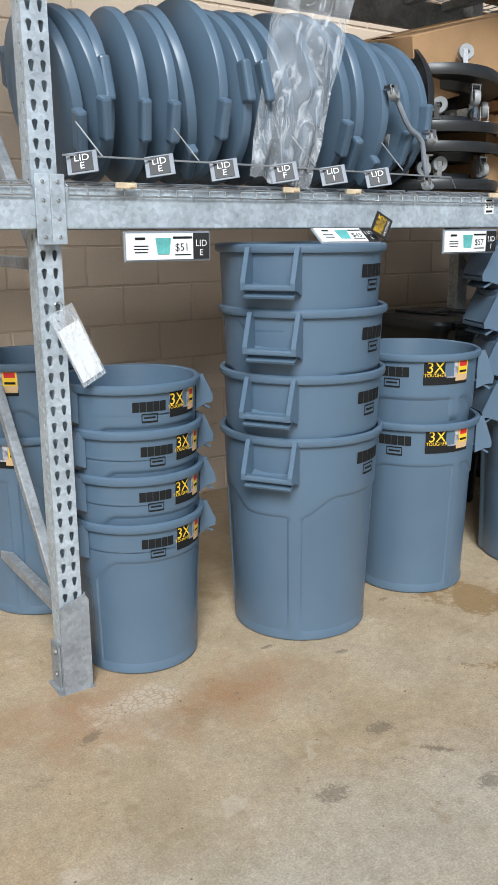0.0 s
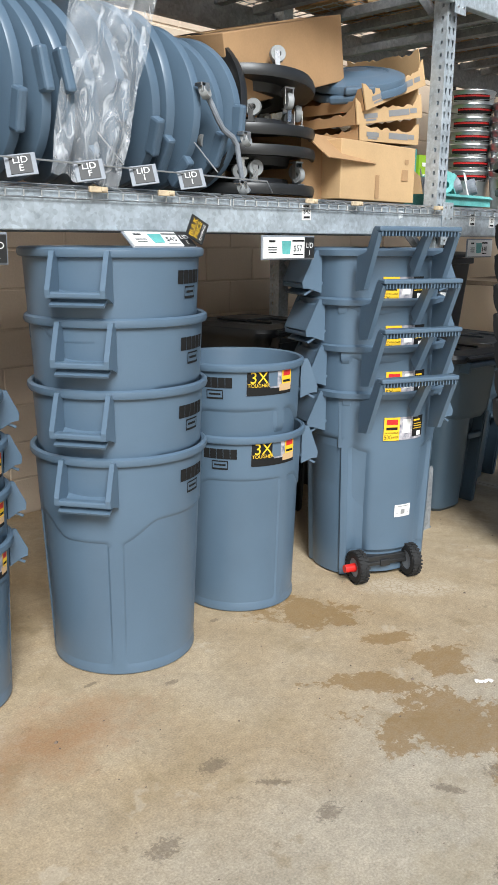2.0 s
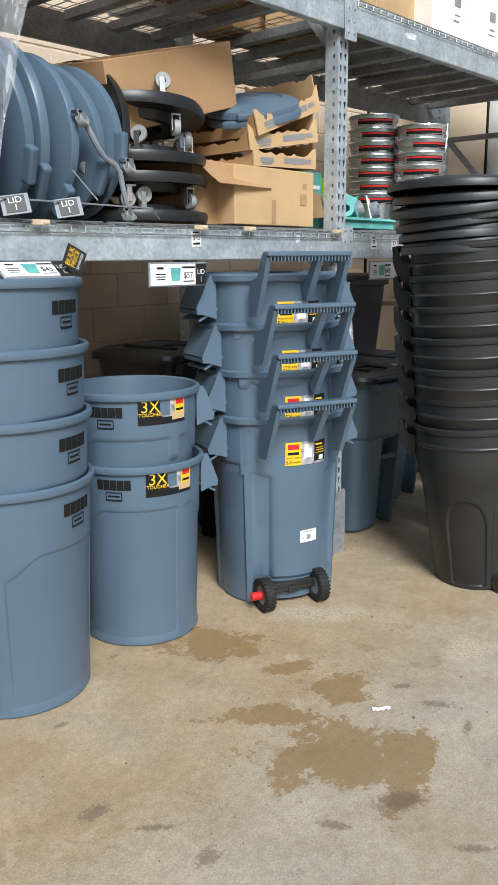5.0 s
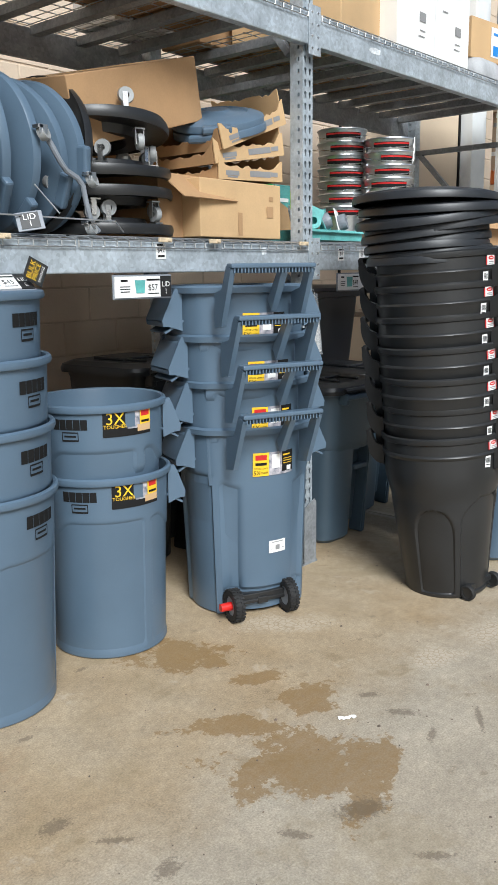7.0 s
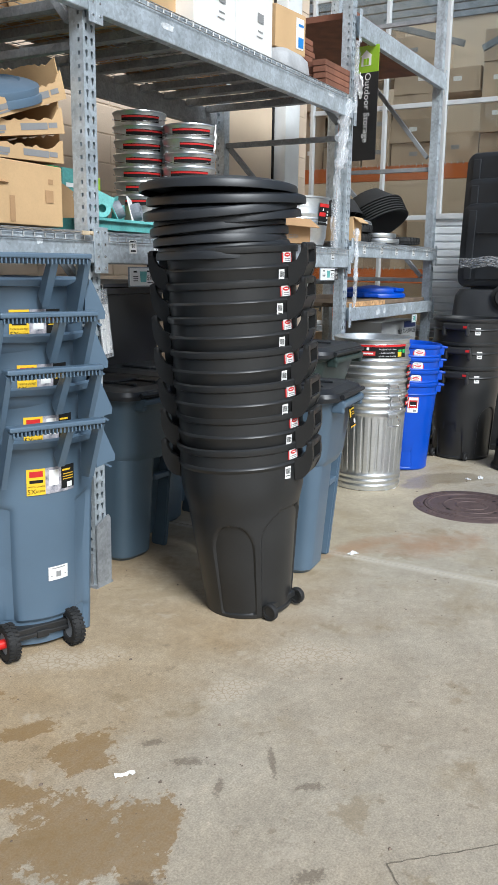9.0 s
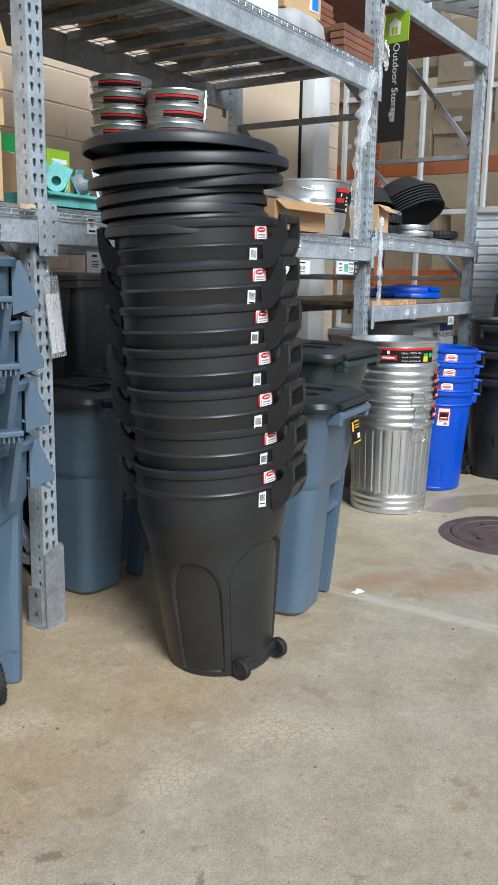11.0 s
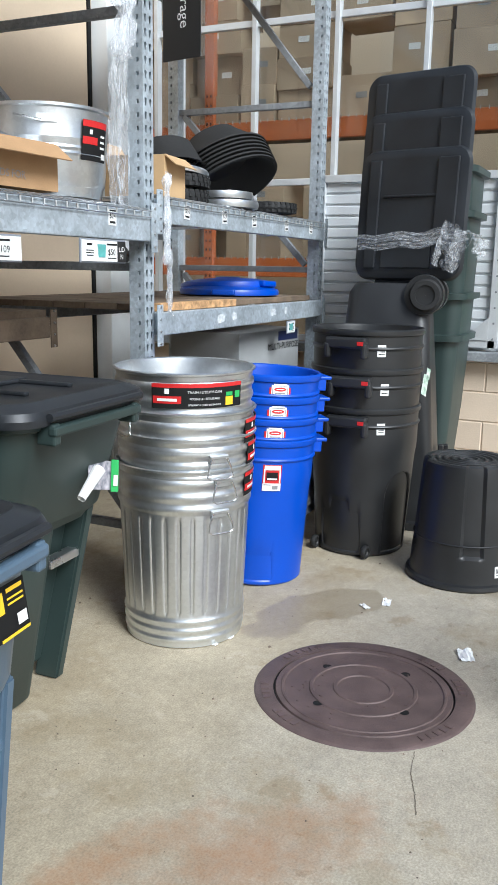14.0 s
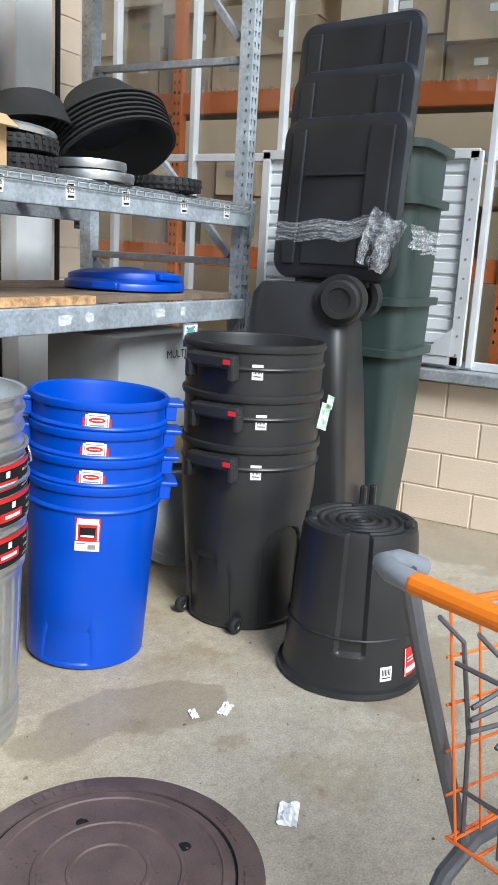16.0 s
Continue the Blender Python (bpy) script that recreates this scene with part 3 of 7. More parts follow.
shelf_beam(X3, X4, 3.01, 3.14, RD + 0.012, True)


def wire_deck(x0, x1, z, channels=4):
    """A welded wire deck whose wires turn down over the front beam, on sheet channels that run front to back."""
    d = thing("wire_deck", "welded zinc wire shelf deck lying on the beams", "wire deck", pose((x0 + x1) / 2, 0, z), "wire decks")
    w = x1 - x0 - 0.015
    verts, faces = [], []

    def bar(a, b, r=0.0027):
        a, b = Vector(a), Vector(b)
        dd = (b - a).normalized()
        u = dd.cross(Vector((0, 0, 1)) if abs(dd.z) < 0.9 else Vector((1, 0, 0))).normalized()
        v = dd.cross(u)
        k = len(verts)
        for p in (a, b):
            for s, t in ((1, 0), (0, 1), (-1, 0), (0, -1)):
                verts.append(tuple(p + r * (s * u + t * v)))
        for i in range(4):
            j = (i + 1) % 4
            faces.append((k + i, k + j, k + 4 + j, k + 4 + i))

    n = int(w / 0.058)
    for i in range(n + 1):
        x = -w / 2 + w * i / n
        bar((x, -0.02, 0.008), (x, RD + 0.02, 0.008))
        bar((x, -0.02, 0.008), (x, -0.042, -0.002))
        bar((x, -0.042, -0.002), (x, -0.042, -0.028))
    for j in range(11):
        y = 0.01 + (RD - 0.02) * j / 10
        bar((-w / 2, y, 0.0135), (w / 2, y, 0.0135))
    bar((-w / 2, -0.0445, -0.026), (w / 2, -0.0445, -0.026))
    bar((-w / 2, -0.0445, -0.002), (w / 2, -0.0445, -0.002))
    me = bpy.data.meshes.new("wire_mesh")
    me.from_pydata(verts, [], faces)
    me.materials.append(M_WIRE)
    mesh_part("wire_mesh", me, d)
    for i in range(channels):
        x = -w / 2 + w * (i + 0.5) / channels
        part("channel", boxes(((x, RD / 2, -0.018), (0.055, RD - 0.04, 0.04)), ((x, 0.0, 0.0), (0.05, 0.045, 0.004))), M_ZINC_DARK, d)
    return d


for (xa, xb) in ((X1 - 2.7, X1), (X1, X2), (X2, X3)):
    for z in (LOW[1] + 0.001, HIGH[1] + 0.001):
        w3 = (xb - xa - 0.09) / 2
        for k in range(2):
            wire_deck(xa + 0.045 + k * w3, xa + 0.045 + (k + 1) * w3, z, 5)
wire_deck(X3 + 0.045, X4 - 0.045, 1.647, 6)


# ---- bins ----
def smooth01(t):
    t = max(0.0, min(1.0, t))
    return t * t * (3 - 2 * t)


def ang(a, b):
    return abs((a - b + 180) % 360 - 180)


def ribbed_can(rb, rt, h, handle_at, ribs, band=0.215, material=None, dip=0.07, tuck=0.0):
    """Shell of a round refuse can: deep collar with a wavy lower edge, recessed lower body with upright ribs, rolled rim."""
    def rad(z):
        return rb + (rt - rb) * min(1, z / h)

    def fn(th, r, z):
        inset = tuck * smooth01((h - band - dip - z) / 0.05)
        if r < 0:
            return max(0.001, -r - inset * (r < -0.05)), z
        deg = math.degrees(th)
        near = min(ang(deg, handle_at), ang(deg, handle_at + 180))
        edge = h - band - dip * (1 - smooth01((near - 20) / 28))
        rec = smooth01((edge - z) / 0.018)
        rib = max((1 - smooth01((ang(deg, a) - w) / 2.5) for a, w in ribs), default=0)
        foot = smooth01((z - 0.02) / 0.04)
        return max(0.001, r - 0.011 * rec * (1 - rib) * foot - inset * (r > 0.05)), z

    zs = [0.0, 0.006, 0.02, 0.035, 0.06] + [0.06 + (h - band - dip - 0.10) * (i + 1) / 5 for i in range(5)]
    z = zs[-1]
    while z < h - band + 0.03:
        z += 0.008
        zs.append(z)
    zs += [h - 0.10, h - 0.035, h - 0.032]
    prof = [(0.001, 0.006), (rb - 0.03, 0.006), (rb - 0.006, 0.0)] + [(rad(z), z) for z in zs[1:]]
    prof += [(rt + 0.012, h - 0.028), (rt + 0.016, h - 0.018), (rt + 0.014, h - 0.006), (rt + 0.006, h), (rt - 0.003, h - 0.004), (-(rt - 0.006), h - 0.02)]
    prof += [(-(rb - 0.004), 0.02), (-0.001, 0.018)]
    return lathe(prof, 120, fn=fn), rad


def loop_handle(rt, h, at, material, parent, width=0.17, out=0.06, drop=0.135, closed=False):
    """A moulded grip that flares out from under the rim: two cheeks, a lower bar and a web."""
    bm = bmesh.new()
    for s in (-1, 1):
        m = pose(0, 0, 0, 0, 0, at) @ Matrix.Translation((rt - 0.012, s * width / 2, 0))
        prism([(0.0, h - 0.012), (0.028, h - 0.010), (0.040, h - 0.035), (out + 0.016, h - drop + 0.014), (out + 0.013, h - drop - 0.010), (out - 0.012, h - drop - 0.012), (0.0, h - drop - 0.03)], 0.016, m, bm)
    m = pose(0, 0, 0, 0, 0, at) @ Matrix.Translation((rt + out - 0.014, 0, h - drop - 0.002))
    add_box(bm, (0, 0, 0), (0.032, width + 0.012, 0.02), m, 0.006)
    m = pose(0, 0, 0, 0, 0, at) @ Matrix.Translation((rt - 0.004 + out * 0.3, 0, h - drop - 0.012)) @ pose(0, 0, 0, 0, 30, 0)
    add_box(bm, (0, 0, 0), (out + 0.03, width, 0.008), m)
    if closed:
        prism([(0.018, h - 0.022), (0.040, h - 0.035), (out + 0.016, h - drop + 0.014), (out + 0.004, h - drop + 0.004)], width, pose(0, 0, 0, 0, 0, at) @ Matrix.Translation((rt - 0.012, 0, 0)), bm)
    return part("handle", bm, material, parent)


def round_can(name, label, m, rb, rt, h, handle_at, ribs, material, group="", band=0.215, handles=True, tuck=0.0, **kw):
    c = thing(name, label, "trash can", m, group)
    bm, rad = ribbed_can(rb, rt, h, handle_at, ribs, band, tuck=tuck)
    part("body", bm, material, c, smooth=True)
    if handles:
        for a in (handle_at, handle_at + 180):
            loop_handle(rt, h, a, material, c, **kw)
    return c, rad


def brand_mark(parent, th, z, rad, s=1.0):
    """A printed black mark: five blocks for the word and a framed oval below."""
    rects = []
    for i in range(5):
        x = (i - 2) * 0.0235 * s
        rects += [(x, 0.0, 0.0222 * s, 0.034 * s)]
    part("printed_mark", wrap(bars(rects), th, z, rad), M_INK, parent, "black printed word mark")
    z2 = -0.038 * s
    fr = [(0, z2 + 0.013 * s, 0.056 * s, 0.004 * s), (0, z2 - 0.013 * s, 0.056 * s, 0.006 * s), (-0.027 * s, z2, 0.003 * s, 0.026 * s), (0.027 * s, z2, 0.003 * s, 0.026 * s), (0, z2 + 0.001, 0.04 * s, 0.006 * s)]
    part("printed_mark", wrap(bars(fr), th, z, rad), M_INK, parent, "black framed oval emblem")


def tough_sticker(parent, th, z, rad, w=0.20, h=0.095):
    """A photo sticker that reads 3X TOUGHER."""
    st = part("sticker", wrap(bars([(0, 0, w, h)]), th, z, rad, 0.0015), M_PHOTO, parent, "printed photo sticker reading 3X TOUGHER")
    part("sticker_panel", wrap(bars([(-w * 0.27, 0, w * 0.46, h), (0, -h * 0.37, w, h * 0.26)]), th, z, rad, 0.0022), M_INK, st)
    part("sticker_panel", wrap(bars([(w * 0.36, h * 0.18, w * 0.26, h * 0.62)]), th, z, rad, 0.0025), M_YELLOW, st)
    part("sticker_panel", wrap(bars([(w * 0.36, h * 0.28, w * 0.2, h * 0.2)]), th, z, rad, 0.003), M_RED, st)
    part("sticker_panel", wrap(bars([(w * 0.36, -h * 0.02, w * 0.2, h * 0.09)]), th, z, rad, 0.003), M_INK, st)
    part("sticker_panel", wrap(bars([(w * 0.02, h * 0.1, w * 0.2, h * 0.55)]), th, z, rad, 0.0024), M_SLATE, st)
    part("sticker_panel", wrap(bars([(w * 0.33, -h * 0.25, w * 0.32, h * 0.26)]), th, z, rad, 0.0026), M_CARD_PALE, st)
    for txt, dz, sz in (("3X", 0.16, 0.62), ("TOUGHER", -0.12, 0.19)):
        bm = lettering(txt, h * sz)
        for v in bm.verts:
            v.co.x -= w * 0.27
            v.co.z += h * dz
        part("lettering", wrap(bm, th, z, rad, 0.003), M_YELLOW, st)


def barcode_label(parent, th, z, rad, w=0.035, h=0.05, tilt=0):
    def tilted(bm):
        return wrap(lay(bm, pose(0, 0, 0, 0, tilt, 0)), th, z, rad, 0.003)
    lb = part("barcode_label", tilted(bars([(0, 0, w, h)])), M_WHITE, parent, "white barcode label")
    part("printed_mark", wrap(lay(bars([(-w * 0.32 + i * w * 0.13, h * 0.1, w * 0.07, h * 0.42) for i in range(6)] + [(0, -h * 0.28, w * 0.7, h * 0.07)]), pose(0, 0, 0, 0, tilt, 0)), th, z, rad, 0.0038), M_INK, lb)


# small slate cans beside the first upright

def dress(kind, c, rad):
    """Prints and stickers of the three sizes of slate can."""
    if kind == "small":
        brand_mark(c, -97, 0.475, rad, 0.95)
        tough_sticker(c, -62, 0.475, rad, 0.13, 0.085)
        barcode_label(c, -27, 0.47, rad, 0.03, 0.05)
    elif kind == "large":
        brand_mark(c, -68, 0.685, rad, 1.25)
    else:
        brand_mark(c, -151, 0.655, rad, 1.15)
        tough_sticker(c, -100, 0.655, rad, 0.205, 0.10)
        barcode_label(c, -42, 0.625, rad, 0.04, 0.05, -15)


SLATE = {
    "small": (("trash_can", "small slate blue plastic trash can, one of a nested stack"), (-2.476, 0.145), (0.203, 0.222, 0.545, 0, [(-160, 4), (-22, 3), (70, 3), (130, 3)], M_SLATE, "small slate cans"), dict(band=0.13, width=0.14, out=0.05, drop=0.10), ((0.002, 0.16, -1), (0.0, 0.31, 2), (-0.006, 0.455, -2))),
    "large": (("trash_can", "large slate blue plastic trash can, one of a tall nested stack"), (-1.829, 0.059), (0.252, 0.288, 0.775, 214, [(-131, 5), (-30, 3), (60, 3), (150, 3)], M_SLATE, "large slate cans"), dict(), ((0.003, 0.215, -1.5), (0.003, 0.435, 1), (-0.01, 0.645, 2))),
    "pair": (("trash_can", "slate blue trash can with photo sticker, nested in a pair"), (-1.20, 0.11), (0.229, 0.252, 0.725, -28, [(-88, 5), (20, 3), (130, 3)], M_SLATE, "pair of slate cans"), dict(band=0.17, width=0.16, out=0.055), ((-0.015, 0.275, -2),)),
}
nested = {}
for kind, (names, (cx, cy), args, kw, ups) in SLATE.items():
    c, rad = round_can(*names, pose(cx, cy, 0.002), *args, **kw)
    dress(kind, c, rad)
    first = None
    for dx, dz, tw in ups:
        m = pose(cx + dx, cy, dz + 0.002, 0, 0, tw)
        if first is None:
            first, rad = round_can(*names, m, *args, tuck=0.016, **kw)
            dress(kind, first, rad)
            nested[kind] = (c, first)
        else:
            copy_thing(first, m)


def loft(rings, per=6, cap=True):
    """Skin through rounded rectangles (w, d, r, z, dx, dy)."""
    bm = bmesh.new()
    loops = []
    for w, d, r, z, dx, dy in rings:
        lp = []
        for cx, cy, a0 in ((1, 1, 0), (-1, 1, 90), (-1, -1, 180), (1, -1, 270)):
            for k in range(per + 1):
                a = radians(a0 + 90 * k / per)
                lp.append(bm.verts.new((dx + cx * (w / 2 - r) + r * math.cos(a), dy + cy * (d / 2 - r) + r * math.sin(a), z)))
        loops.append(lp)
    n = len(loops[0])
    for a, b in zip(loops, loops[1:]):
        for i in range(n):
            k = (i + 1) % n
            bm.faces.new((a[i], a[k], b[k], b[i]))
    if cap:
        bm.faces.new(loops[0][::-1])
        bm.faces.new(loops[-1])
    return bm


def wheel(parent, m, r=0.062, w=0.045, hub=None, name="wheel"):
    """A rubber tyre round a spoked hub, axle along local y."""
    t = part(name, lay(lathe([(r * 0.62, -w / 2), (r * 0.9, -w / 2), (r, -w * 0.3), (r, w * 0.3), (r * 0.9, w / 2), (r * 0.62, w / 2), (r * 0.58, 0)], 28, True), pose(0, 0, 0, 90, 0, 0)), M_RUBBER, parent, smooth=True, m=m)
    bm = lay(lathe([(0.001, w * 0.42), (r * 0.2, w * 0.42), (r * 0.24, w * 0.2), (r * 0.5, w * 0.14), (r * 0.63, w * 0.34), (r * 0.63, -w * 0.34), (0.001, -w * 0.3)], 20), pose(0, 0, 0, 90, 0, 0))
    part("hub", bm, hub or M_GREYPL, t)
    return t


# ---- rollout cans with pull handles ----
FACE = -113


def rollout_can(m, tuck=0.0):
    c = thing("rollout_can", "slate blue rollout can with ribbed pull handle, nested in a stack", "trash can", m, "rollout cans")
    rb, rt, h = 0.262, 0.292, 0.835

    def rad(z):
        return rb + (rt - rb) * min(1, z / h)

    def fn(th, r, z):
        deg = math.degrees(th)
        a = ang(deg, FACE)
        flat = abs(r) * (1 - 0.10 * (1 - smooth01((a - 34) / 26)))
        if abs(r) > 0.05:
            flat -= tuck * smooth01((h - 0.25 - z) / 0.04)
        if r < 0:
            return flat, z
        edge = h - 0.20 - 0.05 * smooth01((60 - a) / 25)
        rec = smooth01((edge - z) / 0.02)
        panel = (1 - smooth01((a - 30) / 2.5)) + max(1 - smooth01((ang(deg, FACE + s) - 3) / 2.5) for s in (-52, 52, 110, -110))
        arch = smooth01((0.125 - z) / 0.02) * (1 - smooth01((a - 44) / 6))
        return flat - 0.014 * rec * (1 - min(1, panel)) - 0.05 * arch, z

    zs = [0.006, 0.03, 0.06, 0.09, 0.104, 0.112, 0.12, 0.13, 0.2, 0.3, 0.4, 0.5] + [0.54 + 0.011 * i for i in range(12)] + [h - 0.1, h - 0.032]
    prof = [(0.001, 0.004), (rb - 0.02, 0.0)] + [(rad(z), z) for z in zs] + [(rt + 0.020, h - 0.03), (rt + 0.024, h - 0.008), (rt + 0.010, h), (rt - 0.002, h - 0.004), (-(rt - 0.008), h - 0.02), (-(rb - 0.02), 0.02), (-0.001, 0.018)]
    part("body", lathe(prof, 120, fn=fn), M_SLATE, c, smooth=True)
    for a in (FACE + 270, FACE + 90):
        loop_handle(rt, h, a, M_SLATE, c, width=0.19, out=0.07, drop=0.15, closed=True)
    # pull handle: two side plates, a middle strap and a ribbed bar leaning outward above the rim
    base = pose(0, 0, 0, 0, 0, FACE)
    bm = bmesh.new()
    side = [(rt * 0.84, h - 0.165), (rt + 0.02, h - 0.155), (rt + 0.118, h + 0.060), (rt + 0.075, h + 0.075), (rt + 0.03, h - 0.012), (rt * 0.86, h - 0.03)]
    for s in (-0.19, 0.15):
        prism(side, 0.02, base @ Matrix.Translation((0, s, 0)), bm)
    prism([(rt * 0.95, h - 0.06), (rt + 0.02, h - 0.10), (rt + 0.12, h + 0.065), (rt + 0.085, h + 0.07)], 0.026, base @ Matrix.Translation((0, 0.03, 0)), bm)
    add_box(bm, (0, 0, 0), (0.05, 0.36, 0.018), base @ pose(rt + 0.103, -0.02, h + 0.074), 0.005)
    for k in range(24):
        add_box(bm, (0, 0, 0), (0.03, 0.005, 0.022), base @ pose(rt + 0.108, -0.185 + 0.0143 * k, h + 0.058))
    part("pull_handle", bm, M_SLATE, c, "ribbed pull handle")

    def front(z):
        return rad(z) * 0.9

    # sticker: yellow and black panels, MOVES LOADS 5X EASIER
    zc = 0.675
    st = part("sticker", wrap(bars([(0.0, 0, 0.20, 0.10)]), FACE + 4, zc, front, 0.004), M_PHOTO, c, "printed sticker reading MOVES LOADS 5X EASIER")
    part("sticker_panel", wrap(bars([(-0.065, 0.0, 0.07, 0.10)]), FACE + 4, zc, front, 0.005), M_YELLOW, st)
    part("sticker_panel", wrap(bars([(-0.065, 0.03, 0.05, 0.022)]), FACE + 4, zc, front, 0.006), M_RED, st)
    part("sticker_panel", wrap(bars([(-0.065, 0.002, 0.05, 0.012)]), FACE + 4, zc, front, 0.006), M_INK, st)
    part("sticker_panel", wrap(bars([(0.068, 0.005, 0.064, 0.09)]), FACE + 4, zc, front, 0.005), M_INK, st)
    part("sticker_panel", wrap(bars([(0.06, 0.032, 0.04, 0.007), (0.068, 0.016, 0.05, 0.003), (0.068, 0.006, 0.05, 0.003), (0.068, -0.004, 0.05, 0.003)]), FACE + 4, zc, front, 0.006), M_YELLOW, st)
    part("sticker_panel", wrap(bars([(0.075, -0.027, 0.025, 0.02), (0.004, 0.01, 0.04, 0.06)]), FACE + 4, zc, front, 0.006), M_WHITE, st)
    for txt, dx, dz, sz in (("MOVES LOADS", -0.065, -0.017, 0.0095), ("5X", -0.083, -0.036, 0.026), ("EASIER", -0.05, -0.036, 0.0115)):
        bm = lettering(txt, sz)
        for v in bm.verts:
            v.co += Vector((dx, 0, dz))
        part("lettering", wrap(bm, FACE + 4, zc, front, 0.0065), M_INK, st)
    if not tuck:
        lb = part("label", wrap(bars([(0, 0, 0.085, 0.055)]), FACE + 8, 0.305, front, 0.004), M_WHITE, c, "white printed label with a code square")
        part("printed_mark", wrap(bars([(0, -0.005, 0.022, 0.022), (0, 0.02, 0.06, 0.004), (-0.03, -0.01, 0.01, 0.003), (0.03, -0.01, 0.01, 0.003)]), FACE + 8, 0.305, front, 0.005), M_GREYINK, lb)
    return c


roll1 = rollout_can(pose(-0.52, -0.04, 0.002))
roll2 = rollout_can(pose(-0.53, -0.04, 0.197, 0, 0, 1), 0.02)
for k, (dx, dz) in enumerate(((-0.03, 0.385), (-0.045, 0.58))):
    copy_thing(roll2, pose(-0.52 + dx, -0.04, dz + 0.002, 0, 0, (1, -1, 1)[k]))
# wheels and axle housing under the lowest one
wp = pose(0, 0, 0, 0, 0, FACE + 90)
for s in (-1, 1):
    w = wheel(roll1, wp @ pose(s * 0.13 - 0.045, -0.245, 0.071, 0, 0, 90), 0.070, 0.045)
    bm = bmesh.new()
    for k in range(26):
        for e in (-0.013, 0.013):
            add_box(bm, (0, 0, 0), (0.006, 0.018, 0.009), pose(0, 0, 0, 0, 360 / 26 * (k + 0.5 * (e > 0)), 0) @ pose(0.0705, e, 0))
    part("tread", bm, M_RUBBER, w)
part("hub_cap", lay(lathe([(0.001, 0.045), (0.017, 0.045), (0.019, -0.01)], 16), wp @ pose(-0.195, -0.245, 0.071, 0, -90, 0)), M_REDPL, roll1, "red plastic hub cap")
part("axle_housing", boxes(((-0.035, -0.20, 0.085), (0.22, 0.07, 0.035), wp), ((-0.035, -0.232, 0.07), (0.27, 0.018, 0.018), wp), ((-0.035, -0.23, 0.07), (0.05, 0.03, 0.03), wp), bevel=0.004), M_BLACK, roll1)


# ---- black wheeled cans with round rims ----
def black_can(name, label, group, m, face, material=None, arches=((-48, 20, 0.425), (48, 20, 0.425), (132, 20, 0.425), (-132, 20, 0.425)), waist=0.905, tuck=0.0, rb=0.188, rt=0.262, h=0.755, tuck_at=0.25):
    material = material or M_BLACK
    c = thing(name, label, "trash can", m, group)

    def rad(z):
        if z < 0.44 * h / 0.755:
            return rb + (rt * waist - rb) * z / (0.44 * h / 0.755)
        return rt * waist + (rt * (1 - waist)) * smooth01((z - 0.44 * h / 0.755) / (0.14 * h / 0.755))

    def fn(th, r, z):
        inset = tuck * smooth01((h - tuck_at - z) / 0.03) if abs(r) > 0.05 else 0.0
        if r < 0:
            return -r - inset, z
        d = math.degrees(th)
        rec = 0.0
        for a, half, top in arches:
            up = max(0.0, z * 0.755 / h - (top - 0.125)) / 0.125
            wide = half * math.sqrt(max(0.0, 1 - up * up)) if up < 1 else -80 * (up - 1) - 1
            rec = max(rec, 1 - smooth01((ang(d, face + a) - wide) / 4))
        return r - inset - 0.020 * rec * smooth01((z - 0.015) / 0.03), z

    zs = [0.008, 0.02, 0.04, 0.1, 0.18, 0.26, 0.30, 0.32, 0.335, 0.35, 0.36, 0.37, 0.38, 0.388, 0.396, 0.403, 0.41, 0.416, 0.422, 0.427, 0.433, 0.44, 0.45, 0.46, 0.48, 0.5, 0.52, 0.55, 0.58, 0.61, 0.655]
    zs = [z * h / 0.755 for z in zs]
    prof = [(0.001, 0.008), (rb - 0.03, 0.008), (rb - 0.006, 0.0)] + [(rad(z), z) for z in zs]
    prof += [(rt + 0.006, h - 0.092), (rt + 0.0085, h - 0.086), (rt + 0.006, h - 0.08), (rt, h - 0.076), (rt, h - 0.032), (rt + 0.008, h - 0.028), (rt + 0.011, h - 0.018), (rt + 0.010, h - 0.006), (rt + 0.003, h), (rt - 0.004, h - 0.004), (-(rt - 0.008), h - 0.02), (-(rb - 0.004), 0.024), (-0.001, 0.02)]
    part("body", lathe(prof, 180, fn=fn), material, c, smooth=True)
    return c, rad


def hook_handle(c, at, rt, h, material):
    """A raised bail: two curved arms that rise from the wall and a bar across."""
    base = pose(0, 0, 0, 0, 0, at)
    bm = bmesh.new()
    arcs = [radians(-90 + 10 * i) for i in range(11)]
    arm = [(rt - 0.006, h - 0.165)] + [(rt + 0.002 + 0.072 * math.cos(a), h - 0.048 + 0.112 * math.sin(a)) for a in arcs] + [(rt + 0.074, h - 0.004), (rt + 0.052, h - 0.002)]
    arm += [(rt + 0.046, h - 0.035), (rt + 0.030, h - 0.062), (rt - 0.006, h - 0.078)]
    for s in (-0.062, 0.062):
        prism(arm, 0.022, base @ Matrix.Translation((0, s, 0)), bm)
    add_box(bm, (0, 0, 0), (0.026, 0.150, 0.030), base @ pose(rt + 0.060, 0, h - 0.012), 0.010)
    add_box(bm, (0, 0, 0), (0.008, 0.12, 0.07), base @ pose(rt + 0.056, 0, h - 0.105, 0, 28, 0))
    return part("handle", bm, material, c, smooth=True)


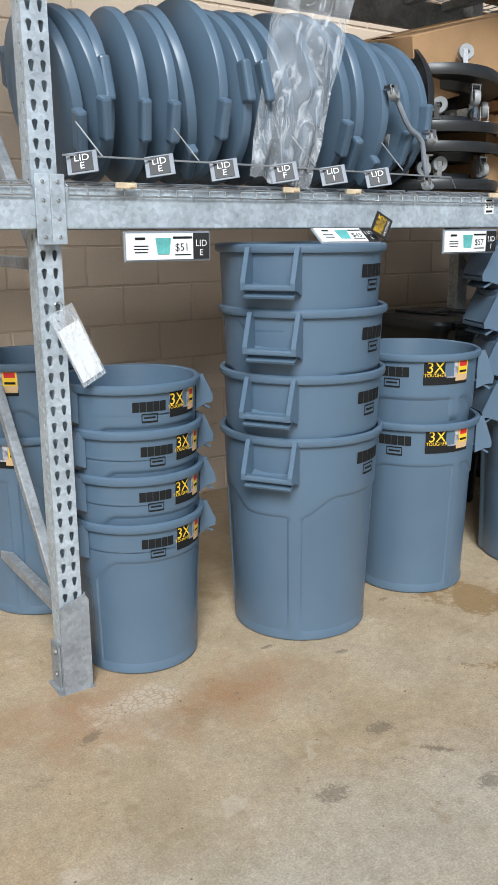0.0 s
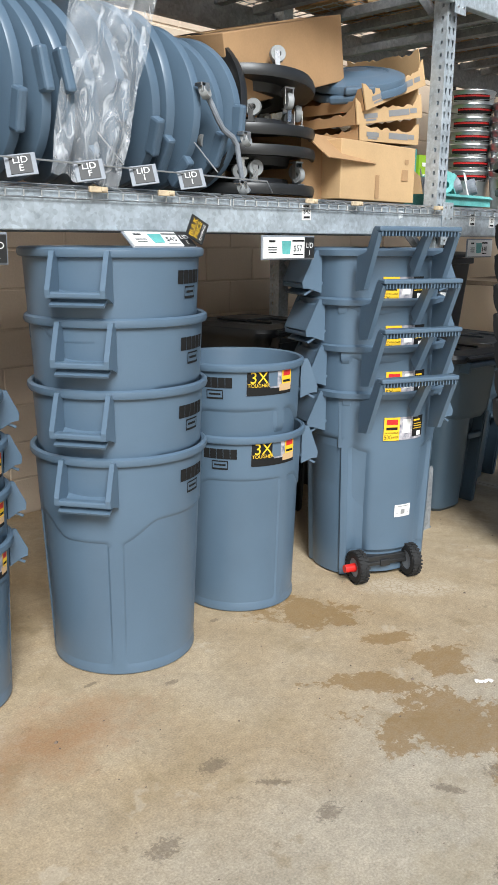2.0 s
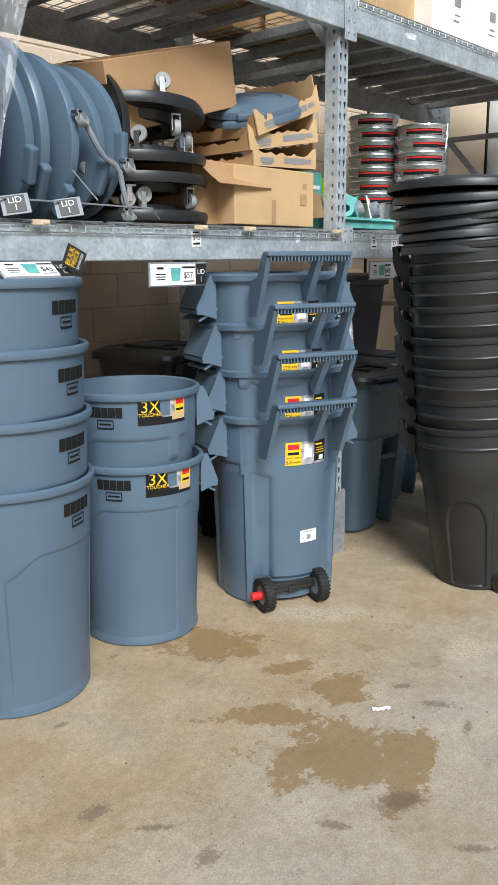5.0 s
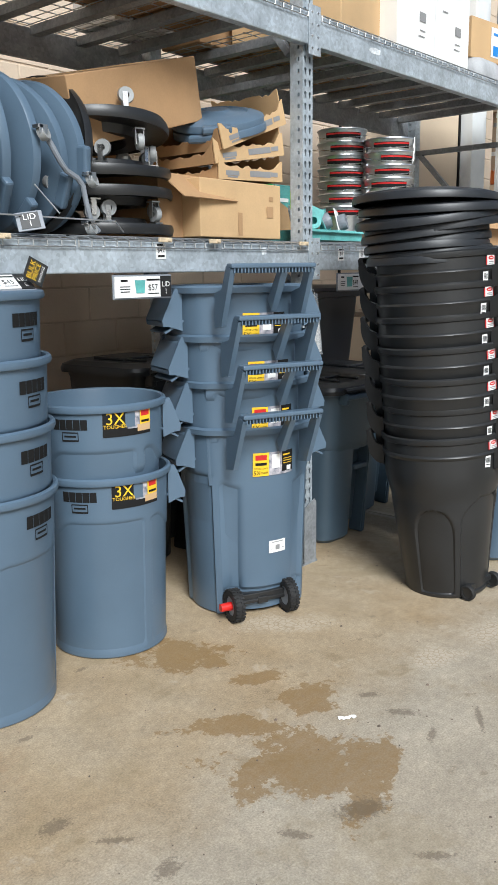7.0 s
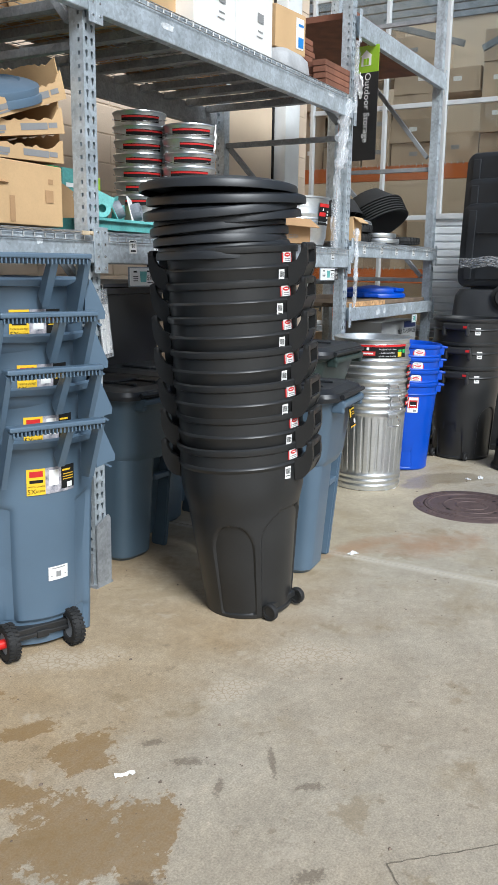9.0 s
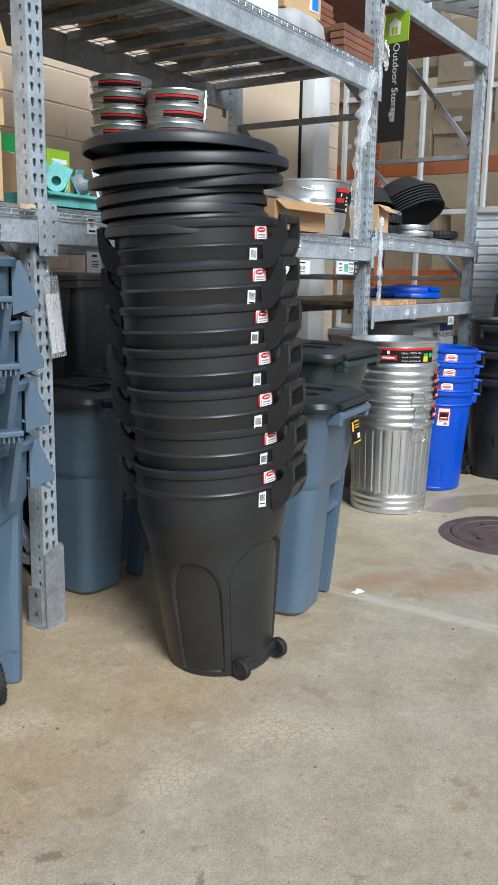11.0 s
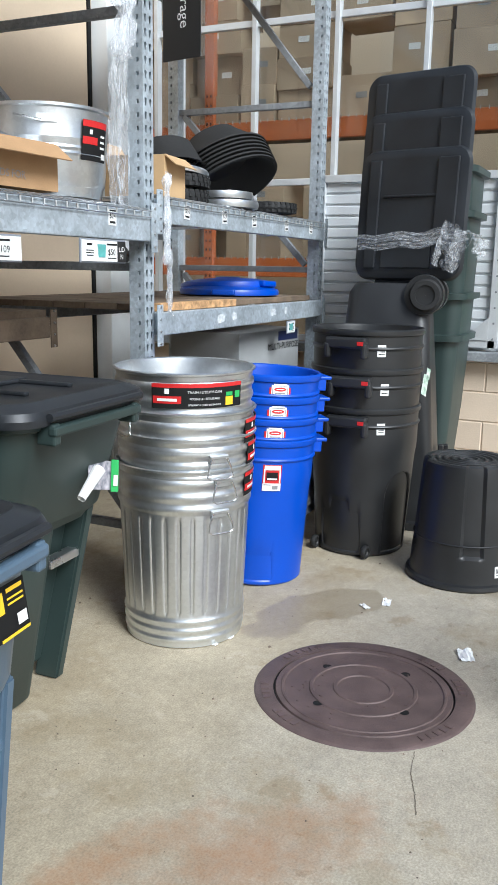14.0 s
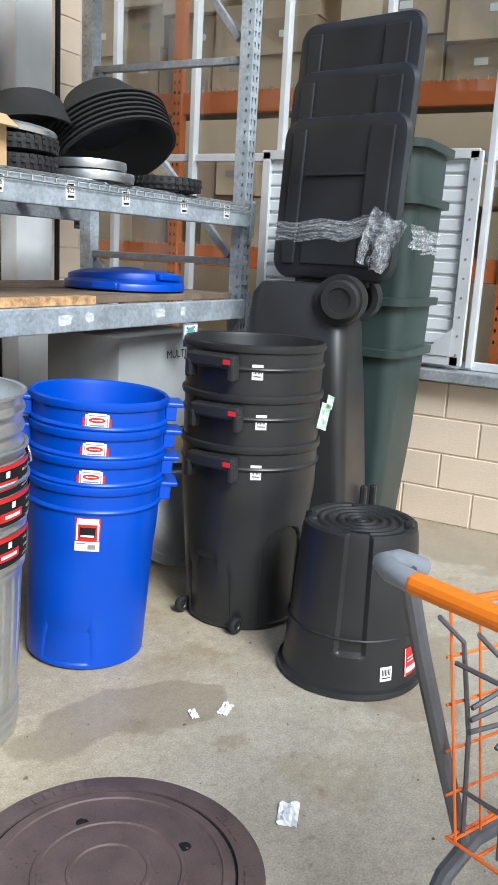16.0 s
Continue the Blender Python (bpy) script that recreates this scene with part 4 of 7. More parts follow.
def shield_mark(c, th, z, rad, w=0.07, h=0.05, low=True):
    p = part("label", wrap(bars([(0, -h * 0.12, w, h * 0.76)]), th, z, rad, 0.003), M_RED, c, "white and red shield label")
    part("printed_mark", wrap(bars([(0, 0, w * 0.82, h), (0, h * 0.52, w * 0.62, h * 0.14)]), th, z, rad, 0.0036), M_WHITE, p)
    part("printed_mark", wrap(bars([(-w * 0.35, -h * 0.1, w * 0.03, h * 0.75), (w * 0.35, -h * 0.1, w * 0.03, h * 0.75), (0, h * 0.42, w * 0.6, h * 0.05)]), th, z, rad, 0.0042), M_GREYINK, p)
    part("printed_mark", wrap(oval(0, h * 0.12, w * 0.58, h * 0.36), th, z, rad, 0.0044), M_RED, p)
    part("printed_mark", wrap(bars([(0, h * 0.12, w * 0.36, h * 0.07)]), th, z, rad, 0.005), M_WHITE, p)
    part("printed_mark", wrap(bars([(0, -h * 0.22, w * 0.5, h * 0.09), (0, -h * 0.38, w * 0.5, h * 0.06)]), th, z, rad, 0.0044), M_GREYINK, p)


BF = -96
lean = pose(0.178, -0.695, 0.003) @ Matrix.Rotation(radians(3.6), 4, Vector((-0.8, -0.6, 0)))
def tall_black(m, tuck):
    c, rad = black_can("wheeled_trash_can", "black plastic wheeled trash can, one of a tall nested stack", "tall stack of black cans", m, BF, tuck=tuck, tuck_at=0.137, arches=((-68, 20, 0.425), (68, 20, 0.425), (0, 34, 0.47), (180, 30, 0.45)))
    for a in (-80, 103):
        hook_handle(c, a, 0.262, 0.755, M_BLACK)
    shield_mark(c, -96, 0.708, rad, 0.072, 0.046)
    barcode_label(c, -105, 0.635, rad, 0.032, 0.052, 6)
    return c


def up_stack(k):
    return lean @ pose(0.004 * math.sin(k * 2.1), 0.004 * math.cos(k * 1.7), 0.131 * k, 0.4 * math.sin(k), 0.4 * math.cos(k * 1.3), 1.5 * math.sin(k * 2.3))


bk = tall_black(lean, 0.0)
bk2 = tall_black(up_stack(1), 0.022)
for k in range(2, 7):
    copy_thing(bk2, up_stack(k))
for s in (-1, 1):
    wheel(bk, pose(0.0, 0, 0.0, 0, 0, BF + 90) @ pose(s * 0.105, -0.185, 0.032, 0, 0, 90), 0.036, 0.026, M_BLACK)
bk_arch = part("axle_housing", boxes(((0.0, -0.165, 0.045), (0.20, 0.035, 0.03), pose(0, 0, 0, 0, 0, BF + 90)), bevel=0.006), M_BLACK, bk)


def round_lid(name, label, group, m, r, material, parent_scale=1.0, grips=0, dome=0.02):
    d = thing(name, label, "lid", m, group)
    bm = lathe([(0.001, 0.022 + dome), (r * 0.25, 0.022 + dome), (r * 0.3, 0.014 + dome), (r * 0.62, 0.010 + dome * 0.7), (r * 0.66, 0.022 + dome * 0.4), (r * 0.86, 0.020), (r * 0.93, 0.014), (r * 0.985, 0.008), (r, 0.0), (r, -0.022), (r * 0.985, -0.024), (r * 0.97, 0.0), (r * 0.9, 0.008), (r * 0.62, 0.004), (0.001, 0.012)], 72)
    part("lid", bm, material, d, smooth=True)
    for k in range(grips):
        a = 360 / grips * k
        part("grip", lay(boxes(((r + 0.002, 0, -0.004), (0.05, 0.13, 0.034)), bevel=0.010), pose(0, 0, 0, 0, 0, a)), material, d)
    return d


LT = [(0.835, 0.268, 1, 0.0, 0), (0.862, 0.268, -1, 0.01, 40), (0.888, 0.27, 1.5, -0.006, 80), (0.912, 0.268, -2, 0.006, 10), (0.945, 0.275, 2.5, -0.012, 200),
      (0.975, 0.30, -3.0, 0.03, 60), (1.010, 0.31, 4.5, 0.0, 250), (1.045, 0.322, -2.5, 0.03, 140), (1.085, 0.318, 3.5, 0.0, 30)]
for z, r, tl, off, tw in LT:
    round_lid("can_lid", "black round plastic lid lying askew on the tall stack", "lids on the black stack", lean @ pose(off - 0.02, 0.03 - off * 0.5, z + 0.685, tl, tl * 0.4, tw), r, M_LID)


# ---- lidded wheeled bins ----
def lidded_bin(label, group, m, bw, bd, tw, td, h, material, lid_material, shift=0.0, opening=True, bar=None, lid=True):
    """A square wheeled bin, its front towards -y: waisted body with a collar, recessed step, hinged ribbed lid."""
    b = thing("lidded_bin", label, "wheeled bin", m, group)
    k = 0.62 * h

    def wide(u):
        return bw + (tw - bw) * u, bd + (td - bd) * u, shift * u

    rings = []
    for z, u, grow in ((k - 0.03, 0.44, -0.012), (k - 0.012, 0.46, 0.0), (k, 0.50, 0.006), (k + 0.02, 0.58, 0.006), (h - 0.06, 0.92, 0.0), (h - 0.05, 1.0, 0.0), (h - 0.02, 1.0, 0.0)):
        w, d, sy = wide(u)
        rings.append((w + grow, d + grow, 0.09, z, 0, sy))
    part("body", loft(rings), material, b, smooth=True)
    cut = 0.34 if opening else 0.0
    low = []
    for z, u, grow in ((0.0, 0.0, -0.03), (0.02, 0.02, 0.0), (k - 0.01, 0.45, -0.006)):
        w, d, sy = wide(u)
        low.append((w * (1 - cut) + grow, d + grow, 0.065, z, -w * cut / 2, sy))
    part("lower_body", loft(low), material, b, smooth=True)
    if opening:
        back = []
        for z, u in ((0.07, 0.03), (k - 0.01, 0.45)):
            w, d, sy = wide(u)
            back.append((w * 0.5, d - 0.15, 0.04, z, w * 0.22, sy))
        part("recess_wall", loft(back), material, b, smooth=True)
        w0, d0, s0 = wide(0.0)
        w1, d1, s1 = wide(0.45)
        for e in (-1, 1):
            bm = bmesh.new()
            vs = []
            for z, w, d, sy in ((0.0, w0, d0, s0), (k, w1, d1, s1)):
                for x, y in ((w * 0.41, e * (d / 2 - 0.10)), (w * 0.5, e * (d / 2 - 0.10)), (w * 0.5, e * (d / 2 - 0.006)), (w * 0.41, e * (d / 2 - 0.006))):
                    vs.append(bm.verts.new((x, y + sy, z)))
            for q in ((0, 1, 2, 3), (4, 5, 6, 7), (0, 1, 5, 4), (1, 2, 6, 5), (2, 3, 7, 6), (3, 0, 4, 7)):
                bm.faces.new([vs[v] for v in q])
            bmesh.ops.bevel(bm, geom=list(bm.edges), offset=0.008, segments=2, affect="EDGES")
            part("leg", bm, material, b, smooth=True)
            w, d, sy = wide(0.34)
            part("step_bar", boxes(((w * 0.31, e * (d / 2 - 0.035) + sy, k * 0.74), (w * 0.36, 0.045, 0.03)), bevel=0.007), bar or material, b)
    part("grip_bar", boxes(((0, shift - td / 2 - 0.035, h - 0.05), (tw * 0.72, 0.028, 0.028)), ((-tw * 0.33, shift - td / 2 - 0.012, h - 0.06), (0.03, 0.06, 0.06)), ((tw * 0.33, shift - td / 2 - 0.012, h - 0.06), (0.03, 0.06, 0.06)), bevel=0.007), material, b)
    if lid:
        w2, d2 = tw + 0.045, td + 0.05
        top = loft([(w2, d2, 0.09, h - 0.035, 0, shift), (w2 + 0.006, d2 + 0.006, 0.09, h - 0.015, 0, shift), (w2 - 0.01, d2 - 0.01, 0.09, h + 0.004, 0, shift), (w2 - 0.09, d2 - 0.10, 0.07, h + 0.022, 0, shift), (w2 - 0.12, d2 - 0.13, 0.06, h + 0.016, 0, shift)])
        ld = part("lid", top, lid_material, b, smooth=True)
        for s in (-1, 1):
            part("rib", boxes(((s * w2 * 0.16, shift, h + 0.022), (0.022, d2 * 0.62, 0.012)), bevel=0.004), lid_material, ld)
        part("panel", boxes(((0, shift + d2 * 0.1, h + 0.024), (w2 * 0.42, d2 * 0.36, 0.014)), bevel=0.005), lid_material, ld)
        part("hinge", tube([(-w2 * 0.35, shift - d2 / 2 - 0.012, h - 0.012), (w2 * 0.35, shift - d2 / 2 - 0.012, h - 0.012)], 0.012), lid_material, ld)
    return b


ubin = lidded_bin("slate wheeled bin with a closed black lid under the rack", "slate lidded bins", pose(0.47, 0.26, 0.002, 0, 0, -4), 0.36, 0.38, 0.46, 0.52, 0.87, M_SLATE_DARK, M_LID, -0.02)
bin2 = lidded_bin("slate wheeled bin with closed black lid, standing on the slab", "slate lidded bins", pose(0.765, -0.56, 0.002, 0, 0, 7), 0.36, 0.40, 0.47, 0.54, 0.895, M_SLATE, M_LID, -0.03)
bst = part("sticker", lay(bars([(0, 0, 0.10, 0.10)]), pose(0.09, -0.312, 0.75, -8, 0, 0)), M_INK, bin2, "black and yellow printed sticker")
part("sticker_panel", lay(bars([(-0.035, 0.022, 0.022, 0.04), (0.012, 0.04, 0.05, 0.008), (0.012, 0.024, 0.05, 0.004), (0.012, 0.014, 0.05, 0.004), (0.0, -0.045, 0.09, 0.006)]), pose(0.09, -0.316, 0.75, -8, 0, 0)), M_YELLOW, bst)
part("sticker_panel", lay(bars([(0.025, -0.022, 0.03, 0.022)]), pose(0.09, -0.316, 0.75, -8, 0, 0)), M_WHITE, bst)
gbin = lidded_bin("large dark green wheeled bin with closed black lid and peeling label", "green bin", pose(1.66, 0.01, 0.002, 0, 0, 2), 0.46, 0.42, 0.60, 0.74, 1.0, M_GREEN, M_LID, -0.11, bar=M_STEEL)
gl = part("label", lay(bars([(0, 0, 0.16, 0.09)]), pose(0.17, -0.415, 0.74, -6, 14, 0)), M_PHOTO, gbin, "peeling printed label with a green end")
part("label_end", lay(bars([(0.065, 0.0, 0.045, 0.10)]), pose(0.17, -0.419, 0.74, -6, 14, 0)), M_GREENP, gl)
part("label_code", lay(bars([(0.065, -0.015, 0.025, 0.035)]), pose(0.17, -0.422, 0.74, -6, 14, 0)), M_WHITE, gl)
part("curled_corner", lay(lathe([(0.013, -0.06), (0.02, 0.06)], 10), pose(0.08, -0.43, 0.735, 0, 55, 0)), M_WHITE, gl)


# ---- galvanised cans ----
def metal_can(m, tuck=0.0):
    c = thing("metal_trash_can", "shiny galvanised steel trash can with fluted sides, nested", "trash can", m, "galvanised cans")
    rb, rt, h = 0.222, 0.250, 0.675

    def rad(z):
        return rb + (rt - rb) * z / h

    def fn(th, r, z):
        inset = tuck * smooth01((0.50 - z) / 0.05) if abs(r) > 0.05 else 0.0
        if r < 0:
            return -r - inset, z
        r -= inset
        f = smooth01((z - 0.125) / 0.02) * (1 - smooth01((z - 0.475) / 0.03))
        if f > 0:
            s = abs(math.sin(th * 15))
            r -= 0.010 * f * (1 - smooth01((s - 0.12) / 0.3))
        return r, z

    zs = []
    for z0 in (0.03, 0.065, 0.10):
        zs += [(z0 - 0.015, 0), (z0 - 0.007, 0.004), (z0, 0.006), (z0 + 0.007, 0.004), (z0 + 0.013, 0)]
    zs += [(0.126, 0), (0.135, 0), (0.147, 0), (0.25, 0), (0.37, 0), (0.474, 0), (0.485, 0), (0.495, 0), (0.506, 0)]
    for z0 in (0.53, 0.575, 0.625):
        zs += [(z0 - 0.018, 0), (z0 - 0.009, 0.006), (z0, 0.008), (z0 + 0.009, 0.006), (z0 + 0.018, 0)]
    prof = [(0.001, 0.012), (rb - 0.012, 0.012), (rb - 0.006, 0.0), (rb + 0.002, 0.002)] + [(rad(z) + o, z) for z, o in zs]
    prof += [(rt + 0.002, h - 0.012), (rt + 0.010, h - 0.008), (rt + 0.011, h - 0.002), (rt + 0.006, h + 0.002), (rt, h - 0.002), (-(rt - 0.004), h - 0.02), (-(rb - 0.002), 0.03), (-0.001, 0.028)]
    part("body", lathe(prof, 300, fn=fn), M_CAN, c, smooth=True)
    for a in (-122, 58):
        base = pose(0, 0, 0, 0, 0, a)
        pl = part("handle_plate", boxes(((rt + 0.006, 0, 0.515), (0.006, 0.075, 0.03), base), ((rt + 0.010, 0, 0.522), (0.012, 0.07, 0.012), base), bevel=0.002), M_CAN, c)
        pts = [(rt + 0.012, -0.03, 0.518), (rt + 0.018, -0.045, 0.48), (rt + 0.020, -0.05, 0.455), (rt + 0.020, -0.035, 0.445), (rt + 0.020, 0.035, 0.445), (rt + 0.020, 0.05, 0.455), (rt + 0.018, 0.045, 0.48), (rt + 0.012, 0.03, 0.518)]
        part("bail", tube([base @ Vector(p) for p in pts], 0.0035), M_STEEL, pl)

    def out(z):
        return rad(z) + 0.009

    lb = part("label_band", wrap(bars([(0, 0, 0.34, 0.085)]), -56, 0.598, out, 0.001), M_INK, c, "black and red paper label band reading TRASH / UTILITY CAN")
    part("label_stripe", wrap(bars([(0, 0.037, 0.34, 0.014), (-0.115, -0.012, 0.10, 0.026)]), -56, 0.598, out, 0.002), M_RED, lb)
    for txt, dz, s in (("TRASH / UTILITY CAN", 0.014, 0.0125), ("POUBELLE / UTILITAIRE", -0.009, 0.0105), ("UTILIDAD / CUBO DE BASURA", -0.03, 0.0088)):
        bm = lettering(txt, s)
        for v in bm.verts:
            v.co += Vector((0.018, 0, dz))
        part("lettering", wrap(bm, -56, 0.598, out, 0.003), M_WHITE, lb)
    part("label_stripe", wrap(bars([(-0.115, -0.012, 0.07, 0.01), (-0.115, 0.018, 0.016, 0.018)]), -56, 0.598, out, 0.0035), M_WHITE, lb)
    part("label_picture", wrap(bars([(0.112, -0.020, 0.032, 0.03)]), -56, 0.598, out, 0.003), M_YELLOW, lb)
    part("label_picture", wrap(bars([(0.112, 0.004, 0.028, 0.014), (0.15, 0.0, 0.024, 0.024)]), -56, 0.598, out, 0.003), M_GREENP, lb)
    return c


metal_can(pose(2.455, -0.345, 0.002))
mc2 = metal_can(pose(2.457, -0.345, 0.117, 0.5, 0, 2), 0.022)
for dz, tw, dx in ((0.205, -2, -0.003), (0.345, -83, 0.004)):
    copy_thing(mc2, pose(2.455 + dx, -0.345, dz, 0.6, 0, tw))

# ---- blue cans ----
def blue_can(m, tuck=0.0):
    bl, blr = black_can("trash_can", "bright blue plastic trash can with shield label, nested", "blue cans", m, -160, M_BLUE, arches=((0, 22, 0.17), (180, 22, 0.17)), waist=0.965, tuck=tuck, rb=0.206, rt=0.225, h=0.655, tuck_at=0.10)
    for a in (-50, 130):
        part("handle", lay(boxes(((0.248, 0, 0.627), (0.07, 0.11, 0.016)), ((0.240, 0.045, 0.60), (0.04, 0.012, 0.06)), ((0.240, -0.045, 0.60), (0.04, 0.012, 0.06)), bevel=0.005), pose(0, 0, 0, 0, 0, a)), M_BLUE, bl)
    if tuck:
        shield_mark(bl, -145, 0.592, blr, 0.092, 0.048)
        return bl
    big = part("label", wrap(bars([(0, 0, 0.082, 0.115)]), -145, 0.494, blr, 0.003), M_RED, bl, "red, black and white care label")
    part("label_part", wrap(bars([(0, 0.008, 0.050, 0.034)]), -145, 0.494, blr, 0.004), M_INK, big)
    part("label_part", wrap(bars([(0, 0.045, 0.07, 0.02), (-0.034, 0.01, 0.006, 0.06), (0.034, 0.01, 0.006, 0.06), (0, -0.004, 0.044, 0.007), (0, -0.040, 0.080, 0.034)]), -145, 0.494, blr, 0.0045), M_WHITE, big)
    part("label_part", wrap(bars([(0.015, -0.042, 0.025, 0.016), (-0.02, -0.03, 0.03, 0.004)]), -145, 0.494, blr, 0.005), M_GREYINK, big)
    return bl


blue_lean = pose(3.12, -0.345, 0.006) @ Matrix.Rotation(radians(2.6), 4, Vector((0.863, 0.505, 0)))
blue_can(blue_lean)
bl2 = blue_can(blue_lean @ pose(0, 0, 0.092), 0.02)
for dz in (0.184, 0.278):
    copy_thing(bl2, blue_lean @ pose(0, 0, dz, 0, 0, dz * 8))

# ---- black cans beside the end wall ----
kf = -190
def corner_can(m, tuck=0.0):
    kb, kbr = black_can("wheeled_trash_can", "black wheeled trash can in a stack of three", "three black cans", m, kf, tuck=tuck, arches=((0, 24, 0.27), (78, 20, 0.425), (-78, 20, 0.425)), waist=0.955, rb=0.222, rt=0.262, h=0.735)
    for a in (-180, 0):
        base = pose(0, 0, 0, 0, 0, a)
        bmh = boxes(((0.285, 0, 0.675), (0.05, 0.20, 0.05), base), ((0.29, 0.09, 0.64), (0.045, 0.03, 0.07), base), ((0.29, -0.09, 0.64), (0.045, 0.03, 0.07), base), bevel=0.010)
        hh = part("handle", bmh, M_BLACK, kb)
        part("sticker", lay(boxes(((0.312, 0.075, 0.675), (0.003, 0.03, 0.018)), bevel=0.001), base), M_RED, hh)
    barcode_label(kb, -146, 0.64, kbr, 0.04, 0.055)
    return kb


kb = corner_can(pose(3.735, -0.65, 0.004))
kb2 = corner_can(pose(3.735, -0.65, 0.19, 0, 0, 2), 0.02)
for dz, tw in ((0.37, -3),):
    copy_thing(kb2, pose(3.735, -0.65, dz, 0, 0, tw))
for s in (-1, 1):
    wheel(kb, pose(0, 0, 0, 0, 0, kf + 90) @ pose(s * 0.14, -0.205, 0.032, 0, 0, 90), 0.032, 0.024, M_BLACK)
# torn green label on one of them
tl = tagged(part("torn_label", lay(bars([(0, 0, 0.07, 0.10), (0.02, 0.06, 0.05, 0.05)]), pose(3.80, -0.927, 0.83, 0, 18, -8)), mat("pale_green_paper", (0.30, 0.62, 0.40), 0.6, vary=0.4, scale=30, tint=(0.7, 0.72, 0.68), bump=0)), "torn pale green paper label hanging from a black can", "label")


# ---- upturned black can ----
def upturned_can():
    c = thing("upturned_can", "black plastic can standing upside down on the wet slab", "trash can", pose(3.53, -1.21, 0.002))
    r0, r1, h = 0.240, 0.200, 0.55

    def fn(th, r, z):
        d = math.degrees(th)
        rec = max(1 - smooth01((ang(d, a) - 11) / 2) for a in (-160, -70, 20, 110))
        if 0.06 < z < h + 0.01 and r > 0.15:
            r -= 0.016 * rec * smooth01((z - 0.14) / 0.015)
        return r, z

    zs = [0.05, 0.13, 0.14, 0.147, 0.155, 0.3, 0.45, 0.52]
    prof = [(r0 - 0.01, 0.004), (r0 + 0.012, 0.0), (r0 + 0.018, 0.008), (r0 + 0.014, 0.024), (r0, 0.03)] + [(r0 + (r1 - r0) * z / h, z) for z in zs] + [(r1 - 0.002, h - 0.008), (r1 - 0.012, h)]
    for k in range(5):
        r = r1 - 0.03 - 0.033 * k
        prof += [(r, h - 0.002), (r - 0.008, h - 0.010), (r - 0.016, h - 0.010), (r - 0.024, h - 0.002)]
    prof += [(0.001, h - 0.002)]
    part("body", lathe(prof, 108, fn=fn), M_BLACK, c, smooth=True)

    def rad(z):
        return r0 + (r1 - r0) * z / h

    part("bead", lathe([(rad(0.2) + 0.001, 0.196), (rad(0.2) + 0.005, 0.2), (rad(0.2) + 0.001, 0.204)], 72), M_BLACK, c)
    barcode_label(c, -128, 0.085, rad, 0.045, 0.05)
    rl = part("label", wrap(bars([(0, 0, 0.09, 0.10)]), -97, 0.105, rad, 0.003), M_RED, c, "red and white printed label")
    part("label_part", wrap(bars([(0, -0.03, 0.07, 0.02), (0, 0.0, 0.06, 0.004), (0, 0.012, 0.06, 0.004), (0.042, 0, 0.004, 0.1), (-0.042, 0, 0.004, 0.1)]), -97, 0.105, rad, 0.004), M_WHITE, rl)
    return c


upturned_can()


# ---- goods on the first bay's shelf ----
SHELF = 1.606
rl = random.Random(4)
LIDS = [(-2.66, 0.255, 12), (-2.60, 0.262, 10), (-2.53, 0.262, 14), (-2.42, 0.27, 22), (-2.33, 0.27, 20), (-2.25, 0.285, 18), (-2.17, 0.30, 16), (-2.09, 0.285, 14), (-1.99, 0.29, 14),
        (-1.90, 0.295, 12), (-1.80, 0.30, 12), (-1.68, 0.305, 12), (-1.58, 0.30, 14), (-1.49, 0.285, 10), (-1.40, 0.275, 8), (-1.32, 0.275, 6)]
for x, r, yaw in LIDS:
    round_lid("can_lid", "slate blue round plastic lid standing on edge in a row", "row of slate lids", pose(x, 0.34 + rl.uniform(-0.02, 0.02), SHELF + r + 0.012, 0, -98 + rl.uniform(-5, 4), 14 - yaw + rl.uniform(-6, 6)) @ pose(0, 0, 0, 0, 0, rl.choice((52, 62, 70, 82, 95, 40))), r, M_SLATE, grips=2, dome=0.03)


def drape(name, label, w, h, m, material, folds=5, amp=0.025, seed=1, nx=22, nz=34, taper=0.0, cat="plastic bag"):
    """A crumpled hanging sheet of film."""
    bm = bmesh.new()
    g = []
    for j in range(nz + 1):
        row = []
        for i in range(nx + 1):
            u, v = i / nx - 0.5, j / nz
            ww = w * (1 - taper * (1 - v))
            d = amp * math.sin(folds * 6.28 * u + 3 * v + seed) + amp * 1.4 * noise.noise((u * 6 + seed, v * 7, seed)) + amp * 0.35 * noise.noise((u * 14, v * 9 + seed, 3))
            row.append(bm.verts.new((ww * u + 0.012 * noise.noise((seed, v * 5, u)), d, -h * (1 - v) + 0.02 * noise.noise((u * 5, seed, 1)))))
        g.append(row)
    for j in range(nz):
        for i in range(nx):
            bm.faces.new((g[j][i], g[j][i + 1], g[j + 1][i + 1], g[j + 1][i]))
    return tagged(part(name, bm, material, None, smooth=True, m=m), label, cat)


drape("plastic_bag", "clear crumpled plastic bag draped over the standing lids", 0.27, 0.70, pose(-1.815, -0.01, 2.30, -4, 12, -28), M_FILM, seed=2, amp=0.018, folds=1.4, nx=44, nz=76, taper=0.25)

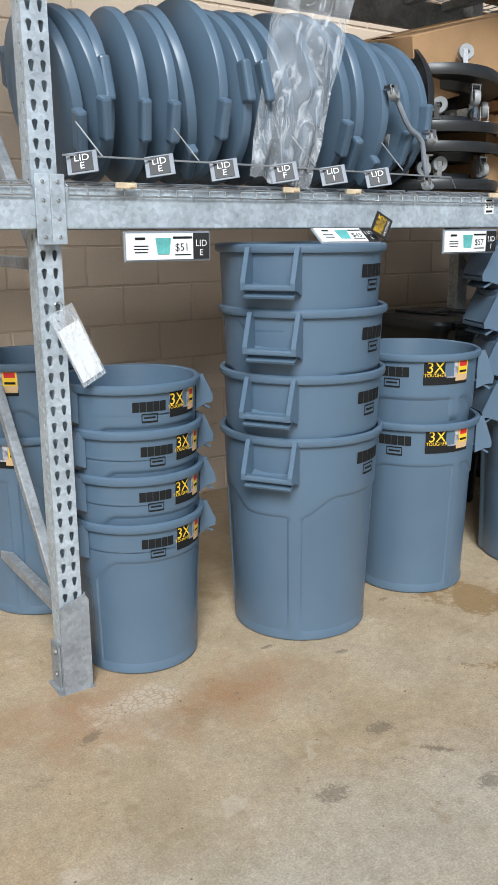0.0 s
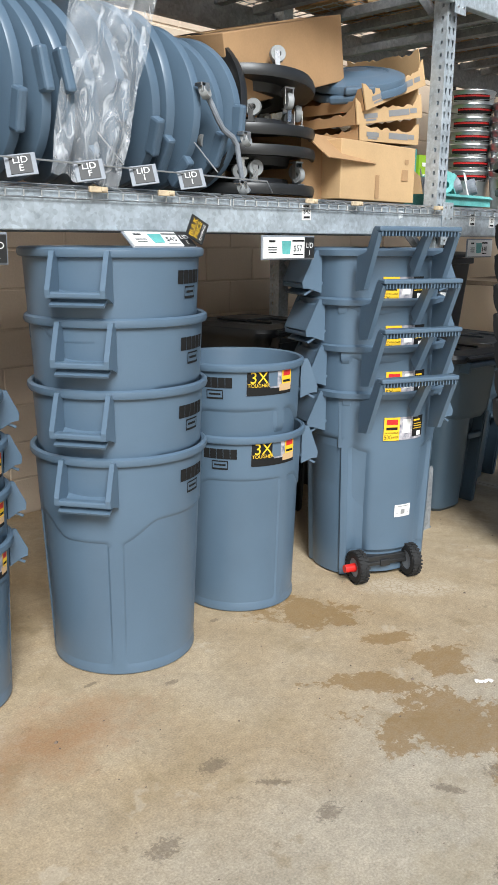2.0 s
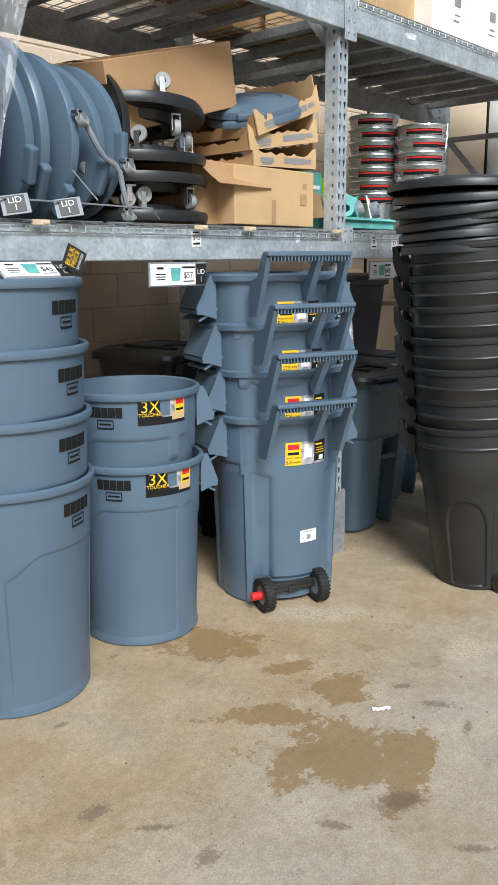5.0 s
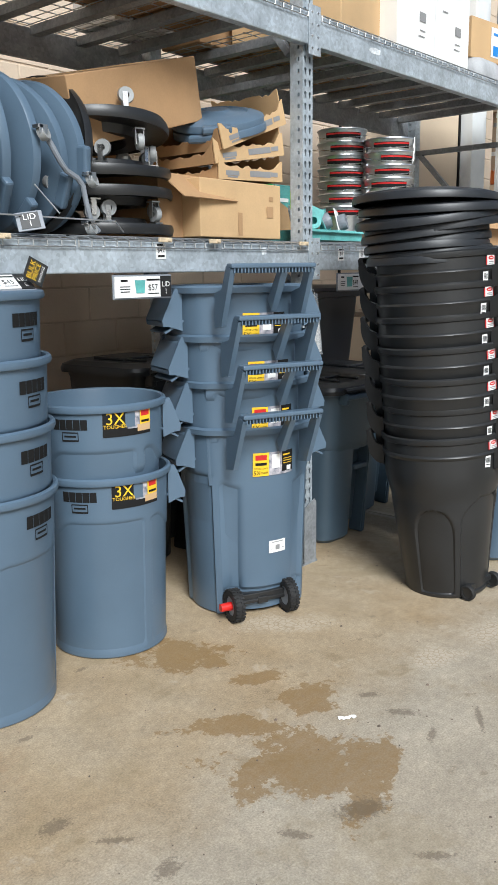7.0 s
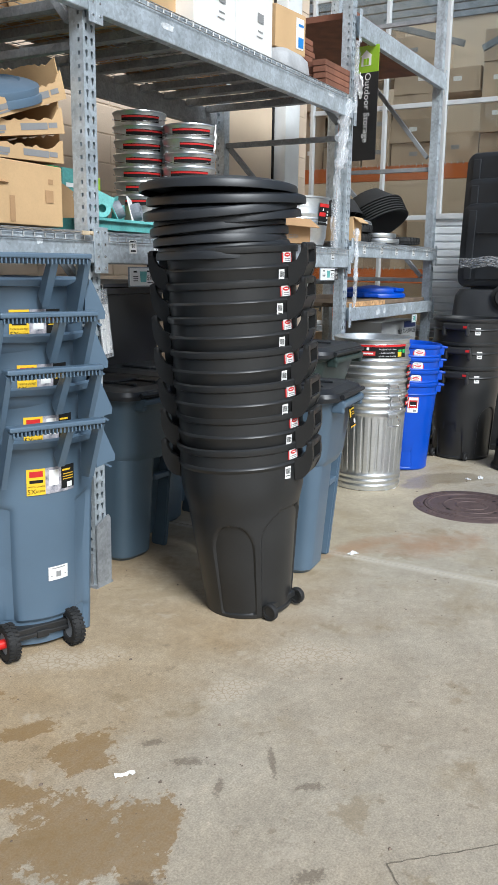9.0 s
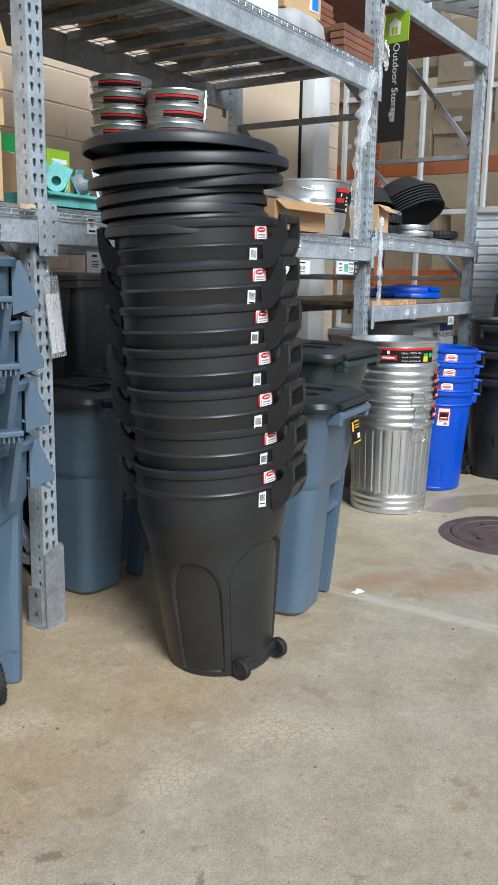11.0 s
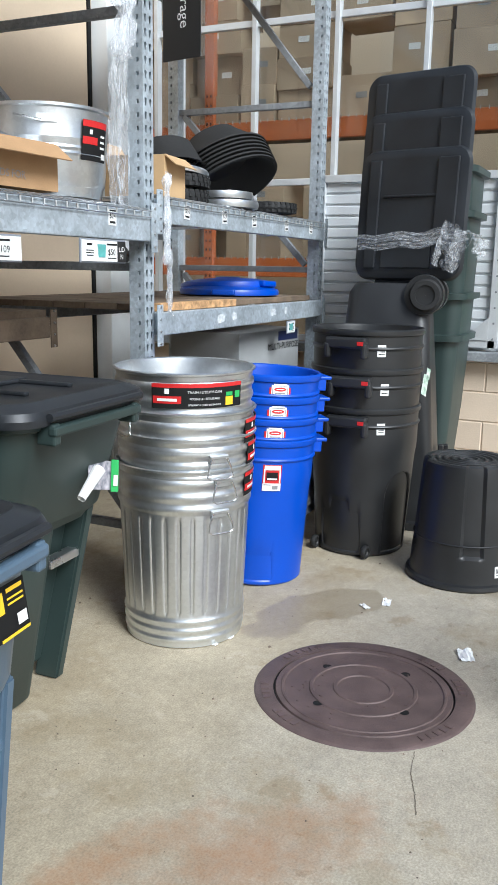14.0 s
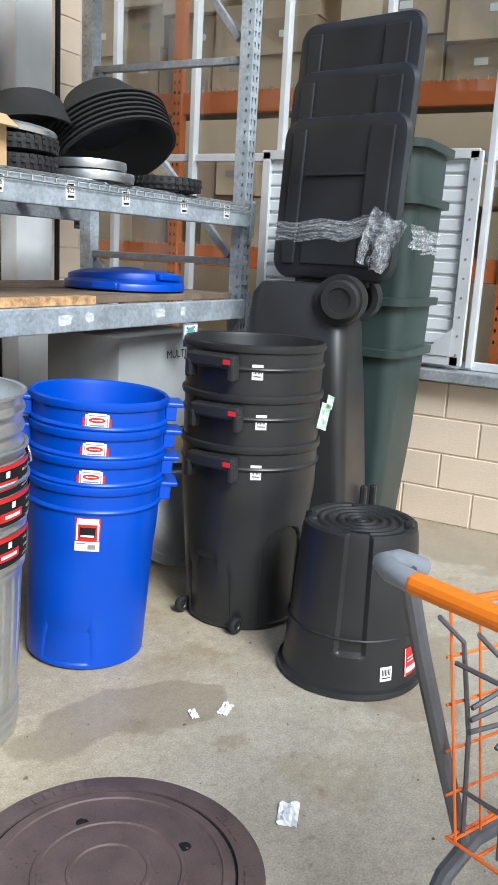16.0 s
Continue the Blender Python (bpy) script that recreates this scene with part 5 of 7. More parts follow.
# sign rail with small size plates
rail = thing("sign_rail", "thin wire rail clipped along the shelf front", "sign rail", pose(0, 0, 0))
part("wire", tube([(-2.74, -0.035, 1.672), (-2.2, -0.038, 1.668), (-1.2, -0.03, 1.655), (-1.12, 0.02, 1.62)], 0.003), M_WIRE, rail)
for x in (-2.62, -2.30, -1.85, -1.45):
    part("prong", tube([(x, -0.035, 1.672), (x - 0.05, 0.03, 1.77)], 0.0025), M_WIRE, rail)
for x, z, s in ((-2.69, 1.652, "E"), (-2.445, 1.652, "E"), (-2.22, 1.648, "E"), (-1.99, 1.646, "F"), (-1.785, 1.644, "I"), (-1.585, 1.642, "I")):
    sp = thing("size_plate", "tilted grey plate with LID lettering on the wire rail", "sign", pose(x, -0.052, z, -28, -8, -30), "lid size plates")
    part("plate", boxes(((0, 0, 0), (0.088, 0.004, 0.07)), bevel=0.0015), M_GREYPL, sp)
    part("panel", boxes(((0, -0.003, 0), (0.062, 0.002, 0.058))), M_TAG, sp)
    part("lettering", lay(lettering("LID", 0.03), pose(0, -0.0055, 0.012)), M_WHITE, sp)
    part("lettering", lay(lettering(s, 0.03), pose(0, -0.0055, -0.013)), M_WHITE, sp)
for x in (-2.56, -1.965, -1.70, -0.98, -0.70, -0.10, 0.62):
    tagged(part("wood_clip", boxes(((0, 0, 0), (0.066, 0.012, 0.018)), ((0.016, -0.004, 0), (0.018, 0.012, 0.012)), bevel=0.003), M_CLIP, None, m=pose(x, -0.058, 1.592)), "small wooden block clipped on the wire deck edge", "clip", "wood clips")


# caster dollies
def dolly(m):
    d = thing("round_dolly", "round black plastic can dolly with grey casters", "dolly", m, "round dollies")
    part("deck", lathe([(0.001, 0.02), (0.12, 0.02), (0.13, 0.045), (0.19, 0.045), (0.20, 0.012), (0.28, 0.008), (0.30, 0.018), (0.306, 0.0), (0.30, -0.022), (0.285, -0.024), (0.27, -0.006), (0.001, 0.0)], 64), M_BLACK, d, smooth=True)
    for k in range(5):
        a = radians(72 * k + 20)
        base = pose(0.235 * math.cos(a), 0.235 * math.sin(a), 0, 0, 0, math.degrees(a) + 35 * k)
        c = part("caster_wheel", lay(lathe([(0.012, -0.011), (0.03, -0.012), (0.033, 0), (0.03, 0.012), (0.012, 0.011)], 20, True), base @ pose(0.012, 0, 0.078, 90, 0, 0)), M_CASTER, d, smooth=True)
        part("fork", boxes(((0.006, 0.016, 0.058), (0.02, 0.003, 0.06), base), ((0.006, -0.016, 0.058), (0.02, 0.003, 0.06), base), ((0, 0, 0.028), (0.04, 0.04, 0.006), base)), M_STEEL, c)
    return d


dy = dolly(pose(-0.95, 0.36, SHELF + 0.036))
for p in (pose(-0.95, 0.36, SHELF + 0.175, 180, 0, 30), pose(-0.955, 0.36, SHELF + 0.265, 0, -2, 70), pose(-0.96, 0.36, SHELF + 0.425, 176, 5, 10)):
    copy_thing(dy, p)
copy_thing(dy, pose(-0.965, 0.37, SHELF + 0.435, 3, 5, 100))
copy_thing(dy, pose(-1.275, 0.36, SHELF + 0.30, 0, -80, 8))


strap = thing("dolly_strap", "grey plastic strap with a metal caster hung beside the dollies", "strap", pose(-1.335, 0.05, 1.80))
pts = [(-0.10, 0.0, 0.15), (-0.075, -0.012, 0.10), (-0.05, -0.016, 0.055), (-0.02, -0.012, 0.025), (0.03, -0.006, 0.005), (0.055, -0.004, -0.02), (0.065, -0.006, -0.08), (0.085, -0.004, -0.15), (0.12, 0.0, -0.178)]
part("strap", tube(pts, 0.010, 8), M_GREYPL, strap, smooth=True)
for x, z in ((-0.115, 0.14), (0.085, 0.0), (0.07, -0.17)):
    cw = part("caster_wheel", lay(lathe([(0.008, -0.012), (0.024, -0.013), (0.027, 0), (0.024, 0.013), (0.008, 0.012)], 18, True), pose(x, -0.02, z, 70, 0, 25)), M_CASTER, strap, smooth=True)
    part("fork", boxes(((x - 0.01, -0.035, z + 0.012), (0.035, 0.004, 0.03)), ((x - 0.022, -0.02, z + 0.02), (0.022, 0.034, 0.012)), bevel=0.002), M_STEEL, cw)


def carton(label, m, s, material=None, name="cardboard_box", tape=True, flaps=0, marks=(), wall=0.006, group=""):
    """A corrugated box: closed, or open with flaps folded out."""
    material = material or M_CARD
    c = thing(name, label, "box", m, group)
    x, y, z = s
    if flaps:
        for wc, ws in (((-x / 2 + wall / 2, 0, z / 2), (wall, y - 2 * wall, z)), ((x / 2 - wall / 2, 0, z / 2), (wall, y - 2 * wall, z)), ((0, -y / 2 + wall / 2, z / 2), (x, wall, z)), ((0, y / 2 - wall / 2, z / 2), (x, wall, z))):
            part("wall", boxes((wc, ws)), material, c)
        part("base", boxes(((0, 0, wall / 2), (x - 2 * wall, y - 2 * wall, wall))), material, c)
        part("flap", lay(boxes(((0, -flaps / 2, 0), (x * 0.98, flaps, 0.004))), pose(0, -y / 2, z, 38, 0, 0)), material, c)
        part("flap", lay(boxes(((0, flaps / 2, 0), (x * 0.98, flaps, 0.004))), pose(0, y / 2, z, 60, 0, 0)), material, c)
    else:
        part("box", boxes(((0, 0, z / 2), s), bevel=0.004), material, c)
        if tape:
            part("tape", boxes(((0, 0, z + 0.001), (x, 0.05, 0.002)), ((-x / 2 - 0.001, 0, z * 0.86), (0.002, 0.05, z * 0.28))), M_CARD_PALE, c)
    for rects, mm, ink in marks:
        part("printed_mark", lay(bars(rects), mm), ink, c)
    return c


# closed carton at the upright, tilted carton above, torn trays with a lid
carton("pale closed cardboard carton standing on the wire shelf", pose(-0.345, 0.315, SHELF + 0.012, 0, 0, 2), (0.57, 0.42, 0.245), M_CARD_PALE, marks=[([(0.2, 0, 0.05, 0.05), (0.21, 0.06, 0.03, 0.02), (-0.02, -0.06, 0.03, 0.10)], pose(0.0, -0.213, 0.12), M_CARD)])
carton("opened brown carton with bent flaps behind the dollies", pose(-0.62, 0.40, SHELF + 0.012, 0, 0, 8), (0.40, 0.40, 0.26), M_CARD, flaps=0.17)
big = carton("long brown carton lying tilted on the trays", pose(-0.83, 0.42, 2.04, 4, -15, 4), (0.76, 0.42, 0.26), M_CARD, marks=[([(0.16, 0.0, 0.09, 0.012), (-0.30, 0.02, 0.03, 0.10)], pose(0, -0.205, 0.05), M_GREYINK)])
part("printed_ring", lay(lathe([(0.026, 0.0), (0.030, 0.0)], 24), pose(0.24, -0.206, 0.085, 90, 0, 0)), M_GREYINK, big)


def torn_tray(label, m, s, tilt_lid=None, name="torn_tray"):
    """A shallow corrugated tray with ripped edges."""
    x, y, z = s
    c = thing(name, label, "tray", m, "torn trays")
    r = random.Random(int(x * 1000 + y * 77))

    def ragged(length, hgt, cut):
        n = 22
        top = [(-length / 2 + length * i / n, hgt * (1 - cut * smooth01(min(i, n - i) / 3)) + r.uniform(-0.007, 0.007)) for i in range(n + 1)]
        return [(-length / 2, 0), (length / 2, 0)] + top[::-1]

    part("wall", prism(ragged(x, z * 1.35, 0.42), 0.006, pose(0, -y / 2, 0)), M_CARD_PALE, c)
    part("wall", prism(ragged(x, z * 1.5, 0.1), 0.006, pose(0, y / 2, 0)), M_CARD, c)
    part("wall", prism(ragged(y - 0.02, z * 1.8, 0.1), 0.006, pose(x / 2 - 0.004, 0, 0, 0, 0, 90)), M_CARD_PALE, c)
    part("wall", prism(ragged(y - 0.02, z * 1.1, 0.5), 0.006, pose(-x / 2 + 0.004, 0, 0, 0, 0, 90)), M_CARD, c)
    part("base", boxes(((0, 0, 0.003), (x - 0.02, y - 0.02, 0.006))), M_CARD, c)
    part("printed_mark", lay(bars([(-x * 0.3, z * 0.4, 0.09, 0.02), (-x * 0.3, z * 0.18, 0.07, 0.008), (0.06, z * 0.42, 0.15, 0.026), (x * 0.36, z * 0.45, 0.05, 0.02)]), pose(0, -y / 2 - 0.0045, 0)), M_GREYINK, c)
    return c


torn_tray("ripped cardboard tray with crumpled edge lying on the carton", pose(-0.27, 0.31, 1.872, 0, -2, 1), (0.45, 0.40, 0.07))
torn_tray("ripped cardboard tray holding a slate lid, stacked askew", pose(-0.275, 0.30, 1.962, 0, -9, -2), (0.46, 0.40, 0.075))
torn_tray("ripped cardboard tray holding a slate lid, stacked askew", pose(-0.265, 0.30, 2.062, 0, -19, 2), (0.48, 0.42, 0.085))
round_lid("can_lid", "slate blue round lid lying in the ripped tray", "lids in trays", pose(-0.30, 0.27, 2.115, 8, -18, 0) @ pose(0, 0, 0, 0, 0, 20), 0.215, M_SLATE, grips=2)
round_lid("can_lid", "slate blue round lid lying in the ripped tray", "lids in trays", pose(-0.315, 0.27, 2.150, 11, -17, 0) @ pose(0, 0, 0, 0, 0, 40), 0.215, M_SLATE, grips=2)

# ---- goods on the second bay's shelf ----
for n, (x, y, cols) in enumerate(((0.14, 0.62, M_GREENP), (0.29, 0.62, M_GREENP), (0.44, 0.62, M_TEAL), (0.57, 0.60, M_LIME))):
    g = carton("green printed product box on the wire shelf", pose(x, y, SHELF + 0.012), (0.135, 0.26, 0.31 - 0.03 * (n == 3)), cols, tape=False, name="product_box", group="green product boxes", marks=[([(0, 0.08, 0.09, 0.02), (0, 0.0, 0.07, 0.06)], pose(0, -0.133, 0.15), M_WHITE)])
tray = carton("open brown display tray with teal packages", pose(0.34, 0.24, SHELF + 0.012, 0, 0, 2), (0.50, 0.34, 0.05), M_TEAL, flaps=0.02, name="display_tray")
part("tray_back", prism([(-0.25, 0.0), (0.25, 0.0), (0.25, 0.10), (-0.05, 0.22), (-0.25, 0.24)], 0.005, pose(0, 0.172, 0.0)), M_CARD, tray)
rp = random.Random(9)
for k in range(7):
    p = thing("product_pack", "teal and clear packaged tape roll in the tray", "package", pose(0.15 + 0.055 * k, 0.20 + rp.uniform(-0.07, 0.08), SHELF + 0.085, rp.uniform(-30, 20), rp.uniform(-30, 30), rp.uniform(-50, 50)), "teal packages")
    part("card", boxes(((0, 0, 0.03), (0.085, 0.006, 0.13)), bevel=0.002), M_TEAL if k % 3 else M_WHITE, p)
    part("roll", lay(lathe([(0.018, -0.02), (0.04, -0.02), (0.042, 0), (0.04, 0.02), (0.018, 0.02)], 20, True), pose(0, -0.024, 0.02, 90, 0, 0)), M_TEAL if k % 2 else M_GREYPL, p)


def pail(m):
    p = thing("metal_pail", "small galvanised pail with red label band, nested in a stack", "pail", m, "galvanised pails")
    h, r0, r1 = 0.22, 0.115, 0.142
    part("body", lathe([(0.001, 0.004), (r0, 0.0), (r0 + 0.004, 0.03), (r0 + 0.010, 0.08), (r1 - 0.004, h - 0.03), (r1, h - 0.012), (r1 + 0.006, h - 0.006), (r1 + 0.004, h), (r1 - 0.004, h - 0.004), (r0 - 0.004, 0.01), (0.001, 0.01)], 40), M_CAN, p, smooth=True)

    def rad(z):
        return r0 + (r1 - r0) * z / h

    lb = part("label_band", wrap(bars([(0, 0, 0.22, 0.034)]), -135, 0.178, rad, 0.002), M_INK, p, "black label band with red edge")
    part("label_stripe", wrap(bars([(0, 0.009, 0.22, 0.009)]), -135, 0.178, rad, 0.003), M_RED, lb)
    part("bail", tube([(r1 * math.cos(a) * 1.03, r1 * math.sin(a) * 1.03, h - 0.03 - 0.03 * math.sin((a - 2.2) * 1.0)) for a in [2.2 + 3.14 * i / 12 for i in range(13)]], 0.0025, 6), M_STEEL, p)
    return p


p0 = pail(pose(1.02, 0.50, SHELF + 0.012))
for k in range(1, 7):
    copy_thing(p0, pose(1.02 + 0.004 * math.sin(k * 2), 0.50, SHELF + 0.012 + 0.072 * k, 0, 0, 9 * math.sin(k * 3)))
for k in range(0, 6):
    copy_thing(p0, pose(1.10 + 0.005 * math.sin(k * 2.7), 0.23, SHELF + 0.012 + 0.072 * k, 0, 0, 14 * math.sin(k * 2)))
drape("string_loop", "white plastic tie hanging over the pails", 0.012, 0.14, pose(1.13, 0.08, 2.20, 0, 8, 0), M_WHITE, amp=0.004, nx=3, nz=10, cat="tie")

tub = thing("metal_tub", "large galvanised steel tub with black and red label", "tub", pose(2.47, 0.27, SHELF + 0.012))
part("body", lathe([(0.001, 0.004), (0.205, 0.0), (0.21, 0.02), (0.225, 0.14), (0.232, 0.15), (0.226, 0.16), (0.232, 0.17), (0.228, 0.18), (0.238, 0.30), (0.246, 0.305), (0.246, 0.315), (0.237, 0.312), (0.22, 0.05), (0.20, 0.015), (0.001, 0.012)], 72), M_CAN, tub, smooth=True)


def tubr(z):
    return 0.21 + 0.028 * z / 0.30 + 0.004


tlb = part("label", wrap(bars([(0, 0, 0.14, 0.14)]), -92, 0.20, tubr, 0.003), M_INK, tub, "black and red printed label")
part("label_part", wrap(bars([(0, 0.058, 0.14, 0.022), (-0.03, 0.0, 0.075, 0.026)]), -92, 0.20, tubr, 0.004), M_RED, tlb)
part("label_part", wrap(bars([(-0.03, 0.03, 0.014, 0.016), (0.04, 0.02, 0.03, 0.008), (0.04, 0.0, 0.03, 0.008), (0.04, -0.02, 0.03, 0.008), (0.05, -0.05, 0.03, 0.02)]), -92, 0.20, tubr, 0.0045), M_WHITE, tlb)
part("barcode_label", wrap(bars([(0, 0, 0.075, 0.026)]), -140, 0.262, tubr, 0.004), M_WHITE, tub)
part("bail", tube([(0.246 * math.cos(a), 0.246 * math.sin(a), 0.27 - 0.02 * math.sin((a - 3.4) * 3)) for a in [3.35 + 0.05 * i for i in range(9)]], 0.004, 6), M_STEEL, tub)

lidbox = carton("torn brown carton with metal lids, lettered LIDS FOR", pose(1.98, 0.24, SHELF + 0.012, 0, 0, -4), (0.50, 0.40, 0.155), M_CARD, flaps=0.09)
part("lettering", lay(lettering("LIDS FOR", 0.034), pose(0.02, -0.204, 0.04)), M_GREYINK, lidbox)
part("printed_mark", lay(lathe([(0.001, 0), (0.038, 0)], 24), pose(-0.16, -0.204, 0.115, 90, 0, 0) @ Matrix.Diagonal((1, 0.7, 1, 1))), M_GREYINK, lidbox)
tagged(part("can_lid", lay(lathe([(0.001, 0.02), (0.15, 0.015), (0.17, 0.0), (0.168, -0.02), (0.001, 0.0)], 40), pose(2.07, 0.20, SHELF + 0.185, 14, 12, 0)), M_CAN, None, smooth=True), "shiny metal lid poking out of the torn carton", "lid")
tagged(part("can_lid", lay(lathe([(0.001, 0.02), (0.15, 0.015), (0.17, 0.0), (0.168, -0.02), (0.001, 0.0)], 40), pose(2.04, 0.22, SHELF + 0.155, 12, 9, 0)), M_CAN, None, smooth=True), "shiny metal lid poking out of the torn carton", "lid")

# ---- top shelf ----
TOP = HIGH[1] + 0.022
carton("brown carton on the top shelf edge", pose(0.58, 0.42, TOP, 0, 0, 14), (0.62, 0.60, 0.46), M_CARD_PALE, marks=[([(0.02, 0.10, 0.04, 0.22)], pose(0.316, 0, 0.2, 0, 0, 90), M_GREYINK)])
for x in (1.13, 1.55):
    carton("white printed carton on the top shelf", pose(x, 0.36, TOP), (0.41, 0.55, 0.50), M_WHITE, tape=False, group="white cartons", marks=[([(0.06, 0.10, 0.07, 0.05), (0.06, 0.03, 0.06, 0.006), (0.05, 0.0, 0.07, 0.006), (-0.1, 0.18, 0.06, 0.008)], pose(0.0, -0.278, 0.12), M_GREYINK)])
carton("brown carton with a blue and white shipping label", pose(2.12, 0.36, TOP + 0.155, 0, 0, -6), (0.34, 0.45, 0.24), M_CARD_PALE, marks=[([(0.10, 0.02, 0.09, 0.18)], pose(0, -0.228, 0.1), M_WHITE), ([(0.11, -0.03, 0.06, 0.06), (0.11, 0.07, 0.06, 0.015)], pose(0, -0.230, 0.1), mat("blue_print", (0.03, 0.22, 0.6), 0.4, bump=0))])
tagged(part("grey_sack", loft([(0.38, 0.46, 0.06, 0, 0, 0), (0.42, 0.50, 0.08, 0.05, 0, 0), (0.40, 0.48, 0.08, 0.12, 0, 0), (0.34, 0.42, 0.08, 0.155, 0, 0)]), mat("grey_sheet", (0.42, 0.43, 0.44), 0.6, vary=0.15, scale=14, bump=0.3), None, smooth=True, m=pose(2.11, 0.33, TOP)), "grey plastic-wrapped pack under a carton", "pack")
for k in range(8):
    tagged(part("lumber", boxes(((0, 0, 0), (0.40, 0.09, 0.036)), bevel=0.003), M_LUMBER, None, m=pose(2.55 + 0.02 * math.sin(k * 3), 0.05 + (0.1 if k % 2 else 0.0), TOP + 0.02 + 0.038 * (k // 2), 0, 0, 0)), "reddish sawn board stacked on the top shelf", "board", "stacked boards")
for k in range(10):
    tagged(part("lumber", boxes(((0, 0, 0), (0.44, 0.30, 0.034)), bevel=0.003), M_LUMBER, None, m=pose(2.49 + 0.02 * math.sin(k * 2), 0.42, TOP + 0.02 + 0.036 * k)), "reddish sawn board stacked on the top shelf", "board", "stacked boards")
drape("paper_tag", "torn white paper tag on the board ends", 0.05, 0.13, pose(2.76, -0.055, TOP + 0.14, 0, 10, 30), M_WHITE, amp=0.01, nx=6, nz=10, cat="tag")
drape("paper_tag", "torn white paper tag on the board ends", 0.04, 0.14, pose(2.82, -0.045, TOP + 0.13, 0, -8, 40), M_WHITE, amp=0.01, nx=6, nz=10, cat="tag")
carton("pale carton far back on the top shelf", pose(-0.25, 0.88, TOP), (0.5, 0.3, 0.32), M_WHITE, tape=False)
# Added cartons fill the decks and block sky light from the wall below.
for x, w, h in ((-3.3, 0.5, 0.5), (-2.45, 0.52, 0.5), (-1.88, 0.56, 0.42), (-1.28, 0.55, 0.5), (-0.70, 0.5, 0.46), (-0.28, 0.28, 0.4), (0.33, 0.55, 0.4), (0.92, 0.55, 0.4), (1.5, 0.5, 0.4), (2.05, 0.5, 0.4)):
    deep = 0.52 if x < 0 else 0.28
    carton("brown closed carton added on the top shelf to block sky light", pose(x, 1.0 - deep / 2 if x > 0 else 0.43, TOP), (w, deep, h), M_CARD, group="top shelf cartons")
drape("stretch_film", "bunched clear wrap hanging from the top beam", 0.05, 0.46, pose(2.62, -0.02, 2.58, 0, 10, 10), M_WRAP, seed=3, amp=0.03, nz=40, taper=-1.4, folds=2)
drape("stretch_film", "thin clear sheet of wrap hanging below the bunched wrap", 0.14, 0.56, pose(2.57, 0.0, 2.16, 0, 2, 10), M_FILM, seed=5, amp=0.012, nz=40, folds=1.5)
drape("stretch_film", "torn strips of clear wrap hanging from the top beam", 0.07, 0.45, pose(2.70, -0.06, 2.95, 0, -4, 30), M_WRAP, seed=8, amp=0.012, folds=2)
drape("stretch_film", "torn strip of clear wrap hanging beside the upright", 0.07, 0.36, pose(2.84, -0.045, 1.74, 0, 6, 30), M_WRAP, seed=12, amp=0.012, folds=2)
drape("stretch_film", "torn white strip of wrap hanging below the shelf", 0.05, 0.28, pose(2.85, -0.05, 1.44, 0, -12, 30), M_WRAP, seed=14, amp=0.01, folds=2)
tagged(part("deck_board", boxes(((3.78, RD / 2, 3.162), (1.88, RD - 0.05, 0.04))), M_LUMBER), "dark boards on the highest beams", "board")

# hanging aisle sign
sg = thing("aisle_sign", "black hanging sign with lime top reading Outdoor Storage", "sign", pose(3.11, 0.04, 2.24, 0, 0, -90 - 10))
part("panel", boxes(((0, 0, 0.30), (0.205, 0.006, 0.60)), bevel=0.001), M_TAG, sg)
part("top_panel", boxes(((0, 0, 0.69), (0.205, 0.006, 0.18)), bevel=0.001), M_LIME, sg)
part("shed_icon", prism([(-0.04, 0.645), (0.04, 0.645), (0.04, 0.71), (0.05, 0.71), (0.0, 0.75), (-0.05, 0.71), (-0.04, 0.71)], 0.002, pose(0, -0.0045, 0)), M_WHITE, sg)
part("shed_icon", boxes(((-0.012, -0.0062, 0.672), (0.02, 0.001, 0.045)), ((0.012, -0.0062, 0.672), (0.02, 0.001, 0.045))), M_LIME, sg)
part("lettering", lay(lettering("Outdoor Storage", 0.068), pose(0.015, -0.0045, 0.36, 0, 90, 0)), M_WHITE, sg)
part("hanger", tube([(0, 0, 0.78), (0, 0, 0.95)], 0.003), M_WIRE, sg)

# ---- third bay ----
B3 = 1.647
for k in range(6):
    tagged(part("deck_board", boxes(((0, 0, 0), (1.88, 0.165, 0.028)), bevel=0.002), M_WOOD, None, m=pose(3.78, 0.12 + 0.172 * k, 1.20 + 0.001 * (k % 2))), "weathered wooden deck board on the low beams", "board", "low deck boards")
tagged(part("splintered_board", boxes(((3.20, 0.01, 1.204), (0.73, 0.05, 0.034)), bevel=0.003), M_OSB), "raw splintered board edge along the low shelf front", "board")
round_lid("can_lid", "bright blue round plastic lid lying on the wooden shelf", "blue lids", pose(4.24, 0.36, 1.245, 0, 0, 20), 0.29, M_BLUE, grips=2)
round_lid("can_lid", "bright blue round plastic lid lying on the wooden shelf", "blue lids", pose(4.30, 0.40, 1.275, 2, 3, 80), 0.28, M_BLUE, grips=2)


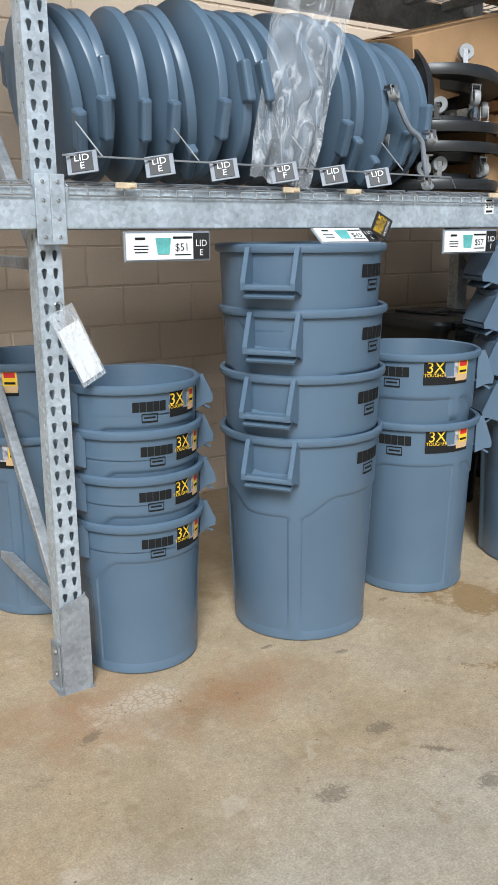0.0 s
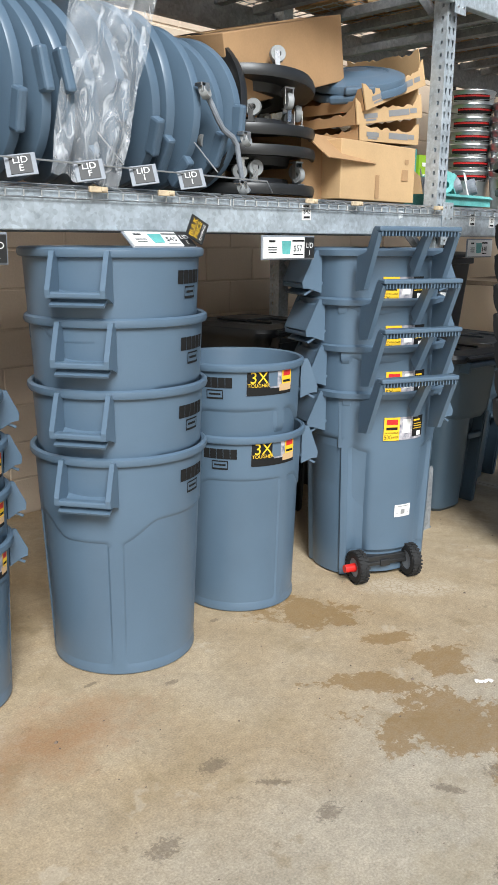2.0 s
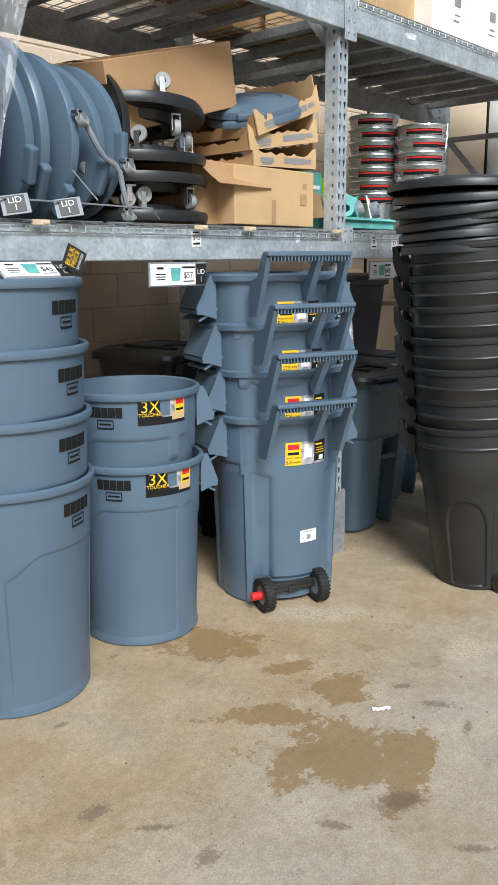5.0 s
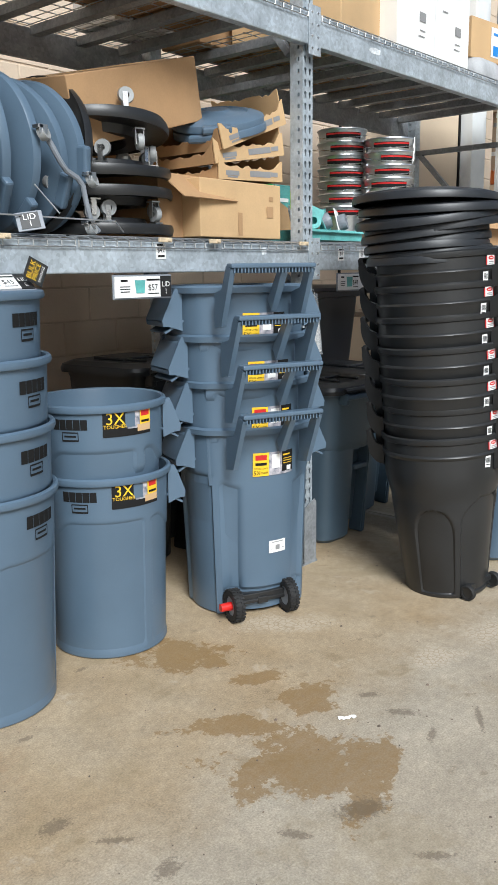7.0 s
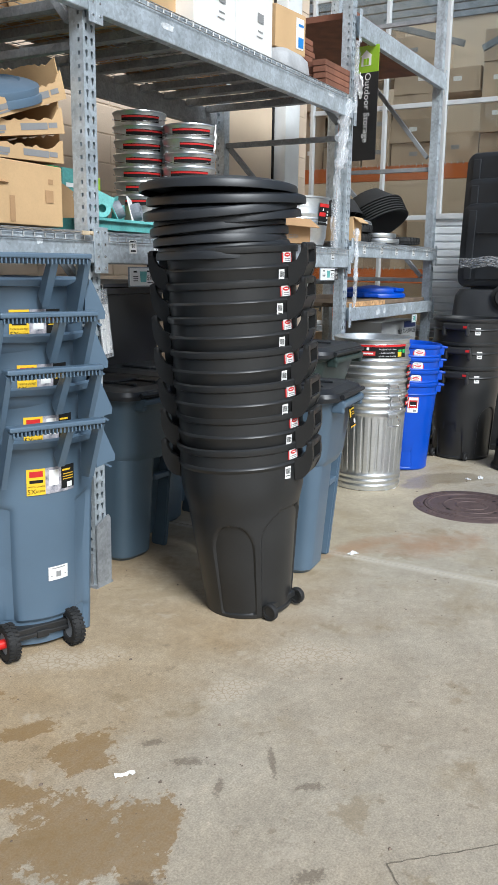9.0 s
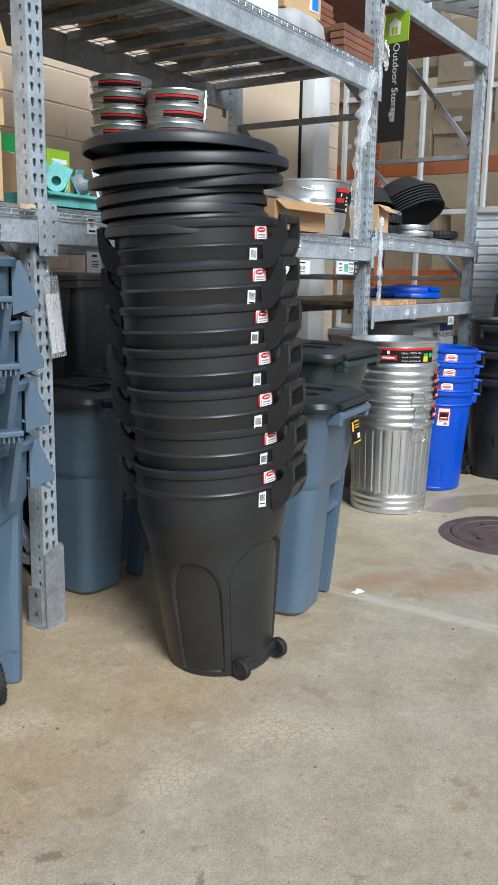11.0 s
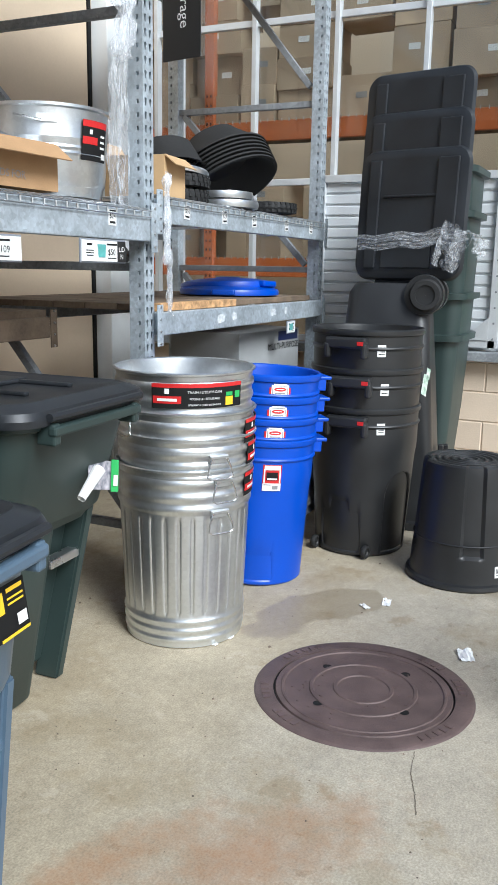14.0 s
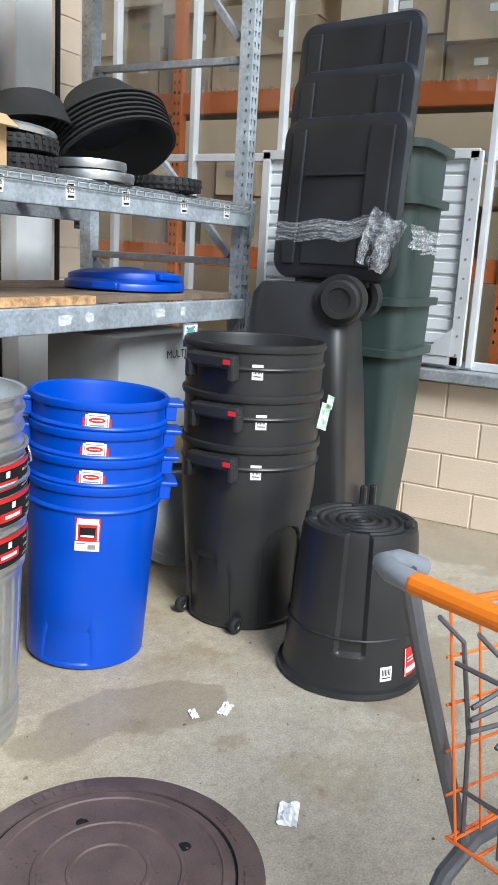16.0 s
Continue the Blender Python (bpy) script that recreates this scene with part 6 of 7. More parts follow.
def tyre(m, r=0.135, w=0.062):
    t = thing("pneumatic_tyre", "black knobbly rubber wheelbarrow tyre on the shelf", "tyre", m, "tyres")
    part("carcass", lathe([(r * 0.5, -w * 0.3), (r * 0.8, -w * 0.5), (r * 0.95, -w * 0.4), (r, 0), (r * 0.95, w * 0.4), (r * 0.8, w * 0.5), (r * 0.5, w * 0.3)], 40, True), M_RUBBER, t, smooth=True)
    bm = bmesh.new()
    for k in range(30):
        for s in (-0.3, 0.02, 0.33):
            add_box(bm, (0, 0, 0), (0.010, 0.015, 0.013), pose(0, 0, 0, 0, 0, 12 * k + 6 * (s > 0)) @ pose(r * (0.99 if abs(s) < 0.1 else 0.965), 0, s * w))
    part("tread", bm, M_RUBBER, t)
    part("hub", lathe([(0.012, -0.03), (r * 0.5, -0.02), (r * 0.52, 0.0), (r * 0.5, 0.02), (0.012, 0.03)], 24, True), M_STEEL, t)
    return t


tyre(pose(3.35, 0.20, B3 + 0.05, 0, 0, 0), 0.15)
tyre(pose(3.36, 0.20, B3 + 0.115, 0, 2, 40), 0.15)
tyre(pose(4.19, 0.10, B3 + 0.052, 0, 0, 10), 0.16)
carton("small brown carton with torn flaps beside the tyres", pose(3.02, 0.17, B3 + 0.015, 0, 0, 6), (0.22, 0.28, 0.17), M_CARD_PALE, flaps=0.07)
for k, (r, x, z) in enumerate(((0.17, 3.69, 0.0), (0.15, 3.67, 0.042))):
    tagged(part("metal_ring", lathe([(r * 0.8, 0.0), (r, 0.002), (r + 0.004, 0.02), (r, 0.036), (r * 0.75, 0.038), (0.001, 0.03)], 44), M_CAN, None, smooth=True, m=pose(x, 0.12, B3 + 0.017 + z)), "flat bright metal drip pan stacked on the shelf", "pan", "metal pans")
tagged(part("metal_ring", lathe([(0.11, 0.0), (0.14, 0.002), (0.144, 0.02), (0.135, 0.03), (0.001, 0.03)], 44), M_CAN, None, smooth=True, m=pose(3.36, 0.2, B3 + 0.152, 3, 6, 0)), "flat bright metal drip pan lying on the tyres", "pan", "metal pans")
for k in range(7):
    tagged(part("rubber_pan", lathe([(0.001, 0.02), (0.15, 0.0), (0.155, 0.01), (0.255, 0.14), (0.275, 0.145), (0.277, 0.155), (0.262, 0.157), (0.25, 0.147), (0.16, 0.02), (0.001, 0.03)], 56), M_RUBBER, None, smooth=True, m=Matrix.Translation((4.03, 0.33, B3 + 0.30)) @ Vector((-0.10, -0.48, -0.80)).to_track_quat("Z", "Y").to_matrix().to_4x4() @ pose(0, 0, 0.022 * k - 0.12)), "black rubber pan in a tilted nested stack", "pan", "rubber pans")
tagged(part("rubber_pan", lathe([(0.001, 0.02), (0.15, 0.0), (0.205, 0.13), (0.224, 0.145), (0.2, 0.137), (0.15, 0.02), (0.001, 0.03)], 56), M_RUBBER, None, smooth=True, m=pose(3.72, 0.50, B3 + 0.33, 165, 10, 0)), "black rubber pan lying upside down behind the tyres", "pan", "rubber pans")
# under the third bay
mp = carton("grey carton printed MULTI-PURPOSE under the rack", pose(4.30, 0.33, 0.55, 0, 0, -4), (0.75, 0.45, 0.47), mat("grey_carton", (0.36, 0.37, 0.37), 0.7, vary=0.08, bump=0.05), tape=False)
part("lettering", lay(lettering("MULTI-PURPOSE", 0.055), pose(0.16, -0.229, 0.37)), M_INK, mp)
part("label_band", lay(bars([(0.22, 0.43, 0.26, 0.055)]), pose(0, -0.2275, 0)), mat("navy_print", (0.02, 0.03, 0.10), 0.5, bump=0), mp)
carton("dusty carton on the floor under the rack", pose(4.30, 0.36, 0.003), (0.8, 0.5, 0.54), M_CARD_OLD)
tagged(part("can_lid", lathe([(0.001, 0.03), (0.10, 0.03), (0.12, 0.022), (0.19, 0.018), (0.2, 0.0), (0.235, 0.004), (0.24, -0.012), (0.2, -0.01), (0.001, 0.01)], 64), M_CAN, None, smooth=True, m=pose(3.98, -0.17, 0.243, 0, -76, 51)), "round galvanised can lid leaning under the rack", "lid")

# ---- goods behind, under the racks ----
for dz in (0.0, 0.275):
    copy_thing(nested["pair"][1 if dz else 0], pose(-2.60, 0.80, dz + 0.003, 0, 0, -42))
lidded_bin("black wheeled bin with closed lid in the shade under the rack", "black bins", pose(-0.42, 0.80, 0.003, 0, 0, 5), 0.38, 0.40, 0.50, 0.52, 1.02, M_BLACK, M_LID, 0)
for k in range(4):
    t = thing("storage_tote", "large black plastic tote stacked under the rack", "tote", pose(1.30 if k > 1 else 0.45, 0.99 if k > 1 else 0.82, 0.003 + 0.69 * (k % 2)), "black totes")
    part("body", loft([(0.55, 0.36, 0.05, 0, 0, 0), (0.68, 0.44, 0.06, 0.60, 0, 0), (0.72, 0.48, 0.06, 0.605, 0, 0), (0.72, 0.48, 0.06, 0.64, 0, 0)]), M_BLACK, t, smooth=True)
    part("lid", loft([(0.73, 0.49, 0.06, 0.645, 0, 0), (0.73, 0.49, 0.06, 0.665, 0, 0), (0.66, 0.42, 0.05, 0.68, 0, 0)]), M_LID, t, smooth=True)
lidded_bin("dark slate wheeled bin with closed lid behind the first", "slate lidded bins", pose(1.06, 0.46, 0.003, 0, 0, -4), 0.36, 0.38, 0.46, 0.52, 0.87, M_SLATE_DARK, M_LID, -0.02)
tagged(part("deck_board", boxes(((2.21, 0.78, 1.165), (1.05, 0.55, 0.03))), M_WOOD), "weathered wooden shelf board behind the lidded bins", "board")
shelf_beam(1.66, X3, 1.06, 1.15, 0.50, False, M_WOOD, 0.04)

# ---- price signs and tags on the beams ----


def price_sign(x, z, w, h, price, yaw=0, tilt=0, y=-0.045, tone=None, tail="LID\nE", bin_colour=None):
    s = thing("price_sign", "white shelf price sign with a small bin picture", "sign", pose(x, y, z, tilt, 0, yaw), "shelf price signs")
    part("frame", boxes(((0, 0.004, 0), (w + 0.012, 0.006, h + 0.012)), bevel=0.002), M_GREYPL, s)
    part("card", boxes(((-w * 0.1 if tail else 0, -0.001, 0), (w * 0.8 if tail else w, 0.004, h))), M_WHITE, s)
    part("picture", lay(prism([(-0.022, -h * 0.3), (0.018, -h * 0.3), (0.024, h * 0.32), (-0.028, h * 0.32)], 0.002), pose(-w * 0.06, -0.004, 0)), bin_colour or M_TEAL, s)
    part("lettering", lay(lettering(price, h * 0.42), pose(w * 0.16, -0.0042, -0.004)), M_INK, s)
    part("printed_mark", lay(bars([(w * 0.17, h * 0.33, w * 0.24, h * 0.09), (-w * 0.34, h * 0.30, w * 0.12, h * 0.1), (-w * 0.33, h * 0.02, w * 0.17, h * 0.045), (-w * 0.33, -h * 0.1, w * 0.17, h * 0.045), (-w * 0.33, -h * 0.22, w * 0.15, h * 0.045), (w * 0.17, -h * 0.33, w * 0.2, h * 0.05)]), pose(0, -0.0038, 0)), M_INK, s)
    if tail:
        part("end_panel", boxes(((w * 0.4, -0.001, 0), (w * 0.2, 0.0045, h))), M_TAG, s)
        for k, line in enumerate(tail.split("\n")):
            part("lettering", lay(lettering(line, h * 0.36), pose(w * 0.4, -0.0045, h * (0.1 - 0.36 * k))), M_WHITE, s)
    return s


price_sign(-2.42, 1.418, 0.285, 0.078, "$51")
price_sign(-1.76, 1.446, 0.25, 0.07, "$45", tilt=-52, y=-0.10)
price_sign(-1.09, 1.418, 0.285, 0.078, "$57", tail="LID\nI")
price_sign(0.31, 1.412, 0.225, 0.078, "$48", tail="")
price_sign(1.80, 1.42, 0.255, 0.074, "$109", tail="", bin_colour=M_INK)
price_sign(2.385, 1.424, 0.275, 0.074, "$50", tail="LID\nN")
price_sign(4.21, 1.05, 0.105, 0.06, "$8", tail="", y=-0.05)
bs = thing("bulk_price_flag", "black diamond flag with yellow BULK PRICE lettering", "sign", pose(-1.635, -0.135, 1.478, -12, -62, 8))
part("plate", boxes(((0, 0, 0), (0.075, 0.003, 0.075)), bevel=0.001), M_TAG, bs)
part("lettering", lay(lettering("BULK", 0.026), pose(0, -0.0025, 0.018)), M_YELLOW, bs)
part("lettering", lay(lettering("PRICE", 0.023), pose(0, -0.0025, -0.003)), M_YELLOW, bs)
part("lettering", lay(lettering("SAVINGS", 0.014), pose(0, -0.0025, -0.022)), M_WHITE, bs)


def beam_tag(x, z, txt, y=-0.0365, tilt=0):
    t = thing("price_tag", "small white paper price tag stuck on the beam", "tag", pose(x, y, z, 0, tilt, 0), "beam price tags")
    part("paper", boxes(((0, 0, 0), (0.052, 0.0015, 0.058))), M_WHITE, t)
    part("lettering", lay(lettering(txt, 0.026), pose(0, -0.0015, 0.004)), M_INK, t)
    part("printed_mark", lay(bars([(0, 0.024, 0.04, 0.006), (0, -0.018, 0.036, 0.008)]), pose(0, -0.0014, 0)), M_INK, t)


for x, z, s in ((-0.985, 1.55, "$42"), (0.235, 1.545, "$6"), (0.42, 1.54, "$9"), (1.815, 1.54, "$20"), (2.455, 1.548, "$24"), (3.023, 1.602, "$16"), (3.382, 1.603, "$22"), (3.715, 1.603, "$19"), (4.137, 1.604, "$14"), (4.51, 1.606, "$12")):
    beam_tag(x, z, s, tilt=rl.uniform(-4, 4))
# literature pockets hung on the uprights
for x, z, h in ((-2.675, 1.265, 0.24), (0.055, 1.36, 0.30)):
    lp = thing("leaflet_pocket", "clear plastic pocket with white leaflets hung on the upright", "leaflet pocket", pose(x, -0.03, z - h, -4, -24 if x < -1 else -3, 10), "leaflet pockets")
    part("pocket", boxes(((0, 0, h / 2), (0.09, 0.006, h)), bevel=0.002), M_FILM, lp)
    part("leaflet", boxes(((0, 0, h * 0.42), (0.078, 0.002, h * 0.72))), M_WHITE, lp)
    part("ring", tube([(0.014 * math.cos(a), 0, h + 0.008 + 0.014 * math.sin(a)) for a in [6.28 * i / 14 for i in range(14)]], 0.0015, 6, closed=True), M_STEEL, lp)


# ---- end wall: window, shutter, stock room ----
XW = XE + 0.04
win = thing("window_1", "tall aluminium framed window into the stock room", "window", pose(XW, 0, 0), kind="structure")
for y in (1.56, 1.36, 0.77, 0.165, -0.442, -1.05, -1.66, -2.27, -2.9, -3.5):
    part("mullion", boxes(((0, y, 2.5), (0.06, 0.035, 3.24)), bevel=0.004), M_ALU, win)
for z in (0.89, 1.97, 3.03, 4.10):
    part("transom", boxes(((0.012, -1.0, z), (0.035, 5.2, 0.045)), bevel=0.004), M_ALU, win)
part("window_sill", boxes(((-0.06, -1.0, 0.835), (0.16, 5.2, 0.06)), bevel=0.006), M_ZINC_DARK, win)
ys = [1.56, 1.36, 0.77, 0.165, -0.442, -1.05, -1.66, -2.27, -2.9, -3.5]
for a, b in zip(ys, ys[1:]):
    for z0, z1 in ((0.91, 1.93), (1.97, 3.01), (3.05, 4.08)):
        p = part("pane", boxes(((0.02, (a + b) / 2, (z0 + z1) / 2), (0.005, a - b - 0.03, z1 - z0))), M_GLASS, win)
        p.visible_shadow = False

sh = thing("ribbed_shutter", "ribbed zinc sheet panel in a riveted aluminium frame", "shutter", pose(XE - 0.02, -0.36, 0.03))
bm = bmesh.new()
prof = []
z = 0.90
while z < 1.90:
    prof += [(0.0, z), (0.0, z + 0.050), (0.014, z + 0.056), (0.014, z + 0.068)]
    z += 0.074
va = [bm.verts.new((x, 0.56, zz)) for x, zz in prof]
vb = [bm.verts.new((x, -0.60, zz)) for x, zz in prof]
for i in range(len(prof) - 1):
    bm.faces.new((va[i], va[i + 1], vb[i + 1], vb[i]))
part("sheet", bm, M_SHUTTER, sh)
for c, s in (((-0.01, 0.575, 1.41), (0.03, 0.05, 1.10)), ((-0.01, -0.63, 1.41), (0.03, 0.065, 1.10)), ((-0.01, -0.02, 1.945), (0.03, 1.25, 0.05)), ((-0.01, -0.02, 0.885), (0.03, 1.25, 0.05))):
    part("frame_bar", boxes((c, s), bevel=0.003), M_ALU, sh)
part("corner_plate", prism([(0.0, 0.0), (0.16, 0.0), (0.0, 0.15)], 0.004, pose(-0.03, -0.60, 0.91, 0, 0, 90)), M_ALU, sh)
for k in range(11):
    part("rivet", lay(lathe([(0.0, 0.004), (0.006, 0.003), (0.007, 0.0)], 8), pose(-0.026, -0.63, 0.92 + 0.1 * k, 0, -90, 0)), M_ZINC_DARK, sh)

# stock room: translucent roof sheet on steel purlins, orange racking, cartons
M_ROOF = bpy.data.materials.new("translucent_roof_sheet")
M_ROOF.use_nodes = True
rn, rk = M_ROOF.node_tree.nodes, M_ROOF.node_tree.links
tl_ = rn.new("ShaderNodeBsdfTranslucent")
tl_.inputs[0].default_value = (0.9, 0.92, 0.92, 1)
nz_ = rn.new("ShaderNodeTexNoise")
nz_.inputs["Scale"].default_value = 3
rp_ = rn.new("ShaderNodeValToRGB")
rp_.color_ramp.elements[0].color = (0.82, 0.84, 0.84, 1)
rp_.color_ramp.elements[1].color = (0.95, 0.96, 0.96, 1)
rk.new(nz_.outputs["Fac"], rp_.inputs["Fac"])
rk.new(rp_.outputs["Color"], tl_.inputs[0])
clear_ = rn.new("ShaderNodeBsdfTransparent")
clear_.inputs[0].default_value = (0.93, 0.95, 0.95, 1)
mixr_ = rn.new("ShaderNodeMixShader")
mixr_.inputs[0].default_value = 0.40
rk.new(tl_.outputs[0], mixr_.inputs[1])
rk.new(clear_.outputs[0], mixr_.inputs[2])
rk.new(mixr_.outputs[0], rn["Material Output"].inputs["Surface"])
bm = bmesh.new()
n = 44
va = [bm.verts.new((5.45, 4.1 - 10.0 * i / n, 4.25 + 0.015 * math.sin(i * 1.6))) for i in range(n + 1)]
vb = [bm.verts.new((9.6, 4.1 - 10.0 * i / n, 5.05 + 0.015 * math.sin(i * 1.6))) for i in range(n + 1)]
for i in range(n):
    bm.faces.new((va[i], va[i + 1], vb[i + 1], vb[i]))
tagged(part("ceiling_inside", bm, M_ROOF), "pale translucent corrugated roof sheet over the stock room", "roof", kind="structure")
for k in range(5):
    x = 5.6 + 0.95 * k
    tagged(part("trim", boxes(((x, -0.9, 4.17 + 0.193 * (x - 5.45)), (0.06, 9.9, 0.10))), M_ZINC_DARK), "steel purlin under the roof sheet", "trim", kind="structure")
for y, a in ((0.9, 18), (-0.6, -24), (-2.0, 22)):
    tagged(part("trim", boxes(((6.2, y, 3.95), (0.05, 1.4, 0.06), pose(0, 0, 0)), bevel=0.0), M_ZINC_DARK, None, m=Matrix.Translation((0, 0, 0)) @ pose(6.2, y, 3.95, a, 0, 0) @ pose(-6.2, -y, -3.95)), "steel roof brace", "trim", kind="structure")

XR = 7.0
for z in (1.30, 2.495):
    ob = thing("orange_beam", "orange painted steel rack beam in the stock room", "shelf beam", pose(XR, -0.2, z), "orange beams")
    part("beam", boxes(((0, 0, 0.085), (0.05, 8.0, 0.17)), bevel=0.006), M_ORANGE, ob)
    part("deck", boxes(((0.5, 0, 0.13), (0.9, 8.0, 0.03))), M_WOOD, ob)
    bmt = bmesh.new()
    for k in range(115):
        add_box(bmt, (-0.03, -3.97 + 0.069 * k, 0.172), (0.012, 0.006, 0.03))
    part("wire_ends", bmt, M_WIRE, ob)
for y in (3.75, 1.93, -0.85, -3.4):
    up = thing("orange_upright", "orange painted perforated rack upright", "rack upright", pose(XR - 0.01, y, 0), "orange uprights")
    part("post", boxes(((0, 0, 2.0), (0.08, 0.09, 4.0)), bevel=0.004), M_ORANGE, up)
    for k in range(26):
        part("slot", boxes(((-0.041, 0.02, 0.9 + 0.08 * k), (0.002, 0.014, 0.024)), ((-0.041, -0.02, 0.9 + 0.08 * k), (0.002, 0.014, 0.024))), M_INK, up)
rb = random.Random(21)
for layer, (z0, tall) in enumerate(((2.65, True), (1.455, False))):
    y = 3.80
    while y > -4.0:
        w = rb.uniform(0.34, 0.55)
        z = z0
        while z < z0 + (1.35 if tall else 0.45):
            h = rb.uniform(0.26, 0.42)
            if rb.random() < (0.94 if tall else 0.6):
                d = rb.uniform(0.4, 0.6)
                carton("dusty brown carton stacked on stock room racking", pose(XR + d / 2 + rb.uniform(0, 0.12), y - w / 2, z, 0, 0, rb.uniform(-5, 5)), (d, w - 0.02, h), M_CARD_OLD, tape=False, group="stock cartons",
                       marks=[([(rb.uniform(-0.08, 0.08), h * 0.55, 0.10, 0.05)], pose(-d / 2 - 0.003, 0, 0, 0, 0, 90), M_WHITE if rb.random() < 0.5 else M_GREYINK)])
            z += h + 0.002
        y -= w
carton("teal plastic crate on the stock room shelf", pose(7.05, -0.98, 2.65, 0, 0, 3), (0.3, 0.32, 0.34), M_TEAL, tape=False, name="plastic_crate")
tagged(part("drum", lathe([(0.001, 0.0), (0.25, 0.0), (0.27, 0.03), (0.27, 0.2), (0.28, 0.21), (0.28, 0.24), (0.27, 0.25), (0.27, 0.5), (0.25, 0.53), (0.001, 0.52)], 36), M_GREENP, None, smooth=True, m=pose(6.6, -1.5, 0.60)), "green plastic drum behind the window", "drum")
tagged(part("stock_table", boxes(((6.7, -1.5, 0.58), (0.9, 2.2, 0.04)), ((6.35, -0.5, 0.28), (0.05, 0.05, 0.56)), ((6.35, -2.5, 0.28), (0.05, 0.05, 0.56))), M_WOOD), "plain wooden bench behind the window", "bench")


# ---- nested green bins with their lids hanging open ----
gs = Matrix.Translation((4.93, -0.64, 0.003))
for k, (z, tl_deg) in enumerate(((0.0, 0.0), (0.24, 0.6), (0.70, 1.2), (0.94, 2.2))):
    b = thing("open_bin", "dark green wheeled bin nested in a tall wrapped stack", "wheeled bin", gs @ pose(0.0, -0.02 * k, z, -tl_deg, 0, 0), "wrapped green bins")
    part("body", loft([(0.34, 0.36, 0.05, 0.0, 0, 0), (0.36, 0.38, 0.06, 0.02, 0, 0), (0.44, 0.46, 0.07, 0.55, 0, 0), (0.49, 0.50, 0.08, 0.975, 0, 0)]), M_GREEN, b, smooth=True)
    part("rim", loft([(0.488, 0.498, 0.08, 0.965, 0, 0), (0.55, 0.56, 0.09, 0.970, 0, 0), (0.555, 0.565, 0.09, 1.005, 0, 0), (0.49, 0.50, 0.08, 1.008, 0, 0)]), M_GREEN, b, smooth=True)


def hanging_lid(m, w=0.64, h=0.69):
    """A bin lid seen from above: rounded slab, raised rim, sunken middle with a ridge, bright edge lines."""
    d = thing("bin_lid", "black bin lid hanging open against the stack", "lid", m, "hanging lids")
    slab = lay(loft([(w, h, 0.08, 0.0, 0, 0), (w + 0.01, h + 0.01, 0.085, 0.012, 0, 0), (w - 0.01, h - 0.01, 0.08, 0.034, 0, 0), (w * 0.86, h * 0.90, 0.04, 0.046, 0, 0), (w * 0.80, h * 0.85, 0.035, 0.046, 0, 0)]), pose(0, 0, 0, 90, 0, 0))
    part("slab", slab, M_LID, d, smooth=True)
    for x, ww in ((-w * 0.34, 0.07), (w * 0.33, 0.12)):
        part("rib", boxes(((x, -0.052, 0), (ww, 0.016, h * 0.84)), bevel=0.006), M_LID, d)
    part("rib", boxes(((0, -0.051, h * 0.14), (w * 0.5, 0.014, 0.012)), bevel=0.004), M_LID, d)
    part("panel", boxes(((0, -0.051, -h * 0.33), (w * 0.46, 0.012, h * 0.17)), bevel=0.004), M_LID, d)
    part("hinge", tube([(-w * 0.3, 0.0, -h / 2 - 0.012), (w * 0.3, 0.0, -h / 2 - 0.012)], 0.014), M_LID, d)
    return d


LY = -(90 + 12)
hanging_lid(pose(4.61, -0.62, 2.105, -4, 0, LY))
hanging_lid(pose(4.515, -0.64, 1.88, -4, 0, LY))
hanging_lid(pose(4.425, -0.66, 1.67, -4, 0, LY))

# stretch wrap band round the stack and its bunched end
drape("stretch_film", "crumpled stretch wrap band round the bin stack", 0.62, 0.085, pose(4.34, -0.66, 1.58, 2, -3, LY), M_WRAP, seed=4, amp=0.005, folds=1, nx=50, cat="wrap")
drape("stretch_film", "crumpled stretch wrap band round the bin stack", 0.40, 0.10, pose(4.59, -1.005, 1.565, 2, 4, 0), M_WRAP, seed=6, amp=0.012, folds=3, cat="wrap")
drape("stretch_film", "bunched loose end of stretch wrap hanging down", 0.20, 0.23, pose(4.27, -0.955, 1.60, 0, 24, LY), M_WRAP, seed=9, amp=0.013, folds=1.6, nx=34, taper=0.35, cat="wrap")

# ---- upside-down black wheeled bin ----
ub = thing("upturned_bin", "black wheeled bin standing upside down, wheels on top", "wheeled bin", pose(4.26, -0.61, 0.003, 0, 0, 8))
part("body", loft([(0.52, 0.66, 0.05, 0.0, 0.02, 0), (0.52, 0.66, 0.05, 0.04, 0.02, 0), (0.48, 0.62, 0.05, 0.05, 0.02, 0), (0.42, 0.50, 0.06, 0.8, 0.01, 0), (0.34, 0.42, 0.07, 1.255, 0, 0), (0.28, 0.36, 0.07, 1.305, 0, 0)]), M_BLACK, ub, smooth=True)
for x in (-0.12, -0.02, 0.08):
    part("rib", boxes(((x, -0.262, 0.62), (0.03, 0.04, 1.05), pose(0, 0, 0, -4.6, 0, 0)), bevel=0.008), M_BLACK, ub)
for y in (-0.17, 0.17):
    part("arch", lay(lathe([(0.075, -0.05), (0.10, -0.05), (0.105, 0.0), (0.10, 0.05), (0.075, 0.05)], 32, True), pose(y * 0.85, -0.19, 1.25, 0, 90, 0)), M_BLACK, ub)
    w = wheel(ub, pose(y * 1.2, -0.20, 1.25, 0, 0, 90), 0.082, 0.05, M_BLACK)
